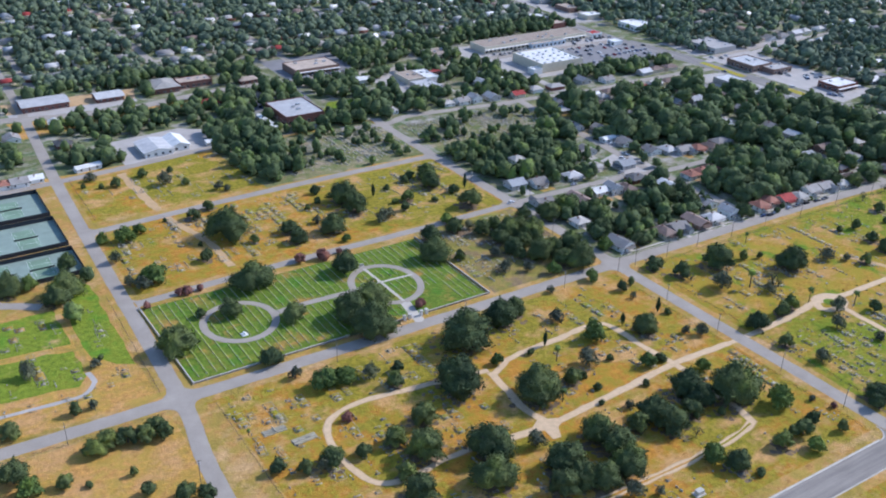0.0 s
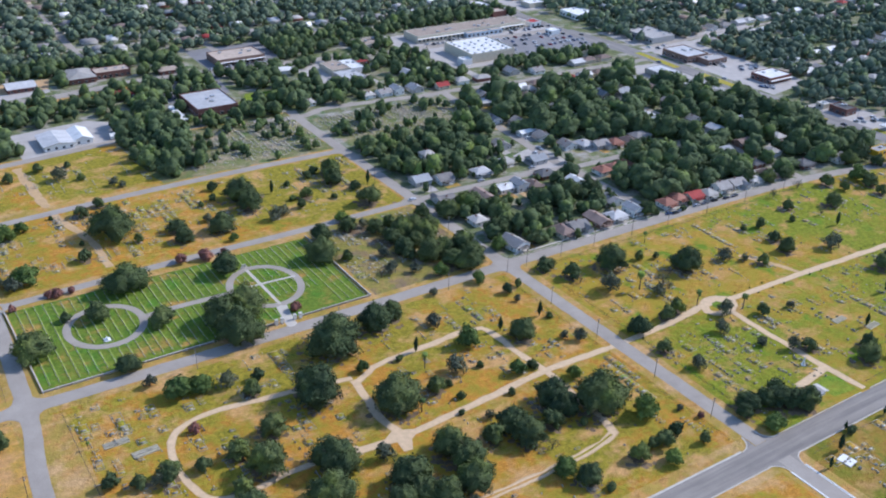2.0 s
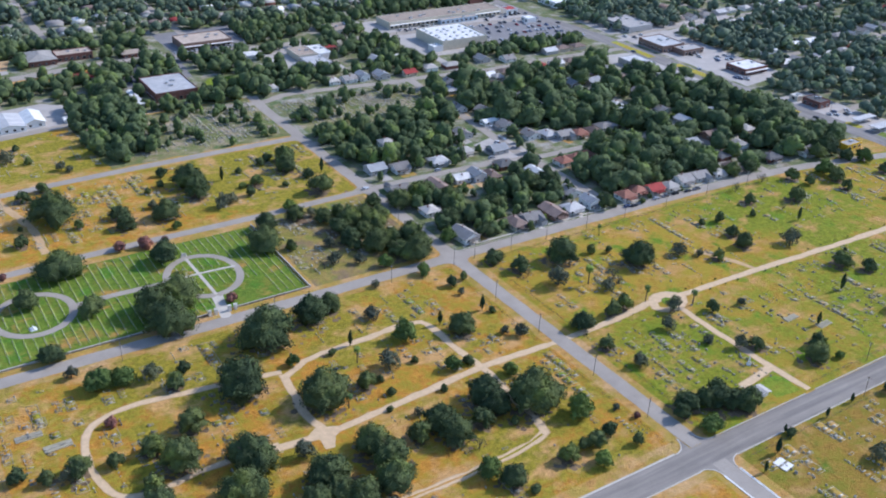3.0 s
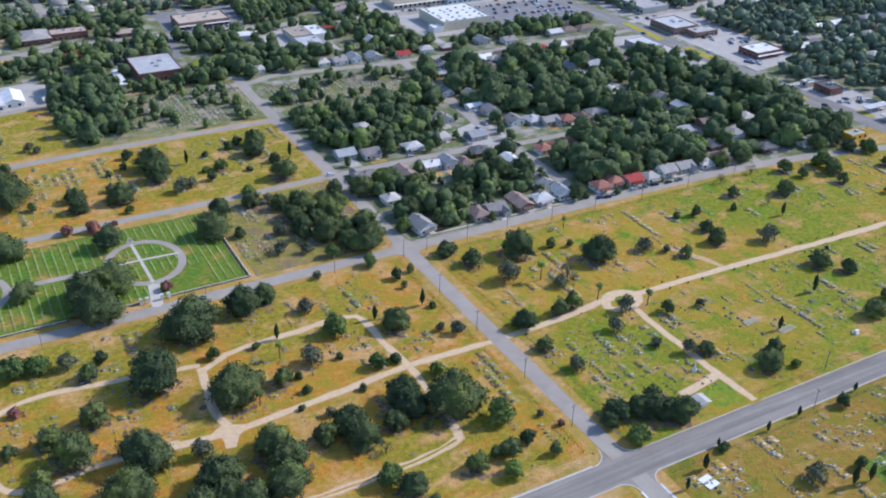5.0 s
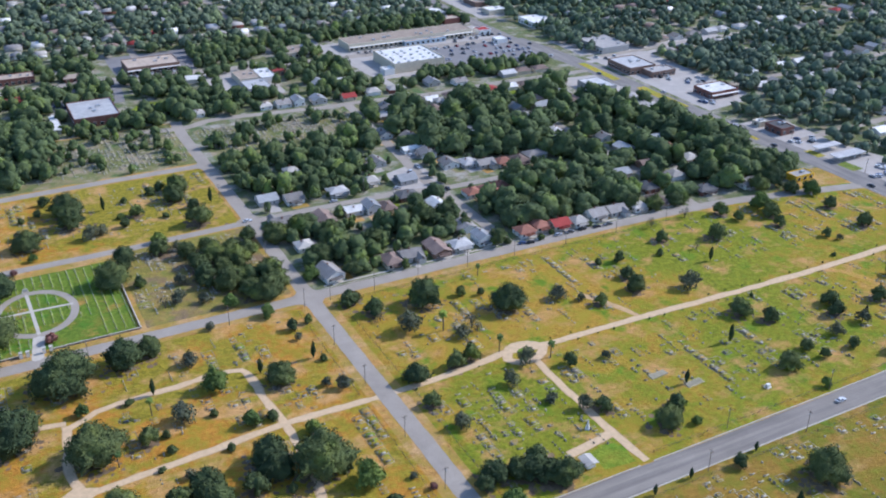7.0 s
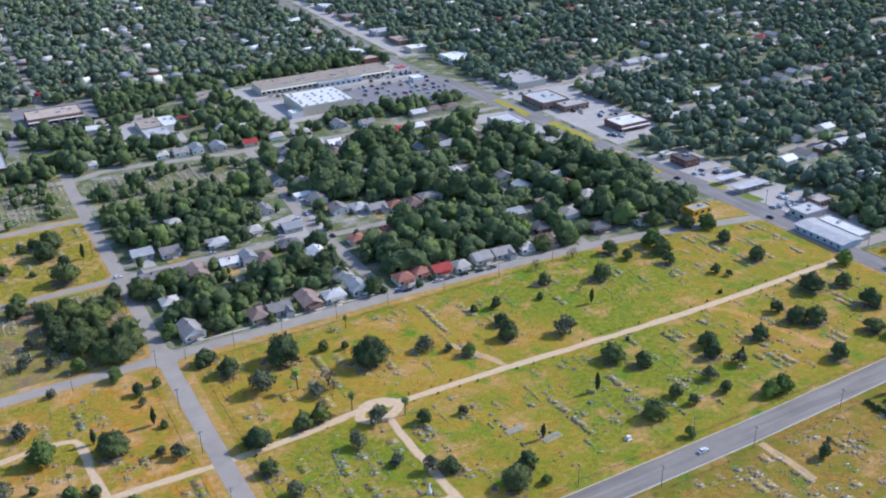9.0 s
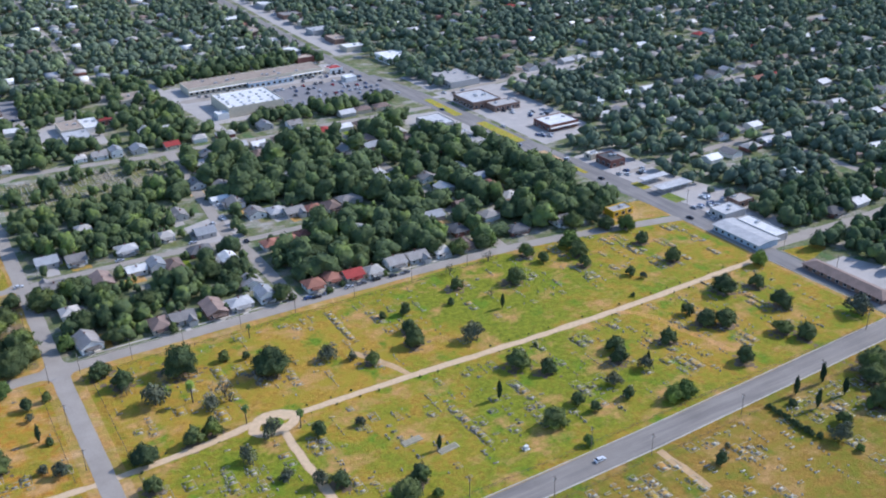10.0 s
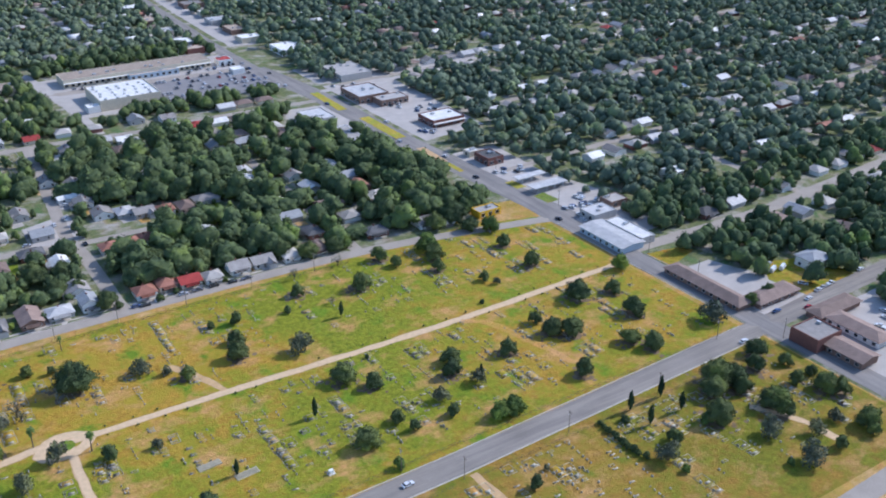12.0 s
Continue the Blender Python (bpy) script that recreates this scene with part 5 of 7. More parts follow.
def burial_field(name, area, count, seed, singles=0, clump=22.0, rows=4.4, pale=False):
    """Graves in north-south rows over an area; the first ones stand singly, the rest are joined."""
    rng = np.random.default_rng(seed)
    x0, y0, x1, y1 = area
    made, tries, rest, taken = 0, 0, {"stone": [], "granite": [], "marble": [], "old_concrete": [], "mixed": [], "verge": []}, set()
    while made < count and tries < count * 30:
        tries += 1
        x = x0 + round(rng.uniform(0, x1 - x0) / rows) * rows + rng.normal() * 0.3
        y, run, style = rng.uniform(y0, y1), int(rng.integers(2, 7)), rng.random()
        if noise.noise(Vector((x / clump, y / clump, seed))) + rng.uniform(-0.2, 0.2) < -0.22:
            continue
        for k in range(run):
            y += (2.05 if style < 0.78 else 5.0) * rng.uniform(0.95, 1.15)
            cell = (round(x / rows), round(y / 1.4))
            if cell in taken or y > y1 or near_path(x, y, 3.4) or rng.random() < 0.42:
                continue
            taken.add(cell)
            made += 1
            pick, turn = style + rng.normal() * 0.08, rng.normal() * 1.2
            if made <= singles:
                kind = 0 if pick < 0.22 else 1 if pick < 0.36 else 2 if pick < 0.48 else 5 if pick < 0.85 else 3 if pick < 0.95 else 4 if pick < 1.04 else 6
                ob = GRAVE_MODELS[kind]
                if kind in GRAVE_USED:
                    ob = copy_thing(ob, pose(x, y, 0.03, 0, 0, turn))
                else:
                    GRAVE_USED.add(kind)
                    ob.matrix_basis = pose(x, y, 0.03, 0, 0, turn)
                g = rng.uniform(0.62, 0.92)
                ob.scale = (g, g, g * rng.uniform(0.85, 1.15))
                continue
            a = math.radians(turn)
            stone = ("stone", "granite", "marble", "old_concrete", "stone", "old_concrete")[int(rng.integers(6))]
            big = 1.25 if pale else 1.0
            if pale:
                stone = ("marble", "stone", "marble")[int(rng.integers(3))]
            if pick < 0.45:
                w, h = rng.uniform(0.2, 0.42), rng.uniform(0.16, 0.38)
                rest[stone].append((x, y, h * big, 0.15 * big, w * big, h * big, a))
                rest["old_concrete"].append((x, y, 0.08, 0.26, w * 1.2, 0.08, a))
            elif pick < 0.78:
                if pick < 0.58 or pale:
                    rest["stone" if pick < 0.54 else "old_concrete"].append((x + 1.0, y, 0.05, 0.9, 0.32 * big, 0.05 * big, a))
                else:
                    for q in ((0, -0.5, 1.1, 0.08), (0, 0.5, 1.1, 0.08), (-1.02, 0, 0.08, 0.42), (1.02, 0, 0.08, 0.42)):
                        rest["old_concrete"].append((x + 1.1 + q[0], y + q[1], 0.06, q[2], q[3], 0.06, 0))
                rest[stone].append((x - 0.25, y, 0.26 * big, 0.12 * big, 0.36 * big, 0.26 * big, a))
            else:
                hw, hd = rng.uniform(1.5, 2.4), rng.uniform(1.3, 3.2)
                if not pale and rng.random() < 0.4:
                    rest["mixed" if rng.random() < 0.8 else "verge"].append((x, y, 0.02, hw, hd, 0.02, 0))
                for q in ((0, -hd, hw, 0.1), (0, hd, hw, 0.1), (-hw, 0, 0.1, hd), (hw, 0, 0.1, hd)):
                    rest["old_concrete"].append((x + q[0], y + q[1], 0.06, q[2], q[3], 0.06, 0))
                rest[stone].append((x - hw + 0.5, y, 0.32, 0.15, 0.55, 0.32, a))
                rest["stone"].append((x + 0.2, y - hd / 2, 0.14, 1.0, 0.45, 0.14, a))
    items = [(k, q) for k, v in rest.items() for q in v]
    if items:
        v, q = box_array([p for _, p in items])
        slots = list(rest)
        ob = mesh_part(name, array_mesh(name, v, None, q), [M[k] for k in slots])
        ob.data.polygons.foreach_set("material_index", np.repeat([slots.index(k) for k, _ in items], 5).astype(np.int32))
        tagged(ob, "scattered small stone graves in rows", "graves", kind="stuff")


burial_field("graves_1", (-254, -184, -160, -36), 300, 3, 62)
burial_field("graves_2", (-160, -184, -38, -36), 200, 4, 26)
burial_field("graves_3", (-18, -182, 32, -116), 150, 5, 44, 60)
burial_field("graves_4", (42, -182, 296, -116), 500, 6, 40)
burial_field("graves_5", (-16, -104, 296, -40), 450, 7, 16)
burial_field("graves_6", (-14, -262, 300, -208), 480, 8, 20, 60)
burial_field("graves_13", (-14, -258, 62, -208), 110, 21, 14, 24)
burial_field("graves_7", (-250, 75, -40, 146), 460, 9)
burial_field("graves_8", (-245, 166, -150, 230), 110, 10)
burial_field("graves_9", (-100, -12, -40, 56), 190, 12, 0, 60, 3.6, True)
burial_field("graves_10", (-18, 160, 86, 218), 640, 13, 0, 90, 3.4, True)
burial_field("graves_11", (-345, -12, -278, 68), 90, 14)
burial_field("graves_12", (-125, 164, -36, 232), 560, 15, 0, 90, 3.4, True)


def platform(x, y, w, d, turn, slabs, label="broad pale concrete grave platform", paving="old_concrete"):
    """A low raised platform of concrete with a stepped edge and ledger slabs."""
    ob = thing("grave_platform", label, "grave", "grave platforms", (x, y, 0), turn)
    bm = bmesh.new()
    box(bm, -w / 2, -d / 2, -0.1, w / 2, d / 2, 0.25)
    bmesh.ops.bevel(bm, geom=bm.edges[:], offset=0.06, segments=1)
    part("step", bm, M["old_concrete"], ob)
    bm = bmesh.new()
    box(bm, -w / 2 + 0.3, -d / 2 + 0.3, 0.25, w / 2 - 0.3, d / 2 - 0.3, 0.34)
    part("paving", bm, M[paving], ob)
    for k in range(slabs):
        x0 = -w / 2 + (k + 0.5) * w / slabs
        bm = bmesh.new()
        box(bm, x0 - 1.0, -0.45, 0.34, x0 + 1.0, 0.45, 0.5)
        part("ledger", bm, M["stone"], ob)


platform(-241, -63.5, 9.5, 3.6, 0, 3)
platform(-233, -74, 10, 3.8, 2, 4)
platform(-9.6, -215.6, 5.6, 6.2, 8, 2, "white paved family grave plot", "white_paint")
platform(75.2, -149.5, 8.5, 3.2, 4, 0)
platform(84.6, -160.8, 8.5, 3.2, 4, 0)
for k, (x, y, g) in enumerate(((-242, -38, 1.1), (-235, -57, 1.0), (-173.7, -37, 1.2), (-250, -73, 1.0), (-336, 57, 1.5), (-245, -50, 0.9), (62, -132, 1.0), (70, -128, 1.1), (112, -150, 1.2))):
    ob = copy_thing(GRAVE_MODELS[4 if k % 2 else 3], pose(x, y, 0.03, 0, 0, k * 3 % 7 - 3))
    ob.scale = (g, g, 0.9 * g)
ob = thing("memorial", "low white memorial slab in the ring lawn", "memorial", at=(-224, 8.6, 0.02))
bm = bmesh.new()
box(bm, -1.4, -1.6, 0, 1.4, 1.6, 0.25)
part("plinth", bm, M["white_paint"], ob)
bm = bmesh.new()
box(bm, -0.25, -1.0, 0.25, 0.25, 1.0, 1.3)
part("slab", bm, M["white_paint"], ob)
# dark clumped shrubs along the drives, about ten metres apart
shrub_rng = np.random.default_rng(31)
SHRUB = None
for a, b, off in (((-18, -110.5), (22, -107.5), 2.9), ((50, -109.3), (98, -110.5), 2.9), ((98, -110.5), (200, -114), 3.0), ((200, -114), (300, -112.4), 3.0)):
    a, b = np.array(a), np.array(b)
    d = b - a
    side = np.array((-d[1], d[0])) / np.linalg.norm(d)
    for k in range(int(np.linalg.norm(d) / 10)):
        for s in (-1, 1):
            if shrub_rng.random() < 0.25:
                continue
            p = a + d * (k * 10 + shrub_rng.uniform(0, 2)) / np.linalg.norm(d) + side * s * off
            if SHRUB is None:
                bm = bmesh.new()
                for q in range(5):
                    m = Matrix.Translation(Vector(shrub_rng.normal(size=3) * (0.28, 0.28, 0.16)) + Vector((0, 0, 0.5)))
                    bmesh.ops.create_icosphere(bm, subdivisions=2, radius=float(shrub_rng.uniform(0.3, 0.5)), matrix=m)
                for v in bm.verts:
                    v.co += Vector(noise.noise_vector(v.co * 4)) * 0.14
                SHRUB = tagged(part("shrub", bm, M["leaf"]), "small dark clipped shrub beside the drive", "shrub", "shrubs along the drive")
                SHRUB.location = (*p, 0.05)
            else:
                c = copy_thing(SHRUB, pose(*p, 0.05, 0, 0, shrub_rng.uniform(0, 360)))
                g = shrub_rng.uniform(0.4, 0.85)
                c.scale = (g, g, g * shrub_rng.uniform(0.9, 1.4))

# a small white-roofed shelter and a white tomb, and an obelisk by the gate
pitched_block("shelter", "small white shelter with grey roof beside the gate", 15.2, -184.2, 18.8, -180, 2.4, 0.6, M["white_paint"], "pale", "y", "gable", "shelter")
flat_building("mausoleum", "small white mausoleum with flat roof on green grass", 52, -247, 59, -240, 3.4, M["marble"], ROOFS["white"], 0, 0.3, "mausoleum", "w")
sheet("lawn_16", rect(44, -252, 66, -234), 0.06, M["turf"], "green grass round the mausoleum", 0.8)
tomb = thing("tomb", "large white marble tomb on a kerbed plinth", "tomb", at=(-125, -176, 0))
bm = bmesh.new()
box(bm, -2.2, -1.6, 0, 2.2, 1.6, 0.4)
part("plinth", bm, M["concrete"], tomb)
bm = bmesh.new()
box(bm, -1.5, -1.0, 0.4, 1.5, 1.0, 2.0)
bmesh.ops.bevel(bm, geom=bm.edges[:], offset=0.1, segments=1)
part("chest", bm, M["marble"], tomb)


ob = thing("tomb", "small white marble tomb in mown grass", "tomb", at=(109, -176.8, 0.02))
bm = bmesh.new()
box(bm, -1.3, -0.9, 0, 1.3, 0.9, 0.3)
part("plinth", bm, M["white_paint"], ob)
bm = bmesh.new()
box(bm, -0.8, -0.6, 0.3, 0.8, 0.6, 1.7)
bmesh.ops.bevel(bm, geom=bm.edges[:], offset=0.1, segments=1)
part("chest", bm, M["white_paint"], ob)
ob = thing("monument", "white stone monument with tapered shaft", "monument", at=(28.8, -165.2, 0.02))
for name, r0, r1, z0, z1 in (("base", 1.3, 1.1, 0, 0.6), ("pedestal", 0.8, 0.7, 0.6, 1.8), ("shaft", 0.5, 0.15, 1.8, 4.6)):
    bm = bmesh.new()
    tube(bm, (0, 0, z0), (0, 0, z1), r0, r1, 4)
    part(name, bm, M["white_paint"], ob)


# ---- tennis courts ----
def tennis_court(y0, y1):
    ob = thing("tennis_court", "green tennis court with white lines and dark screens", "tennis court", "tennis courts", (-308, (y0 + y1) / 2, 0))
    h = (y1 - y0) / 2
    bm = bmesh.new()
    box(bm, -38, -h, -0.1, 38, h, 0.05)
    part("paving", bm, M["court_edge"], ob)
    for cx in (-20, 0, 20):
        bm = bmesh.new()
        box(bm, cx - 5.5, -min(11.9, h - 3), 0.05, cx + 5.5, min(11.9, h - 3), 0.06)
        part("court", bm, M["court"], ob)
        for q in ((cx - 5.5, -11.9, cx - 5.4, 11.9), (cx + 5.4, -11.9, cx + 5.5, 11.9), (cx - 5.5, -0.05, cx + 5.5, 0.05), (cx - 4.1, -6.4, cx + 4.1, -6.3), (cx - 4.1, 6.3, cx + 4.1, 6.4), (cx - 4.15, -11.9, cx - 4.05, 11.9), (cx + 4.05, -11.9, cx + 4.15, 11.9)):
            bm = bmesh.new()
            box(bm, q[0], q[1], 0.06, q[2], q[3], 0.066)
            part("line", bm, M["white_paint"], ob)
        bm = bmesh.new()
        box(bm, cx - 6.2, -0.03, 0.06, cx + 6.2, 0.03, 1.0)
        part("net", bm, M["shade_cloth"], ob)
    for q in ((-38, -h, 38, -h + 0.08), (-38, h - 0.08, 38, h), (-38, -h, -37.92, h), (37.92, -h, 38, h)):
        bm = bmesh.new()
        box(bm, *q[:2], 0.1, *q[2:], 2.6)
        part("screen", bm, M["shade_cloth"], ob)
    for k in range(13):
        for s in (-h, h):
            bm = bmesh.new()
            tube(bm, (-38 + k * 6.33, s, 0), (-38 + k * 6.33, s, 3.0), 0.05)
            part("post", bm, M["dark_metal"], ob)


tennis_court(183, 220)
tennis_court(140, 177)
tennis_court(104, 134)


# ---- kerbs, fences, poles ----
def kerb(name, x0, y0, x1, y1, label="pale concrete kerb and gutter", w=0.5, surface="concrete"):
    a, b = Vector((x0, y0, 0)), Vector((x1, y1, 0))
    d = b - a
    bm = bmesh.new()
    box(bm, 0, -w / 2, 0, d.length, w / 2 * 0.2, 0.085)
    box(bm, 0, w / 2 * 0.2, 0, d.length, w / 2, 0.2)
    ob = part(name, bm, M[surface])
    ob.matrix_basis = pose(x0, y0, 0, 0, 0, math.degrees(math.atan2(d.y, d.x)))
    tagged(ob, label, kind="structure")


kerb("kerb_1", -40.5, -191.1, -420, -191.1, w=1.0)
kerb("kerb_2", 150, -190.8, 39.5, -191.2)
kerb("kerb_11", 306, -186.7, 150, -190.8)
kerb("kerb_3", 33.5, -191.2, -20.5, -191.2)
kerb("kerb_4", -19.8, -202.9, 150, -202.5)
kerb("kerb_12", 150, -202.5, 306, -198.2)
kerb("kerb_5", -420, -202.9, -38.6, -202.9)
kerb("kerb_6", 80, -22.3, -22, -20.8)
kerb("kerb_7", 196, -25.8, 86, -22.4)
kerb("kerb_8", 307.5, -110, 309.5, -186)
kerb("kerb_9", 308, -58, 307.6, -105)
kerb("kerb_10", 325, -184, 322, -112)
WHITE_KERB = "white painted concrete kerb of the side street"
kerb("kerb_13", -33.2, -320, -33.2, -208.6, WHITE_KERB, 0.8, "white_paint")
kerb("kerb_14", -24.9, -208.6, -24.9, -320, WHITE_KERB, 0.8, "white_paint")


def corner(number, x, y, sx, sy, r, kerbed=False, surface="asphalt"):
    """The rounded corner of two streets whose edges meet at x, y; sx and sy point into the block."""
    arc = [(x + sx * r * (1 - math.sin(a * math.pi / 16)), y + sy * r * (1 - math.cos(a * math.pi / 16))) for a in range(9)]
    sheet("road_corner_%d" % number, [(x - sx * 0.6, y - sy * 0.6), (x + sx * r, y - sy * 0.6)] + arc + [(x - sx * 0.6, y + sy * r)], 0.09, M[surface], "rounded asphalt street corner")
    if kerbed:
        ribbon("kerb_corner_%d" % number, arc, 0.5, 0.13, M["concrete"], "curved pale concrete kerb", straight=True)


for k, q in enumerate(((-33.7, -191.4, -1, 1, 6.5, True, "asphalt_avenue"), (-26.3, -191.4, 1, 1, 6, True, "asphalt_avenue"), (-33.0, -202.7, -1, -1, 5.5, True, "asphalt_avenue"), (-25.2, -202.7, 1, -1, 5.5, True, "asphalt_avenue"),
                       (-33.7, -21.8, -1, 1, 5), (-26.2, -21.9, 1, 1, 5), (-33.7, -29.0, -1, -1, 5), (-26.3, -29.1, 1, -1, 5), (-268.4, -20.9, -1, 1, 5), (-261.6, -21.0, 1, 1, 6), (-268.6, -28.2, -1, -1, 6), (-261.9, -28.3, 1, -1, 5),
                       (-259.0, 57.1, 1, -1, 4), (-258.8, 62.9, 1, 1, 4), (-255.8, 146.0, 1, -1, 4), (-255.6, 152.1, 1, 1, 4), (-33.2, 62.9, -1, -1, 4), (-33.2, 68.7, -1, 1, 4), (-25.8, 63.1, 1, -1, 4), (-25.8, 68.9, 1, 1, 4), (-33.6, 151.9, -1, -1, 4), (-33.6, 158.1, -1, 1, 4),
                       (78.6, -22.7, -1, 1, 3.5), (85.4, -22.8, 1, 1, 3.5))):
    corner(k + 1, *q)
ribbon("pavement_20", [(-20, -18.6), (78, -20)], 1.3, 0.09, M["concrete"], "narrow concrete footpath")
ribbon("pavement_21", [(88, -20.2), (192, -23.5)], 1.3, 0.09, M["concrete"], "narrow concrete footpath")
for x, w in ((44.5, 4.5), (57, 2.6), (29, 2.6), (18, 2.4), (95, 2.6), (116, 3.0), (141, 3.0), (153, 3.2), (168, 3.0)):
    sheet("driveway_%d" % x, [(x - w / 2, -22.5), (x + w / 2, -22.5), (x + w / 2, -17.5), (x - w / 2, -17.5)], 0.1, M["concrete"], "short pale concrete driveway", 0)
for k, q in enumerate(((-258, -189.6, -36, -185.5), (-256, -32.5, -36, -30.8), (-37.2, -186, -33.9, -34), (-26.2, -186, -22.6, -36), (-258, -186, -252.5, -34), (-256, -21.5, -36, -18), (-272, -18, -268.5, 70), (-250, 158.5, -150, 162))):
    sheet("verge_%d" % (k + 1), rect(*q), 0.05, M["verge"], "dry straw-coloured verge beside the street", 0.35)


def fence(label, a, b, gap=5.0):
    """A wire fence: posts, top rail and three wires."""
    a, b = Vector((*a, 0)), Vector((*b, 0))
    d = b - a
    n = max(1, round(d.length / gap))
    ob = thing("wire_fence", label, "fence", "wire fences", (a.x, a.y, 0), math.degrees(math.atan2(d.y, d.x)))
    if "fence_post" not in bpy.data.meshes:
        bm = bmesh.new()
        tube(bm, (0, 0, -0.2), (0, 0, 1.35), 0.05, 0.05, 5)
        me = bpy.data.meshes.new("fence_post")
        bm.to_mesh(me)
        bm.free()
        me.materials.append(M["dark_metal"])
    for k in range(n + 1):
        p = new("post", bpy.data.meshes["fence_post"])
        p.parent, p.location = ob, (k * d.length / n, 0, 0)
    for name, z, r in (("rail", 1.3, 0.035), ("wire", 0.25, 0.02), ("wire", 0.6, 0.02), ("wire", 0.95, 0.02)):
        bm = bmesh.new()
        tube(bm, (0, 0, z), (d.length, 0, z), r, r, 4)
        part(name, bm, M["dark_metal"], ob)


WF = "dark wire fence along the street verge"
for a, b in (((-39.5, -184), (-39.5, -115)), ((-39.5, -107), (-39.5, -36)), ((-19, -182), (-19, -116)), ((-19, -106), (-19, -37)), ((-254, -184), (-254, -36)), ((-271, -16), (-268.5, 72)), ((-17, -206.5), (140, -206.5)), ((152, -206.5), (300, -206)),
             ((-16, -36.5), (190, -38)), ((-252, 72), (-250, 146)), ((-250, 164), (-249, 228)), ((42, -187.5), (300, -187.5)), ((-272, -31.5), (-345, -31))):
    fence(WF, a, b, 8.5)


def pole_model():
    ob = thing("utility_pole", "tall weathered wooden utility pole with crossarm", "utility pole", "utility poles")
    bm = bmesh.new()
    tube(bm, (0, 0, -0.3), (0, 0, 10.2), 0.14, 0.09, 7)
    part("pole", bm, M["wood"], ob)
    bm = bmesh.new()
    box(bm, -1.2, -0.06, 9.3, 1.2, 0.06, 9.45)
    part("crossarm", bm, M["wood"], ob)
    for x in (-1.05, 1.05):
        bm = bmesh.new()
        tube(bm, (x, 0, 9.45), (x, 0, 9.65), 0.06, 0.04, 5)
        part("insulator", bm, M["marble"], ob)
    bm = bmesh.new()
    tube(bm, (0.28, 0, 7.9), (0.28, 0, 8.8), 0.2, 0.2, 8)
    part("transformer", bm, M["metal"], ob)
    return ob


pole = pole_model()
for k, (x, y, turn) in enumerate(((-35, -33, 45), (-22, -32, 90), (0, -33, 90), (23, -33, 90), (50, -33.5, 90), (77, -34, 90), (108, -34.5, 90), (140, -35, 90), (172, -37, 90), (-34.5, -68, 0), (-34.5, -101, 0), (-34.5, -138, 0), (-34.5, -170, 0),
                                   (53, -204.6, 90), (101, -204.6, 90), (146, -204.6, 90), (193, -204.4, 90), (239, -204.4, 90), (76, -189.2, 90), (130, -189.2, 90), (289, -189, 90), (324, -145, 0), (324, -112, 0), (314, -204, 45), (-311, -31, 90), (-275.5, -77, 0),
                                   (-198, -33, 90), (-130, -32, 90), (-70, -32, 90), (-36, 20, 0), (-37, 100, 0), (-22, 60, 90), (40, 71.5, 90), (329, 80, 0), (324, 20, 0), (324, -40, 0))):
    m = pose(x, y, 0, 0, 0, turn)
    if k:
        copy_thing(pole, m)
    else:
        pole.matrix_basis = m


def mast(x, y, h):
    """A tall tapered steel mast on a concrete footing, with a ring of lamps at its head."""
    ob = thing("mast", "tall pale steel mast rising above distant trees", "mast", "steel masts", (x, y, 0))
    bm = bmesh.new()
    tube(bm, (0, 0, -0.2), (0, 0, 0.5), 0.9, 0.8, 8)
    part("footing", bm, M["concrete"], ob)
    bm = bmesh.new()
    tube(bm, (0, 0, 0.5), (0, 0, h), 0.42, 0.22, 8)
    part("pole", bm, M["metal"], ob)
    bm = bmesh.new()
    tube(bm, (0, 0, h), (0, 0, h + 0.4), 0.8, 0.8, 8)
    part("head", bm, M["metal"], ob)


for x, y, h in ((48.1, 659.1, 24), (-141.6, 676.7, 24), (-69.1, 615.6, 22)):
    mast(x, y, h)


# ---- vehicles ----
def paint(name, colour):
    m, n, l, b = material(name, 0.25, 0.15, 0.5)
    dust = noise_at(n, l, 1.5, 4)
    l.new(mix(n, l, band(n, l, dust, 0.4, 0.8), colour, tuple(0.85 * c + 0.03 for c in colour)), b.inputs["Base Color"])
    return m


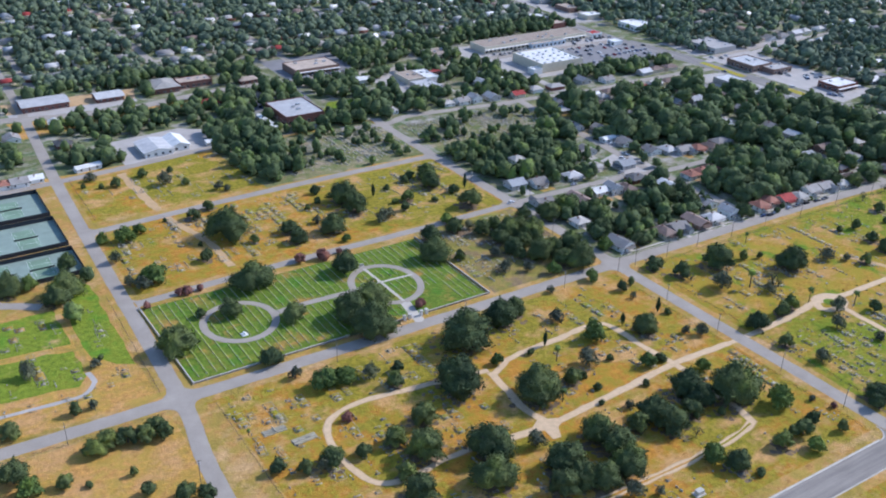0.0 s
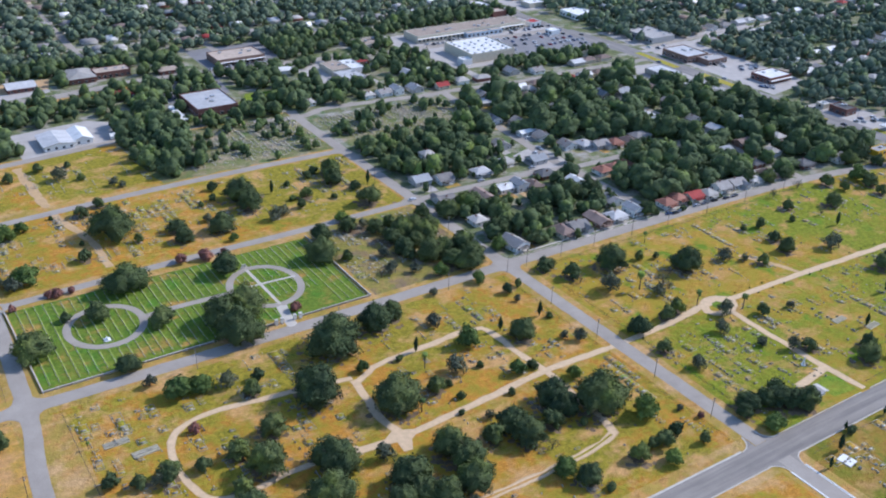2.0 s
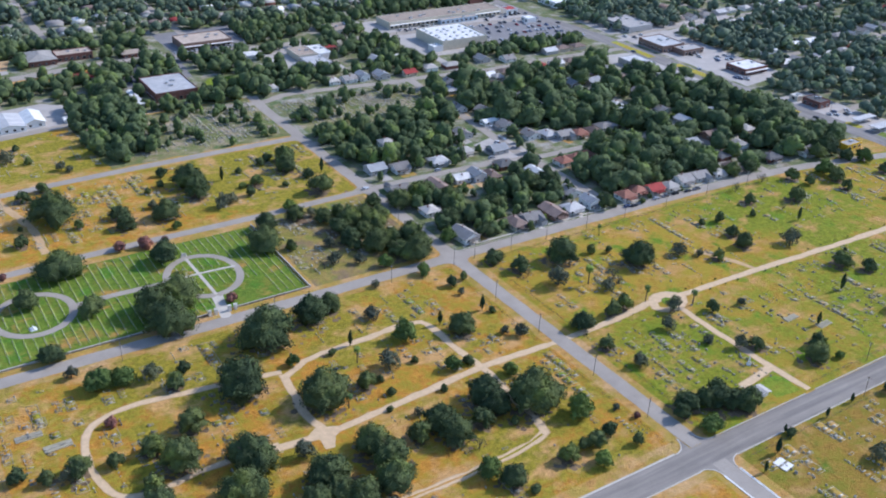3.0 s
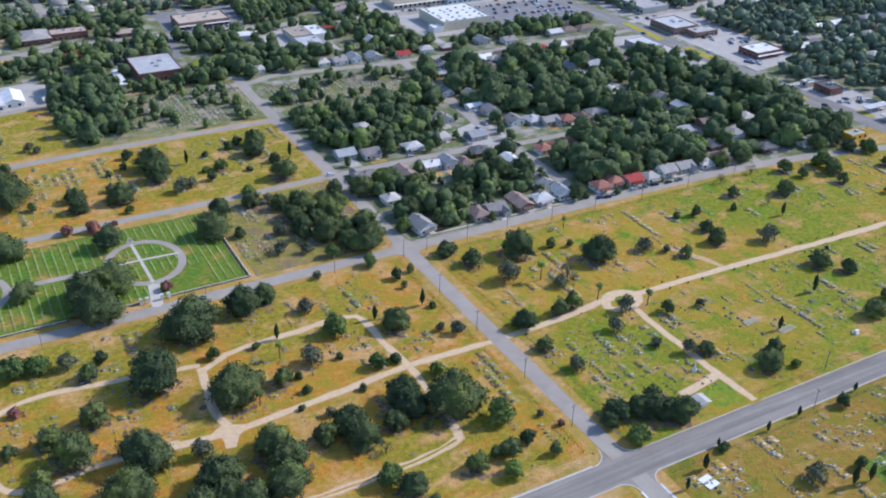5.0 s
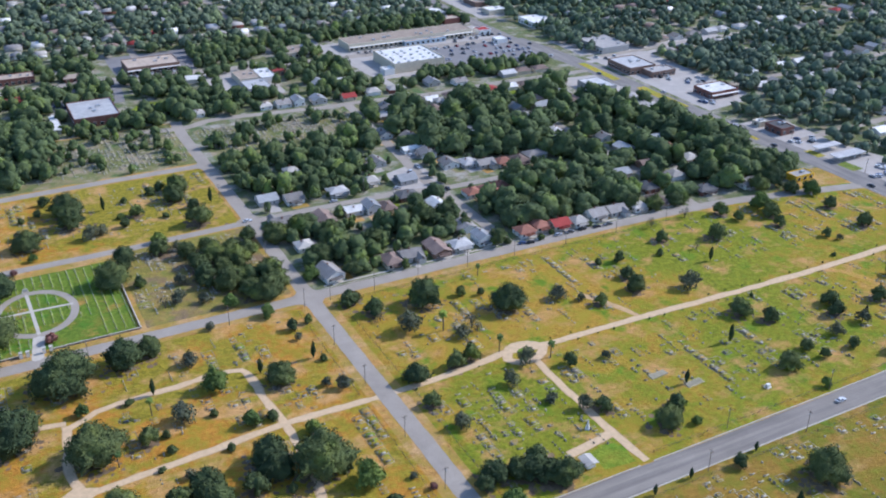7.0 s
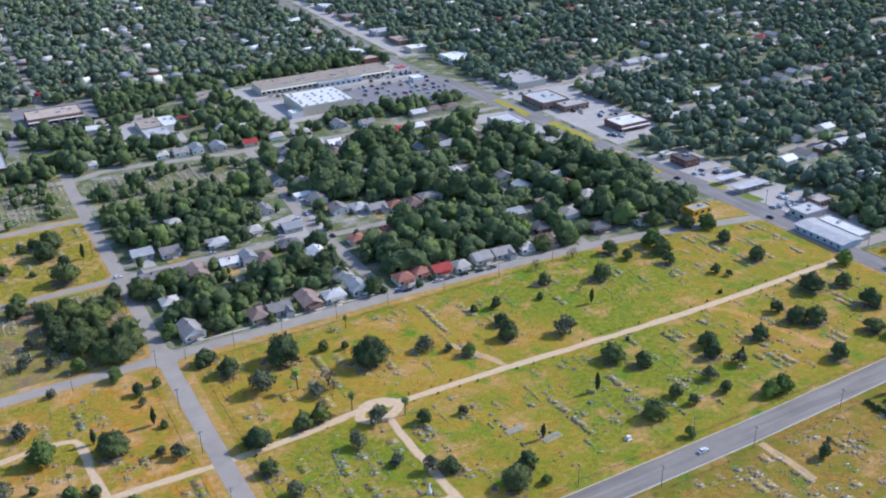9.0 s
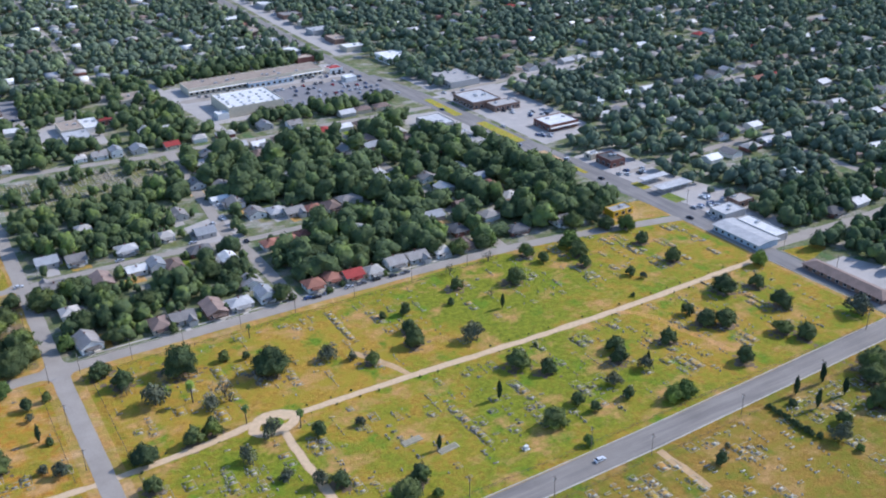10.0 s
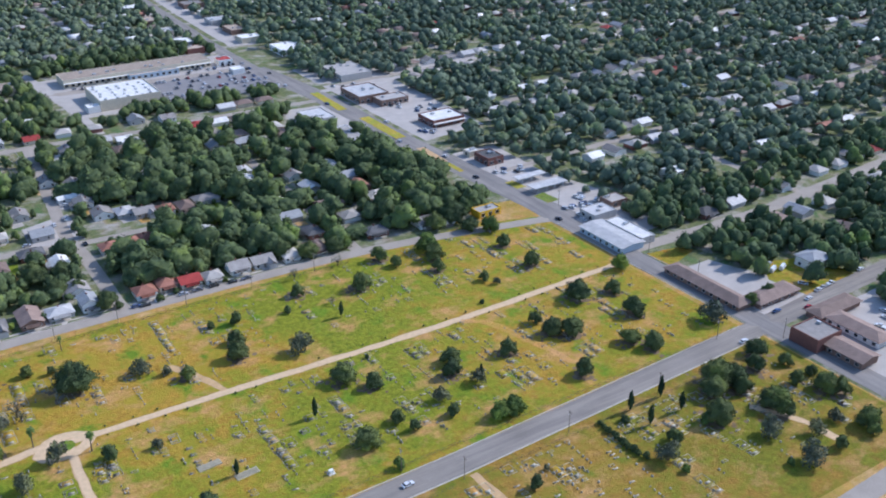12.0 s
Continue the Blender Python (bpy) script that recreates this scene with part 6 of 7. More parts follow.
def car_model(colour, label, kind):
    ob = thing("car" if kind != "van" else "van", label, "car" if kind != "van" else "van", "cars of the town")
    length, roof_z = (4.7, 1.45) if kind == "car" else (5.4, 1.8) if kind == "truck" else (6.0, 2.5)
    bm = bmesh.new()
    prof = {"car": [(-2.3, 0.3), (2.3, 0.3), (2.35, 0.65), (2.2, 0.8), (1.1, 0.92), (-1.7, 0.95), (-2.3, 0.9)], "truck": [(-2.7, 0.4), (2.65, 0.4), (2.7, 0.85), (2.55, 1.05), (1.4, 1.1), (-2.7, 1.05)],
            "van": [(-3, 0.35), (2.9, 0.35), (3.0, 0.9), (2.3, 1.25), (-3, 1.25)]}[kind]
    sides = [[bm.verts.new((x, s * 0.9, z)) for x, z in prof] for s in (-1, 1)]
    bm.faces.new(sides[0])
    bm.faces.new(sides[1][::-1])
    for k in range(len(prof)):
        j = (k + 1) % len(prof)
        bm.faces.new((sides[0][j], sides[0][k], sides[1][k], sides[1][j]))
    bmesh.ops.bevel(bm, geom=[e for e in bm.edges if e.calc_length() < 1.9], offset=0.08, segments=1)
    part("body", bm, colour, ob)
    low = prof[4][1] if kind != "van" else 1.25
    front, back, fr, br = {"car": (1.1, -1.9, 0.35, -1.35), "truck": (1.4, -0.5, 0.8, -0.4), "van": (2.3, -2.98, 1.6, -2.98)}[kind]
    bm = bmesh.new()
    q = [(front, 0.82, low - 0.05), (back, 0.82, low - 0.05), (br, 0.68, roof_z - 0.08), (fr, 0.68, roof_z - 0.08)]
    s2 = [[bm.verts.new((x, s * y, z)) for x, y, z in q] for s in (-1, 1)]
    bm.faces.new(s2[0][::-1])
    bm.faces.new(s2[1])
    for k in range(4):
        j = (k + 1) % 4
        bm.faces.new((s2[0][k], s2[0][j], s2[1][j], s2[1][k]))
    part("cabin_glass", bm, M["dark_glass"] if kind != "van" else colour, ob)
    bm = bmesh.new()
    box(bm, br - 0.02, -0.69, roof_z - 0.08, fr + 0.02, 0.69, roof_z)
    bmesh.ops.bevel(bm, geom=bm.edges[:], offset=0.03, segments=1)
    part("roof", bm, colour, ob)
    for x in (-length * 0.3, length * 0.31):
        for s in (-1, 1):
            bm = bmesh.new()
            tube(bm, (x, s * 0.72, 0.33), (x, s * 0.93, 0.33), 0.33, 0.33, 10)
            part("wheel", bm, M["rubber"], ob)
    return ob


CARS = [[car_model(paint("white_car_paint", (0.75, 0.75, 0.75)), "parked white saloon car", "car"), False], [car_model(paint("silver_car_paint", (0.45, 0.46, 0.48)), "parked silver saloon car", "car"), False],
        [car_model(paint("black_car_paint", (0.025, 0.025, 0.03)), "parked black saloon car", "car"), False], [car_model(paint("red_car_paint", (0.35, 0.03, 0.03)), "parked dark red saloon car", "car"), False],
        [car_model(paint("blue_car_paint", (0.06, 0.1, 0.22)), "parked blue saloon car", "car"), False], [car_model(paint("white_truck_paint", (0.72, 0.72, 0.7)), "parked white pickup truck", "truck"), False],
        [car_model(paint("grey_truck_paint", (0.16, 0.16, 0.17)), "parked dark grey pickup truck", "truck"), False], [car_model(paint("white_van_paint", (0.78, 0.78, 0.77)), "parked long white van", "van"), False]]
car_rng = random.Random(21)


def park(k, x, y, turn, z=0.1):
    entry = CARS[k]
    m = pose(x, y, z, 0, 0, turn)
    if entry[1]:
        copy_thing(entry[0], m)
    else:
        entry[0].matrix_basis, entry[1] = m, True


for k, x, y, turn in ((0, 128, -196.8, 2), (2, 92, -25.5, -1), (2, 125, -25, -1), (0, 99, -24.2, 0), (1, 110, -24.6, 0), (6, 117, -24.8, 0), (2, 134, -26, 0), (6, 141, -26.3, 0), (4, 88, -24.2, 0), (0, 297, -197, 5), (2, 318, -152, -92), (4, 330, -187.5, 4),
                      (0, 352, -188, 4), (0, 363, -185, 4), (1, 367, -184.6, 4), (5, 373, -184.2, 4), (3, 345, -193, 4), (0, 398, -183, 4), (7, 361, -160, 20), (7, 367, -161, 20), (0, 362, -177, -50), (0, 365, -154, 10), (2, 312, -55, 92), (2, 309, 20, 92),
                      (0, 313, 60, 92), (1, 303, 100, 92), (0, 316, 140, 91), (4, 300, 200, 91), (0, 294, 260, 95), (2, 298, 300, 95), (1, 291, 340, 92), (0, 78, 88, 90), (5, 85, 92, 92), (1, 60, 69, 2), (2, 86, 55, 90), (0, 90, 112, 5),
                      (0, 347, -46, 30), (5, 335, -48, 60), (0, -31, 66, 5), (1, 20, 68.5, 2)):
    park(k, x, y, turn)
for row in range(6):
    y = 266 + row * 11.2
    for c in range(31):
        if car_rng.random() < 0.29:
            park(car_rng.choice((0, 0, 1, 1, 2, 2, 3, 4, 5, 6)), 206 + c * 2.8 + car_rng.uniform(-0.2, 0.2), y + (c % 2) * 0.2, 90 + car_rng.choice((0, 180)))
for q, n in (((322, -64, 345, -30), 16), ((325, 100, 336, 112), 6), ((336, 140, 366, 172), 9), ((-44, 355, 14, 361), 14), ((150, 337, 190, 344), 8), ((240, 334, 286, 344), 10), ((322, 220, 356, 240), 6), ((-98, 302, -90, 345), 5), ((322, 8, 345, 28), 6), ((264, 142, 290, 156), 5), ((355, -226, 378, -210), 5)):
    for k in range(n):
        park(car_rng.choice((0, 0, 1, 2, 4, 5, 6)), q[0] + (q[2] - q[0]) * (k + 0.5) / n, car_rng.uniform(q[1], q[3]), 90 + car_rng.uniform(-6, 6))
for k, (x, y) in enumerate(((330, -62), (334, -54), (338, -46), (342, -40))):
    park((5, 0, 6, 0)[k], x, y, 30)


# ---- trees ----
def ico(level):
    bm = bmesh.new()
    bmesh.ops.create_icosphere(bm, subdivisions=level, radius=1.0)
    v = np.array([p.co[:] for p in bm.verts])
    f = np.array([[p.index for p in q.verts] for q in bm.faces])
    bm.free()
    return v, f


ICO0, ICO1, ICO2, ICO3 = ico(1), ico(2), ico(3), ico(4)


def crown(rng, lumps, leaf, count, core=0.9, solid=None, droop=0.35, rough=(0.26, 0.22)):
    """A crown: one uneven shell round several lumps (x, y, z, radius), covered with leaf sprays. Returns places, triangles, quads."""
    solid = solid or ICO3
    lumps = np.asarray(lumps, float)
    mid = lumps[:, :3].mean(0) * (1, 1, 0.9)
    way, faces = solid
    reach = np.full(len(way), 0.25 * lumps[:, 3].max())
    for x, y, z, r in lumps:
        c = np.array((x, y, z)) - mid
        b = way @ c
        disc = b * b - c @ c + r * r
        reach = np.maximum(reach, np.where(disc > 0, b + np.sqrt(np.maximum(disc, 0)), 0))
    jag = rng.uniform(0, 90)
    reach = reach * np.array([1 + rough[0] * noise.noise(Vector(d) * 2.1 + Vector((jag, 0, 0))) + rough[1] * noise.noise(Vector(d) * 5.2 + Vector((0, jag, 0))) for d in way])
    shell = way * reach[:, None]
    a = shell[faces].mean(1)
    area = np.linalg.norm(np.cross(shell[faces[:, 1]] - shell[faces[:, 0]], shell[faces[:, 2]] - shell[faces[:, 0]]), axis=1) * np.where(way[faces].mean(1)[:, 2] > -droop, 1.0, 0.15)
    pick = rng.choice(len(faces), count, p=area / area.sum())
    flat = np.cross(shell[faces[:, 1]] - shell[faces[:, 0]], shell[faces[:, 2]] - shell[faces[:, 0]])
    flat /= np.linalg.norm(flat, axis=1)[:, None] + 1e-9
    w = rng.dirichlet((1, 1, 1), count)
    at = (shell[faces[pick]] * w[:, :, None]).sum(1) * rng.uniform(0.84, 1.12, (count, 1)) + mid
    tilt = flat[pick] + rng.normal(size=(count, 3)) * 0.34
    tilt /= np.linalg.norm(tilt, axis=1)[:, None]
    side = np.cross(tilt, rng.normal(size=(count, 3)))
    side /= np.linalg.norm(side, axis=1)[:, None]
    other = np.cross(tilt, side)
    a, b = rng.uniform(0.6, 1.25, (count, 1)) * leaf / 2, rng.uniform(0.45, 1.0, (count, 1)) * leaf / 2
    quads = np.stack([at - side * a - other * b, at + side * a * 0.7 - other * b, at + side * a + other * b * 0.8, at - side * a * 0.5 + other * b], 1).reshape(-1, 3)
    if not core:
        return quads, None, np.arange(4 * count).reshape(-1, 4)
    body = shell * core * rng.uniform(0.86, 1.1, (len(way), 1)) + mid
    body[:, 2] = np.maximum(body[:, 2], 0.1)
    return np.concatenate([body, quads]), faces, np.arange(4 * count).reshape(-1, 4) + len(body)


def dome(rng, width, height, low, count, size):
    """Lumps that fill a broad dome."""
    out = []
    for k in range(count):
        a, d = k * 2.4 + rng.uniform(-0.5, 0.5), math.sqrt((k + 0.4) / count) * rng.uniform(0.85, 1.05)
        r = width * size * rng.uniform(0.75, 1.2)
        reach = max(0.0, width / 2 - r * 0.85) * d
        z = height * (0.7 - 0.46 * d * d + rng.uniform(-0.12, 0.08))
        lean = 1.0 + rng.uniform(-0.22, 0.22)
        z *= rng.uniform(0.85, 1.15)
        reach *= lean
        out.append((reach * math.cos(a), reach * math.sin(a), max(low * 0.25 + r * 0.6, z), r))
    return out


def trunk_mesh(rng, width, height, low, limbs, thick):
    bm = bmesh.new()
    fork = Vector((rng.uniform(-0.03, 0.03) * height, rng.uniform(-0.03, 0.03) * height, low))
    tube(bm, (0, 0, -0.2), fork, thick, thick * 0.75, 8)
    for k in range(limbs):
        a = k * 6.28 / limbs + rng.uniform(-0.4, 0.4)
        tip = Vector((math.cos(a) * width * rng.uniform(0.2, 0.36), math.sin(a) * width * rng.uniform(0.2, 0.36), height * rng.uniform(0.6, 0.85)))
        knee = fork.lerp(tip, 0.5) + Vector((0, 0, height * 0.04))
        tube(bm, fork - Vector((0, 0, thick)), knee, thick * 0.5, thick * 0.33, 6)
        tube(bm, knee, tip, thick * 0.33, thick * 0.1, 5)
    return bm


KINDS = {}  # kind -> list of (nominal width or height, tree)


def model(kind, size, name, label, category, crown_parts, leaf_material, trunk, crown_name="crown", crown_label=""):
    ob = thing(name, label, category, kind[1])
    part("trunk", trunk, M["bark"], ob)
    mesh_part(crown_name, array_mesh(crown_name, *crown_parts), leaf_material, ob, crown_label)
    KINDS.setdefault(kind[0], []).append((size, ob))
    return ob


def broad_tree(kind, seed, width, height, low, lumps, size, leaf, count, leaf_material, name, label, group, core=0.92, limbs=4, solid=None):
    rng = np.random.default_rng(seed)
    spots = np.array(dome(rng, width, height, low, lumps, size))
    spots[:, 0] *= rng.uniform(0.86, 1.2)
    spots[:, 1] *= rng.uniform(0.8, 1.05)
    parts = crown(rng, spots, leaf, count, core, solid)
    model((kind, group), width, name, label, "tree", parts, leaf_material, trunk_mesh(rng, width, height, max(0.5, low), limbs, 0.035 * width + 0.05))


for s in range(4):
    broad_tree("oak", 10 + s, 20, 14.0, 3.0, 44 + 3 * s, 0.145, 0.7, 2900, M["leaf"], "oak_tree", "broad spreading live oak with dense dark green crown", "oaks of the burial grounds", solid=ICO2)
for s in range(5):
    broad_tree("oak", 20 + s, 12, 9.6, 2.0, 24 + 2 * s, 0.17, 0.6, 1700, M["leaf"], "oak_tree", "rounded dark green oak standing in dry grass", "oaks of the burial grounds", solid=ICO2)
for s in range(4):
    broad_tree("oak", 30 + s, 7.5, 6.8, 1.4, 14 + s, 0.185, 0.6, 750, M["leaf"], "oak_tree", "small dark green oak with a dense crown", "oaks of the burial grounds", limbs=3, solid=ICO2)
for s in range(3):
    broad_tree("oak", 40 + s, 4.5, 4.6, 0.8, 6 + s, 0.27, 0.5, 450, M["leaf"], "oak_tree", "young dark green oak among the graves", "oaks of the burial grounds", limbs=3, solid=ICO2)
for s in range(3):
    broad_tree("light", 50 + s, 11, 8.5, 2.0, 14 + s, 0.19, 0.8, 900, M["leaf_light"], "elm_tree", "light green tree with an open leafy crown", "light green trees", 0.85, solid=ICO2)
    broad_tree("light", 55 + s, 6, 5.5, 1.2, 8 + s, 0.24, 0.6, 600, M["leaf_light"], "elm_tree", "small bright green tree with soft foliage", "light green trees", 0.85, solid=ICO2)
    broad_tree("thin", 60 + s, 8, 7.0, 1.6, 12 + s, 0.19, 0.62, 700, M["leaf_dry"], "mesquite_tree", "thin grey-green tree with sparse foliage", "thin grey-green trees", 0.6, 5, ICO2)
    broad_tree("thin", 65 + s, 4.5, 4.2, 1.0, 7 + s, 0.25, 0.5, 330, M["leaf_dry"], "mesquite_tree", "small thin grey-green tree over dry grass", "thin grey-green trees", 0.6, 4, ICO2)
    broad_tree("bare", 70 + s, 6, 6.0, 1.5, 9, 0.2, 0.4, 170, M["leaf_dry"], "dry_tree", "half-bare dry tree with grey branches", "dry trees", 0.0, 8)
    broad_tree("red", 75 + s, 5, 3.8, 0.9, 9 + s, 0.24, 0.5, 520, M["leaf_red"], "crape_myrtle", "crape myrtle with dull red flowering crown", "crape myrtles", 0.9, solid=ICO2)
    broad_tree("bush", 80 + s, 3.4, 2.8, 0.15, 6 + s, 0.28, 0.4, 380, M["leaf"], "bush", "rounded dark green bush beside graves", "bushes of the burial grounds", 0.92, 3, ICO2)


def cypress_model(seed):
    rng = np.random.default_rng(seed)
    lumps = []
    for k in range(15):
        z = 0.5 + k * 0.52
        r = 0.95 * math.sin(math.pi * min(1, (z + 1.2) / 10.2)) ** 0.8
        lumps.append((rng.uniform(-0.12, 0.12), rng.uniform(-0.12, 0.12), z, max(0.22, r)))
    parts = crown(rng, lumps, 0.4, 700, 0.9, ICO2)
    model(("cypress", "cypresses"), 8.3, "cypress_tree", "slender dark green cypress tree among graves", "tree", parts, M["cypress"], trunk_mesh(rng, 0.5, 3, 0.7, 2, 0.16))


def palm_model(seed):
    rng = np.random.default_rng(seed)
    ob = thing("palm_tree", "tall thin palm with a small crown of fronds", "tree", "palms")
    bm = bmesh.new()
    lean = rng.uniform(-0.25, 0.25, 2)
    tube(bm, (0, 0, -0.2), (lean[0] * 0.4, lean[1] * 0.4, 4), 0.24, 0.2, 8)
    tube(bm, (lean[0] * 0.4, lean[1] * 0.4, 4), (lean[0], lean[1], 7.2), 0.2, 0.17, 8)
    part("trunk", bm, M["bark"], ob)
    bm = bmesh.new()
    for k in range(48):
        a, up = rng.uniform(0, 6.28), rng.uniform(-1.1, 1.1)
        d, s = Vector((math.cos(a), math.sin(a), 0)), Vector((-math.sin(a), math.cos(a), 0))
        rows = []
        for q in range(5):
            f = q / 4
            c = Vector((lean[0], lean[1], 7.2)) + d * (1.5 * f) + Vector((0, 0, up * 1.1 * f - 1.1 * f * f))
            w = 0.36 * math.sin(math.pi * min(1, 0.12 + f * 0.85))
            rows.append([bm.verts.new(c - s * w), bm.verts.new(c + Vector((0, 0, 0.08))), bm.verts.new(c + s * w)])
        for p, q in zip(rows, rows[1:]):
            bm.faces.new((p[0], p[1], q[1], q[0]))
            bm.faces.new((p[1], p[2], q[2], q[1]))
    part("fronds", bm, M["leaf_light"], ob)
    KINDS.setdefault("palm", []).append((8.0, ob))


cypress_model(90), cypress_model(91)
palm_model(95), palm_model(96)

place_rng = random.Random(5)
USED = set()


def plant(kind, places):
    """Trees of a kind at (x, y, crown width); cypresses and palms give their height instead."""
    for x, y, w in places:
        pool = sorted(KINDS[kind], key=lambda p: abs(math.log(p[0] / w)))
        near = [p for p in pool if abs(math.log(p[0] / w)) < abs(math.log(pool[0][0] / w)) + 0.12]
        size, ob = place_rng.choice(near)
        k = w / size
        tall = k ** (0.85 if kind not in ("cypress", "palm") else 1.0)
        if ob.name in USED:
            tree = copy_thing(ob, pose(x, y, 0, 0, 0, place_rng.uniform(0, 360)))
        else:
            USED.add(ob.name)
            tree = ob
            tree.matrix_basis = pose(x, y, 0, 0, 0, place_rng.uniform(0, 360))
        wide = k if kind != "cypress" else k ** 0.7
        tree.scale = (wide * place_rng.uniform(0.93, 1.07), wide * place_rng.uniform(0.93, 1.07), tall * place_rng.uniform(0.92, 1.08))


OAKS_OLD = [(-106.5, -39.6, 11.0), (-117.5, -43.2, 16.0), (-38.2, -46.4, 4.5), (-46.2, -48.6, 6.0), (-141.0, -49.5, 25.2), (-178.7, -52.6, 6.1), (-185.1, -61.2, 8.4), (-163.2, -77.1, 22.5), (-64.0, -84.1, 13.4), (-249.5, -86.7, 6.9), (-188.2, -88.9, 11.8), (-240.9, -91.6, 6.4), (-230.2, -93.2, 10.8), (-217.9, -94.5, 7.0), (-204.4, -94.6, 9.9), (-119.3, -98.2, 8.5), (-138.5, -98.8, 22.3), (-197.8, -106.4, 16.2), (-210.4, -113.1, 8.5), (-176.6, -118.6, 18.5), (-212.0, -125.6, 13.4), (-83.6, -129.7, 16.2), (-185.5, -133.0, 16.8), (-136.1, -133.2, 15.7), (-107.4, -134.5, 14.1), (-83.3, -135.8, 14.6), (-117.6, -136.0, 9.3), (-157.4, -140.3, 16.2), (-92.5, -140.5, 9.6), (-67.9, -140.9, 23.5)]
OAKS_OLD_2 = [(-133.7, -142.0, 14.5), (-106.8, -143.4, 13.9), (-166.1, -149.5, 12.6), (-157.0, -149.7, 12.8), (-138.4, -153.2, 15.2), (-151.0, -155.1, 12.8), (-53.3, -169.2, 6.2), (-67.9, -171.4, 4.8), (-63.0, -172.6, 8.5), (-101.3, -173.3, 10.2), (-77.0, -173.6, 8.5), (-48.4, -179.6, 4.5)]
OAKS_NORTH = [(-208.0, 213.8, 7.4), (-226.4, 206.7, 7.3)]
OAKS_UPPER = [(-189.5, 146.8, 7.4), (-201.7, 138.9, 8.0), (-126.2, 137.0, 6.9), (-63.9, 130.0, 6.5), (-70.2, 126.2, 6.4), (-54.8, 124.3, 14.3), (-116.7, 116.7, 20.2), (-277.1, 112.9, 10.8), (-59.9, 111.5, 14.0), (-193.0, 107.9, 24.7), (-117.3, 101.5, 14.5), (-307.9, 101.2, 15.0), (-82.8, 100.3, 8.8), (-52.2, 96.8, 6.9), (-162.4, 95.0, 10.1), (-183.1, 93.5, 5.6), (-91.0, 89.1, 6.0), (-213.0, 87.1, 7.9), (-283.8, 86.1, 16.2), (-140.4, 84.6, 14.6), (-162.7, 82.5, 10.6), (-289.5, 79.3, 13.1), (-54.7, 75.0, 15.4)]
OAKS_LAWN = [(-81.9, 50.5, 10.8), (-203.8, 47.9, 21.3), (-100.2, 46.9, 12.4), (-36.9, 45.6, 9.0), (-9.4, 41.1, 14.9), (-156.5, 38.7, 15.1), (-24.2, 37.8, 16.5), (-235.6, 33.2, 6.0), (-59.7, 30.1, 15.7), (-222.6, 28.3, 12.3), (-109.4, 27.8, 17.3), (1.3, 27.6, 14.6), (-68.4, 26.1, 12.4), (55.0, 24.9, 14.1), (66.6, 21.8, 12.3), (-51.0, 21.0, 15.7), (-67.8, 13.9, 12.2), (122.4, 12.0, 13.5), (-254.7, 10.7, 18.6), (-198.8, 9.8, 11.8), (107.3, 9.6, 14.5), (18.6, 9.4, 11.4), (60.8, 6.7, 10.8), (69.3, 5.2, 8.5), (-12.0, 5.1, 14.5), (5.8, 4.6, 14.1), (98.2, 3.7, 9.8), (154.0, 1.0, 11.8), (-59.0, 0.7, 16.6), (-163.4, 0.2, 18.9)]
OAKS_LAWN_2 = [(-40.9, -0.9, 15.4), (138.0, -1.2, 12.8), (126.0, -2.4, 14.4), (111.0, -3.5, 8.5), (-174.9, -4.3, 21.2), (266.3, -6.1, 19.1), (-52.3, -10.3, 12.0), (-2.9, -14.2, 10.8), (165.8, -14.2, 11.5), (-47.0, -17.5, 16.4), (77.0, -17.8, 12.0), (-223.0, -19.7, 11.0), (22.4, -20.1, 4.9), (-173.6, -21.0, 22.7), (176.5, -21.2, 11.5), (190.6, -21.5, 10.5), (261.7, -24.4, 17.2)]
OAKS_WEST = [(-303.8, -13.2, 5.3), (-328.6, -15.0, 8.7), (-279.8, -39.3, 8.4), (-298.2, -39.9, 9.7), (-291.1, -41.1, 9.2), (-304.0, -42.0, 9.1), (-332.6, -43.3, 12.4), (-285.4, -43.4, 9.2), (-278.2, -44.8, 7.8), (-317.2, -54.6, 6.7), (-294.6, -61.1, 3.5), (-293.2, -73.7, 5.6), (-282.5, -82.8, 8.5), (-276.7, -86.6, 7.6)]
OAKS_EAST = [(248.5, -27.9, 12.1), (-15.1, -39.3, 9.8), (262.6, -39.4, 10.3), (205.0, -43.7, 9.2), (-8.9, -52.5, 9.6), (208.8, -54.1, 6.7), (154.8, -54.3, 8.0), (15.1, -54.6, 16.4), (33.8, -56.2, 5.6), (228.6, -58.0, 10.5), (42.7, -59.7, 4.1), (120.8, -62.9, 6.0), (266.7, -64.8, 8.4), (182.7, -65.0, 10.5), (223.7, -69.4, 7.3), (47.7, -76.5, 17.8), (114.2, -78.0, 7.4), (265.8, -89.5, 9.4), (110.6, -89.9, 9.8), (236.5, -89.9, 6.0), (88.0, -92.8, 7.0), (12.6, -104.3, 8.7), (4.0, -106.7, 8.2), (-14.9, -108.2, 10.3), (-16.9, -125.8, 7.8), (47.5, -127.0, 6.8), (262.7, -128.4, 11.9), (139.5, -128.6, 11.5), (280.4, -132.5, 8.5), (231.6, -134.9, 6.8)]
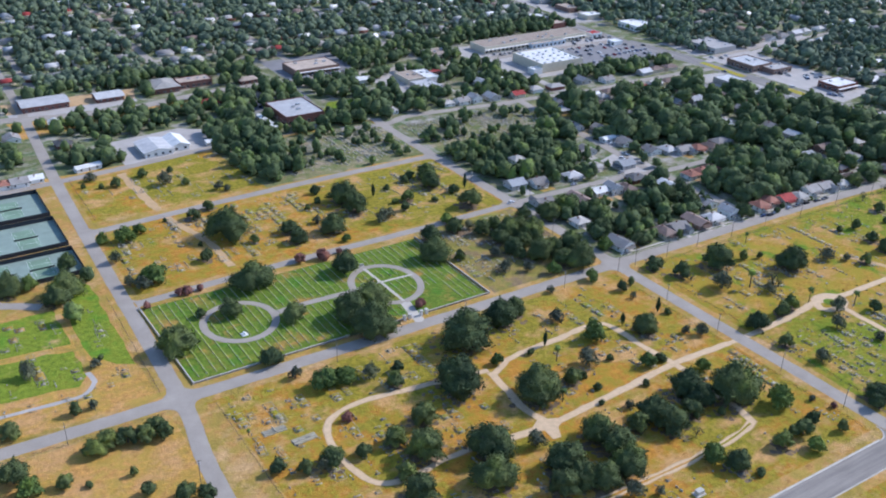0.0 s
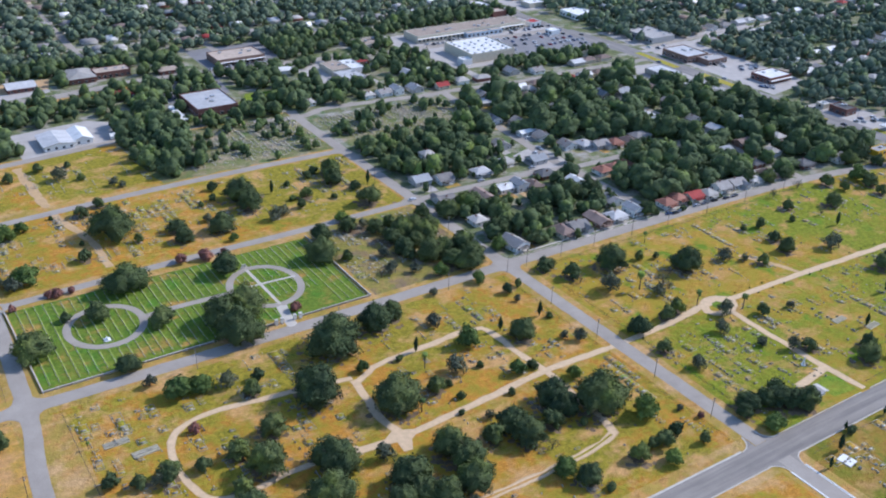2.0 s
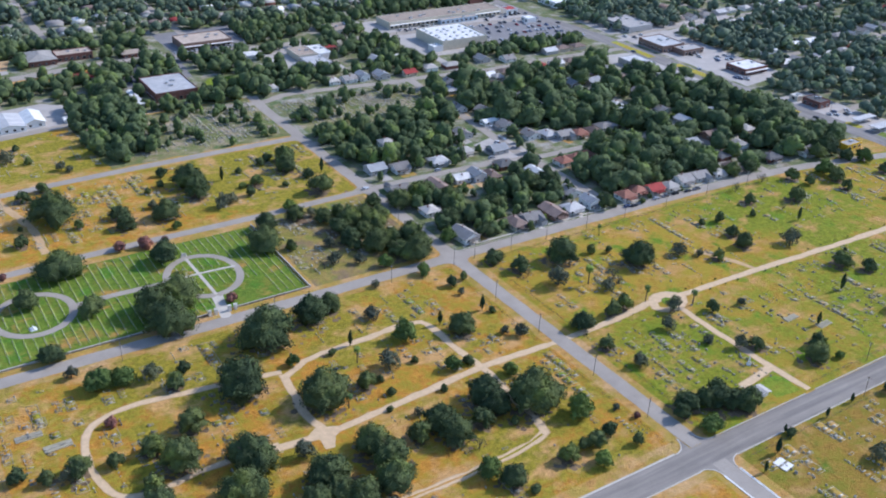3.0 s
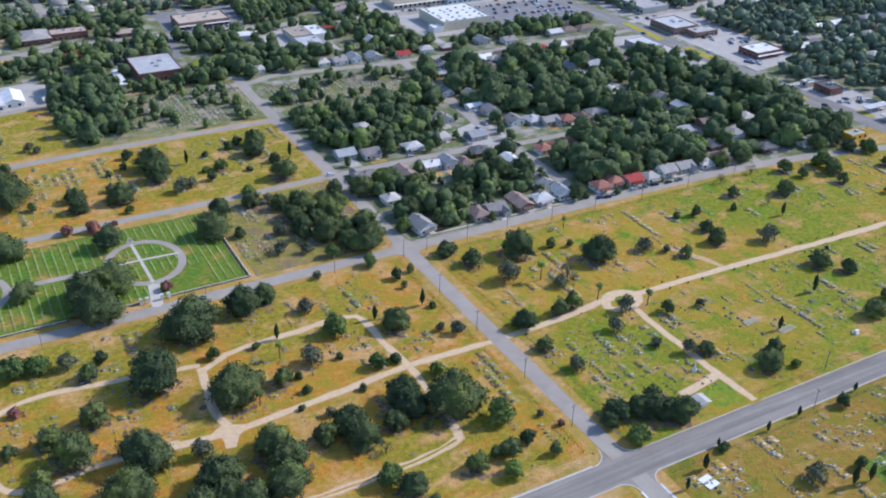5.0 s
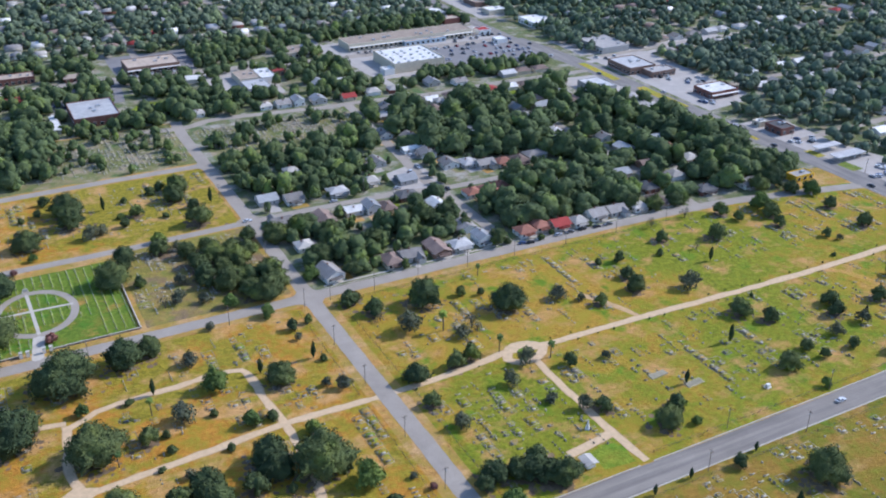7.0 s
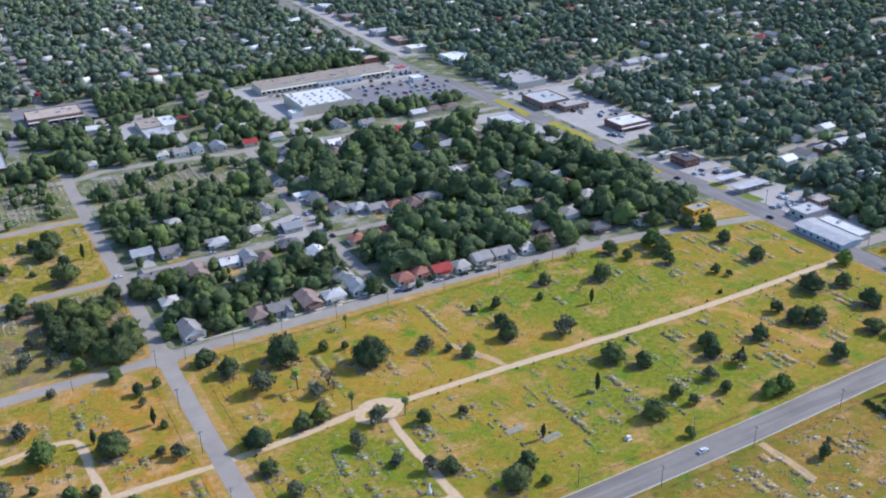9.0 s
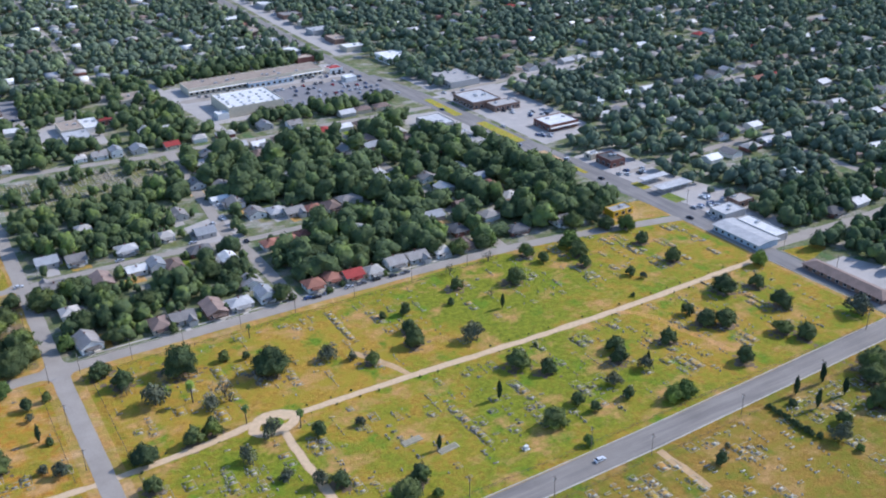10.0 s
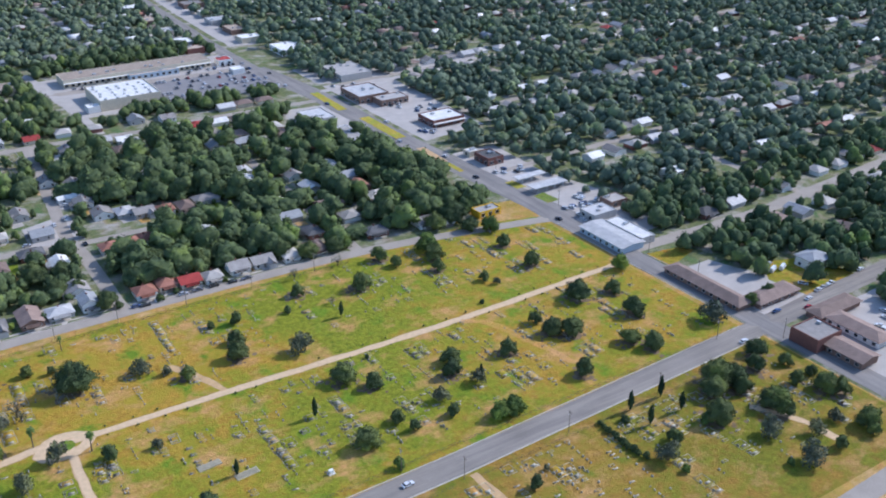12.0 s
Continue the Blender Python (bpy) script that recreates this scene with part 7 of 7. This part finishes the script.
OAKS_EAST_2 = [(147.5, -139.0, 8.5), (182.9, -140.9, 9.4), (232.6, -146.0, 10.1), (206.9, -148.4, 8.6), (177.8, -149.4, 8.7), (239.9, -151.0, 10.7), (274.3, -152.7, 10.6), (41.5, -157.8, 7.6), (143.5, -163.8, 6.7), (255.9, -170.0, 9.4), (67.2, -170.5, 8.5), (127.2, -170.6, 10.6), (146.5, -171.7, 4.8), (163.8, -171.7, 5.4), (1.4, -172.3, 8.6), (-16.2, -173.1, 10.7), (339.1, -174.8, 7.8), (-8.3, -175.8, 10.6), (-22.2, -176.5, 7.5), (325.4, -176.5, 8.2), (57.8, -177.3, 11.6), (223.4, -177.7, 9.6), (261.7, -178.5, 9.9), (-3.0, -178.7, 11.8), (2.0, -182.4, 10.8), (5.5, -185.0, 12.3), (3.3, -186.0, 6.5)]
OAKS_SOUTH = [(293.9, -206.1, 10.0), (65.1, -207.9, 6.0), (263.8, -211.4, 14.2), (284.8, -213.3, 8.3), (269.7, -215.0, 10.7), (256.6, -216.6, 11.6), (297.7, -217.7, 6.5), (267.5, -221.4, 8.5), (164.2, -221.7, 5.2), (88.6, -225.5, 16.9), (299.8, -228.7, 5.9), (222.3, -229.2, 6.5), (290.0, -229.5, 5.8), (245.2, -229.6, 12.3), (43.7, -234.5, 4.8), (270.0, -235.4, 13.0), (296.9, -238.5, 10.7), (269.0, -240.5, 8.8), (300.3, -242.7, 8.3), (290.3, -261.9, 10.3), (270.1, -264.7, 5.9), (286.5, -266.8, 6.0)]
LIGHT_TREES_OLD = [(-52.7, -32.8, 7.6), (-210.7, -46.9, 13.1), (-202.1, -48.0, 10.8), (-138.8, -69.8, 6.2), (-88.6, -75.8, 11.8), (-82.9, -105.1, 7.6), (-63.9, -119.7, 6.4), (-56.5, -154.9, 12.5), (-106.5, -165.5, 10.2), (-67.3, -181.4, 7.2)]
LIGHT_TREES_UPPER = [(-233.5, 135.0, 7.2), (-254.5, 132.8, 7.7), (-242.9, 130.3, 11.6), (-298.1, 100.7, 9.0), (-243.7, 78.3, 13.5), (-139.9, 70.2, 5.6)]
LIGHT_TREES_LAWN = [(-79.7, 62.7, 7.8), (162.9, 0.3, 10.6), (-22.6, -8.7, 9.3), (35.8, -14.5, 3.9), (-65.0, -16.9, 7.3), (197.7, -20.4, 8.8)]
LIGHT_TREES_WEST = [(-329.0, -52.8, 10.0)]
LIGHT_TREES_EAST = [(272.4, -45.4, 11.5), (231.0, -47.3, 12.6), (299.7, -116.9, 9.5), (67.8, -181.6, 4.2), (177.8, -182.6, 8.8), (183.5, -183.1, 9.4), (130.4, -187.2, 5.0), (-17.3, -187.6, 9.6)]
LIGHT_TREES_SOUTH = [(240.0, -227.9, 5.6), (213.0, -243.8, 3.3), (246.7, -261.3, 3.0)]
THIN_TREES_OLD = [(-78.7, -31.9, 4.5), (-218.8, -34.7, 6.1), (-191.2, -50.4, 8.5), (-93.6, -54.8, 7.5), (-46.7, -57.3, 3.9), (-105.2, -90.7, 9.6), (-234.0, -93.7, 6.0), (-48.3, -94.0, 4.6), (-42.3, -98.8, 7.2), (-159.1, -123.8, 8.0), (-110.6, -123.9, 4.3), (-41.6, -159.8, 3.1), (-145.0, -164.7, 7.7), (-137.0, -168.7, 4.3)]
THIN_TREES_NORTH = [(-237.3, 223.1, 7.5), (-199.6, 195.4, 10.1), (-173.9, 171.8, 6.4), (-170.5, 167.5, 4.9)]
THIN_TREES_UPPER = [(-254.0, 107.7, 7.4), (-143.4, 98.8, 5.8), (-103.5, 85.9, 7.2), (-110.2, 82.0, 10.3), (-254.9, 79.7, 6.5), (-249.9, 72.7, 8.7)]
OAKS_BROWN = [(-70.3, 40.2, 10.0), (-50.0, 33.1, 12.0), (-41.9, 30.0, 11.0), (-51.3, 0.8, 13.0), (-41.0, -10.5, 13.0), (-69.8, 5.7, 8.0), (-58.0, 17.5, 11.0), (-60.0, 43.0, 9.0)]
THIN_TREES_LAWN = [(-80.0, 14.0, 7.0), (-74.0, -8.0, 6.5), (-72.9, 49.6, 5.8), (-85.1, -2.4, 8.2)]
THIN_TREES_WEST = [(-314.3, 23.1, 8.3), (-288.4, 16.4, 5.2), (-296.6, -12.5, 4.4)]
THIN_TREES_EAST = [(-1.0, -73.0, 10.9), (73.0, -79.4, 8.6), (82.0, -85.5, 4.6), (17.6, -87.7, 7.2), (239.6, -96.1, 4.2), (134.5, -100.1, 11.7), (31.2, -117.9, 9.1), (17.9, -127.6, 7.0), (63.5, -129.7, 4.6), (-12.0, -141.4, 5.9), (-13.0, -142.6, 6.8), (26.7, -144.2, 4.8), (25.3, -145.3, 4.3), (35.9, -154.4, 7.6), (183.9, -158.7, 7.7), (165.0, -161.3, 7.0), (299.6, -176.6, 12.1)]
THIN_TREES_SOUTH = [(172.9, -216.2, 2.4), (24.1, -231.8, 8.4), (212.7, -235.7, 8.4), (254.5, -245.8, 8.9), (282.1, -253.6, 6.1), (269.0, -254.7, 6.8), (254.1, -264.4, 10.9)]
RED_TREES_OLD = [(-213.4, -72.1, 4.6), (-37.8, -167.6, 3.1)]
RED_TREES_LAWN = [(-172.4, 60.4, 7.2), (-150.0, 59.2, 4.2), (-236.9, 58.9, 4.6), (-226.8, 58.0, 4.0), (-160.0, 57.8, 7.8), (-233.3, 57.8, 5.7), (-254.6, 54.0, 3.9), (-141.8, -11.0, 6.0)]
BUSHES_OLD = [(-121.2, -71.2, 3.8), (-43.0, -76.9, 3.6), (-93.9, -93.1, 3.6), (-113.2, -97.8, 3.5), (-74.7, -105.0, 5.2), (-113.5, -107.4, 3.7), (-93.9, -115.6, 3.5), (-119.0, -116.2, 2.9), (-60.5, -144.6, 5.0), (-81.3, -146.4, 3.6), (-97.2, -180.4, 4.1)]
BUSHES_NORTH = [(-190.9, 213.9, 4.5), (-244.0, 213.9, 3.3), (-234.7, 208.2, 3.7), (-188.3, 189.6, 5.1)]
BUSHES_UPPER = [(-216.9, 143.1, 2.7), (-131.2, 123.8, 4.7), (-85.6, 120.7, 4.2), (-140.1, 118.3, 4.0), (-210.1, 104.2, 3.1), (-91.1, 100.8, 4.7), (-69.0, 91.6, 4.1)]
BUSHES_LAWN = [(-97.8, 20.8, 6.6), (81.2, -20.6, 4.4), (107.9, -21.3, 3.3), (131.3, -23.1, 3.3), (99.2, -24.2, 4.4)]
BUSHES_WEST = [(-284.9, 21.3, 3.1), (-310.1, -59.0, 3.1)]
BUSHES_EAST = [(109.8, -60.2, 3.8), (143.8, -66.4, 3.9), (222.6, -107.8, 2.3), (155.4, -119.1, 2.1)]
BUSHES_SOUTH = [(6.5, -205.6, 4.6), (206.1, -207.0, 2.4), (205.8, -209.6, 2.2), (205.7, -212.2, 2.8), (206.0, -214.4, 2.2), (205.5, -216.6, 3.0), (205.8, -218.7, 2.4), (205.6, -220.8, 3.0), (205.4, -223.0, 2.6), (205.9, -225.4, 3.2), (205.6, -227.8, 2.8), (206.8, -230.6, 3.0), (215.0, -210.5, 3.5)]
BARE_TREES_OLD = [(-101.5, -151.9, 5.8)]
BARE_TREES_LAWN = [(-91.9, -4.4, 7.0)]
BARE_TREES_EAST = [(184.3, -37.9, 7.3), (159.8, -39.4, 6.5), (-9.1, -59.6, 5.5), (164.9, -70.1, 4.5), (24.7, -83.1, 8.5), (25.6, -86.8, 6.0)]
CYPRESSES_OLD = [(-111.7, -69.1, 7.5), (-46.1, -73.5, 8.1), (-69.3, -74.1, 8.0)]
CYPRESSES_UPPER = [(-97.9, 115.7, 8.9), (-42.1, 99.9, 9.1)]
CYPRESSES_EAST = [(162.6, -83.0, 8.7), (119.1, -144.3, 8.3), (186.1, -158.3, 7.4), (81.4, -159.6, 6.8)]
CYPRESSES_SOUTH = [(6.0, -203.3, 4.2), (76.2, -204.0, 4.9), (45.1, -204.6, 4.8), (28.3, -205.5, 4.8), (237.8, -206.4, 9.2), (221.7, -206.6, 9.4), (-6.3, -210.1, 7.7), (-18.6, -214.9, 5.1), (238.3, -217.0, 8.9), (221.7, -217.2, 9.2), (65.8, -234.0, 9.4), (34.2, -239.5, 8.7), (40.7, -241.0, 7.7)]
PALMS_OLD = [(-250.7, -61.3, 3.8), (-115.1, -81.9, 8.2), (-132.1, -106.8, 7.3)]
PALMS_EAST = [(50.3, -43.4, 6.7), (12.4, -79.4, 11.2), (25.7, -105.2, 9.3), (42.9, -118.7, 8.7)]

for places in (OAKS_OLD, OAKS_OLD_2, OAKS_NORTH, OAKS_UPPER, OAKS_LAWN, OAKS_LAWN_2, OAKS_BROWN, OAKS_WEST, OAKS_EAST, OAKS_EAST_2, OAKS_SOUTH,):
    plant("oak", places)
for places in (LIGHT_TREES_OLD, LIGHT_TREES_UPPER, LIGHT_TREES_LAWN, LIGHT_TREES_WEST, LIGHT_TREES_EAST, LIGHT_TREES_SOUTH,):
    plant("light", places)
for places in (THIN_TREES_OLD, THIN_TREES_NORTH, THIN_TREES_UPPER, THIN_TREES_LAWN, THIN_TREES_WEST, THIN_TREES_EAST, THIN_TREES_SOUTH,):
    plant("thin", places)
for places in (BARE_TREES_OLD, BARE_TREES_LAWN, BARE_TREES_EAST,):
    plant("bare", places)
for places in (RED_TREES_OLD, RED_TREES_LAWN,):
    plant("red", places)
for places in (BUSHES_OLD, BUSHES_NORTH, BUSHES_UPPER, BUSHES_LAWN, BUSHES_WEST, BUSHES_EAST, BUSHES_SOUTH,):
    plant("bush", places)
for places in (CYPRESSES_OLD, CYPRESSES_UPPER, CYPRESSES_EAST, CYPRESSES_SOUTH,):
    plant("cypress", places)
for places in (PALMS_OLD, PALMS_EAST,):
    plant("palm", places)
for pool in list(KINDS.values()):
    for _, ob in pool:
        if ob.name not in USED:
            for o in list(ob.children):
                bpy.data.objects.remove(o)
            bpy.data.objects.remove(ob)

# brown leaf litter under the old oaks
M["litter"] = plain("brown_leaf_litter", (0.24, 0.165, 0.095), 0.95, vary=0.35, scale=0.5, bumps=0.3, each=0.3)
litter_rng = np.random.default_rng(8)
flat_verts, flat_tris = [], []
for x, y, w in OAKS_OLD + OAKS_OLD_2 + OAKS_UPPER + OAKS_EAST + OAKS_EAST_2 + OAKS_SOUTH + [p for p in OAKS_LAWN + OAKS_LAWN_2 if -104 < p[0] < -36]:
    if w < 7 or litter_rng.random() < 0.12:
        continue
    for k in range(int(w * 7)):
        d, a = abs(litter_rng.normal()) * w * 0.3, litter_rng.uniform(0, 6.28)
        cx, cy, r = x - 0.08 * w + d * math.cos(a), y + d * math.sin(a), litter_rng.uniform(0.3, 1.6)
        n = 7
        base = len(flat_verts)
        flat_verts.append((cx, cy, 0.036 + 0.0001 * k))
        for j in range(n):
            g = r * litter_rng.uniform(0.5, 1.3)
            flat_verts.append((cx + g * math.cos(j * 6.283 / n), cy + g * math.sin(j * 6.283 / n), 0.034 + 0.0001 * k))
            flat_tris.append((base, base + 1 + j, base + 1 + (j + 1) % n))
tagged(mesh_part("leaf_litter", array_mesh("leaf_litter", flat_verts, flat_tris), M["litter"]), "brown fallen leaves and bare earth under oaks", "leaf litter", kind="stuff")


# ---- the town's trees: dense woods between the houses, each stretch one piece ----
def far_tree(seed, lumps, count, leaf, solid, rough=(0.36, 0.28)):
    """One of several uneven trees, about 9 metres wide."""
    rng = np.random.default_rng(seed)
    spots = np.array(dome(rng, 9.0, rng.uniform(6.5, 10.5), 1.0, lumps, rng.uniform(0.2, 0.27)))
    spots[:, :2] *= (rng.uniform(0.8, 1.25), rng.uniform(0.8, 1.1))
    spots[:, 3] *= rng.uniform(0.65, 1.25, len(spots))
    return crown(rng, spots, leaf, count, 0.95, solid, rough=rough)


NEAR_TREES = [far_tree(200 + k, 12, 210, 0.75, ICO2, (0.34, 0.24)) for k in range(16)]
MID_TREES = [far_tree(250 + k, 11, 110, 1.0, ICO1) for k in range(16)]
FAR_TREES = [far_tree(300 + k, 8, 32, 1.7, ICO0) for k in range(18)]
BLOCKED = []  # (x0, y0, x1, y1) kept free of trees


def keep_free(x0, y0, x1, y1):
    BLOCKED.append((min(x0, x1), min(y0, y1), max(x0, x1), max(y0, y1)))


def line_distance(p, line):
    best = np.full(len(p), 1e9)
    for a, b in zip(line, line[1:]):
        a, b = np.array(a, float), np.array(b, float)
        d = b - a
        t = np.clip(((p - a) @ d) / (d @ d), 0, 1)
        best = np.minimum(best, np.linalg.norm(p - (a + t[:, None] * d), axis=1))
    return best


def woods(name, label, area, spacing, cover, models, seed, size=(6.5, 12.5), free=(), hole=55.0, material=None, tuck=2.0):
    """Trees scattered over the area x0, y0, x1, y1; cover: the share of it under trees, in groups about hole metres wide."""
    rng = np.random.default_rng(seed)
    x0, y0, x1, y1 = area
    gx, gy = np.meshgrid(np.arange(x0, x1, spacing), np.arange(y0, y1, spacing))
    p = np.stack([gx.ravel(), gy.ravel()], 1) + rng.uniform(-0.55, 0.55, (gx.size, 2)) * spacing
    p = p[(p[:, 0] > x0) & (p[:, 0] < x1) & (p[:, 1] > y0) & (p[:, 1] < y1)]
    dense = np.array([noise.noise(Vector((q[0] / hole, q[1] / hole, seed * 1.7))) for q in p]) * 0.75 + 0.5
    p = p[dense + rng.uniform(-0.3, 0.3, len(p)) > 1 - cover]
    for line, half in free:
        p = p[line_distance(p, line) > half]
    w = size[0] + (size[1] - size[0]) * rng.beta(1.6, 2.2, len(p))
    ok = np.ones(len(p), bool)
    for bx0, by0, bx1, by1 in BLOCKED:
        ok &= ~((p[:, 0] > bx0 + tuck - w * 0.14) & (p[:, 0] < bx1 - tuck + w * 0.14) & (p[:, 1] > by0 + tuck - w * 0.14) & (p[:, 1] < by1 - tuck + w * 0.14))
    # the town is built as far as the edges of this stretch
    ok &= (p[:, 0] > -365 + 0.178 * (p[:, 1] + 49)) & (p[:, 1] < 985 - 0.71 * (p[:, 0] - 9)) & (p[:, 1] > -300 + 0.66 * (p[:, 0] - 300))
    p, w = p[ok], w[ok]
    verts, tris, quads, n = [], [], [], 0
    for (x, y), s in zip(p, w):
        v, t, q = models[rng.integers(len(models))]
        a, k = rng.uniform(0, 6.28), s / 9.0
        c, sn = math.cos(a) * k, math.sin(a) * k
        tall = k ** 0.7 * rng.uniform(0.85, 1.2)
        verts.append(np.stack([v[:, 0] * c - v[:, 1] * sn + x, v[:, 0] * sn + v[:, 1] * c + y, v[:, 2] * tall], 1))
        tris.append(t + n)
        quads.append(q + n)
        n += len(v)
    if not verts:
        return
    me = array_mesh(name, np.concatenate(verts), np.concatenate(tris), np.concatenate(quads))
    tagged(mesh_part(name, me, material or M["leaf_town_haze"]), label, "trees", kind="stuff")
    return len(p)


A_MID = [(-30, -26), (120, -27.5), (190, -30.5), (240, -37), (310, -52)]
A_TWO = [(-30, 65), (38, 64), (66, 62), (88, 57.5), (112, 56.6), (142, 57)]
AVENUE = [(318, -420), (317, -190), (314, -100), (312, 20), (306, 175), (292, 330), (296, 540), (310, 900)]
NORTH_ST = [(-268, 366), (-190, 350), (-97, 359), (-24, 354.5), (26, 347), (74, 342.5), (108, 336), (150, 333.5), (215, 330), (296, 326)]
B_EAST = [(-29, -197), (-30, -26), (-29, 60), (-28, 240)]
LANES = [(A_MID, 9.0), (A_TWO, 6.0), (B_EAST, 7.0), ([(82, -24), (82, 40), (80, 72), (84, 120), (92, 220)], 5.5), ([(201, -30), (202, 2), (204, 60), (206, 205)], 2.5),
         ([(-60, 232), (-28, 226), (-5, 233), (20, 231), (50, 227), (80, 222), (96, 223), (132, 219), (170, 215), (213, 217), (300, 212)], 7.0), ([(127, 404), (130, 377), (133, 337), (137, 300), (139, 262), (140, 224)], 6.5), ([(306, 232), (345, 231), (400, 236), (470, 250)], 6.5), (AVENUE[:6], 20.0), (AVENUE[5:], 10.0), (NORTH_ST, 9.0),
         ([(314, -104), (406, -108), (470, -104), (620, -95)], 8.0), ([(316, -192), (420, -188), (900, -180)], 11.0), (W_ROAD, 8.0), ([(-320, 229), (-262, 231), (-202, 236), (-150, 243)], 6.0)]
for x in range(360, 1100, 95):
    LANES.append(([(x, -60 if x == 360 else -90), (x + 12, 900)], 3.5))
for y in range(20, 900, 110):
    LANES.append(([(330, y), (1100, y + 30)], 4.5))
for x in range(-230, 300, 105):
    LANES.append(([(x, 420), (x + 8, 1000)], 5.0))
for y in range(470, 1000, 100):
    LANES.append(([(-260, y), (285, y - 20)], 5.0))
# open ground: burial ground, car parks and yards of the large buildings
for q in [(-210, 232, -150, 290), (124, 260, 298, 385), (250, 150, 305, 195), (-60, 300, -38, 340), (320, -120, 350, 60), (320, 90, 375, 240), (272, -36, 292, -19),
          (314, -186, 352, -125), (-98, 250, -54, 300), (-106, 248, -98, 288), (352, -178, 384, -148), (-58, 268, -18, 294), (312, -240, 380, -200), (-258, 352, -166, 398), (-152, 366, -102, 392), (20, 270, 60, 330), (-60, 340, 20, 420), (88, 50, 150, 82), (98, 80, 124, 94), (60, 68, 78, 130), (88, 28, 112, 50), (412, -148, 440, -122)]:
    keep_free(*q)
for x0, y0, x1, y1 in FOOTPRINTS:  # yards are open towards the street side
    near = x0 < 300 and y0 < 262
    keep_free(x0 - (2.0 if near else 0.0), y0 - (6.0 if near else 1.5), x1 + (2.0 if near else 0.0), y1 + (1.0 if near else -1.0))
keep_free(-22, 158, 78, 216)
woods("trees_1", "dense dark green trees between houses", (96, -18, 300, 205), 8.0, 0.83, NEAR_TREES, 1, (7, 20), LANES, hole=30, material=M["leaf_garden"])
woods("trees_9", "dark green garden trees between houses", (-22, -18, 96, 92), 6.4, 0.68, NEAR_TREES, 9, (4, 12), LANES, hole=20, tuck=0.0, material=M["leaf_garden"])
woods("trees_11", "belt of dark green trees behind the houses", (-22, 92, 96, 205), 6.8, 0.78, NEAR_TREES, 19, (5, 14), LANES, hole=22, tuck=0.0, material=M["leaf_garden"])
woods("trees_2", "dark green trees behind the small burial ground", (-152, 165, -106, 262), 6.8, 0.64, NEAR_TREES, 2, (3.5, 14), LANES, hole=34, material=M["leaf_garden"])
woods("trees_10", "scattered dark trees over old white graves", (-108, 162, -36, 262), 8.0, 0.46, NEAR_TREES, 12, (3, 10), LANES, hole=24, material=M["leaf_garden"])
woods("trees_3", "dark green trees between town buildings", (-260, 236, 290, 420), 7.0, 0.68, MID_TREES, 3, (4.5, 15), LANES, hole=45, material=M["leaf_garden"])
# the two farthest stretches keep the default leaves, with haze in their colour
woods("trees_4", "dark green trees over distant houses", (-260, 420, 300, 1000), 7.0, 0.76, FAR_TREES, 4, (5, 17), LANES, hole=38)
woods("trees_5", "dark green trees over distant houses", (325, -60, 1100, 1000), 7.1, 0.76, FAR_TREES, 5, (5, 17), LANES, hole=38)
woods("trees_6", "dark green trees behind the roadside buildings", (325, -330, 700, -60), 6.6, 0.86, MID_TREES, 6, (5, 14), LANES, hole=60, material=M["leaf_garden"])
woods("trees_7", "dark green trees west of the street", (-400, 60, -270, 420), 8, 0.5, NEAR_TREES, 7, (6, 12), LANES + [([(-330, 75), (-275, 215)], 45.0)], hole=45, material=M["leaf_garden"])
BLOCKED.remove((-22, 158, 78, 216))
woods("trees_8", "scattered small trees over the northern graves", (-20, 160, 78, 214), 8.5, 0.5, NEAR_TREES, 8, (3.5, 11), LANES, hole=18, material=M["leaf_garden"])
BLOCKED.clear()
for q in FOOTPRINTS:
    keep_free(*q)
keep_free(88, 52, 150, 64)
woods("trees_12", "small garden trees and bushes round the houses", (-22, -18, 240, 130), 8.5, 0.5, MID_TREES, 29, (2.2, 6.5), LANES, hole=18, tuck=0.0, material=M["leaf_garden"])
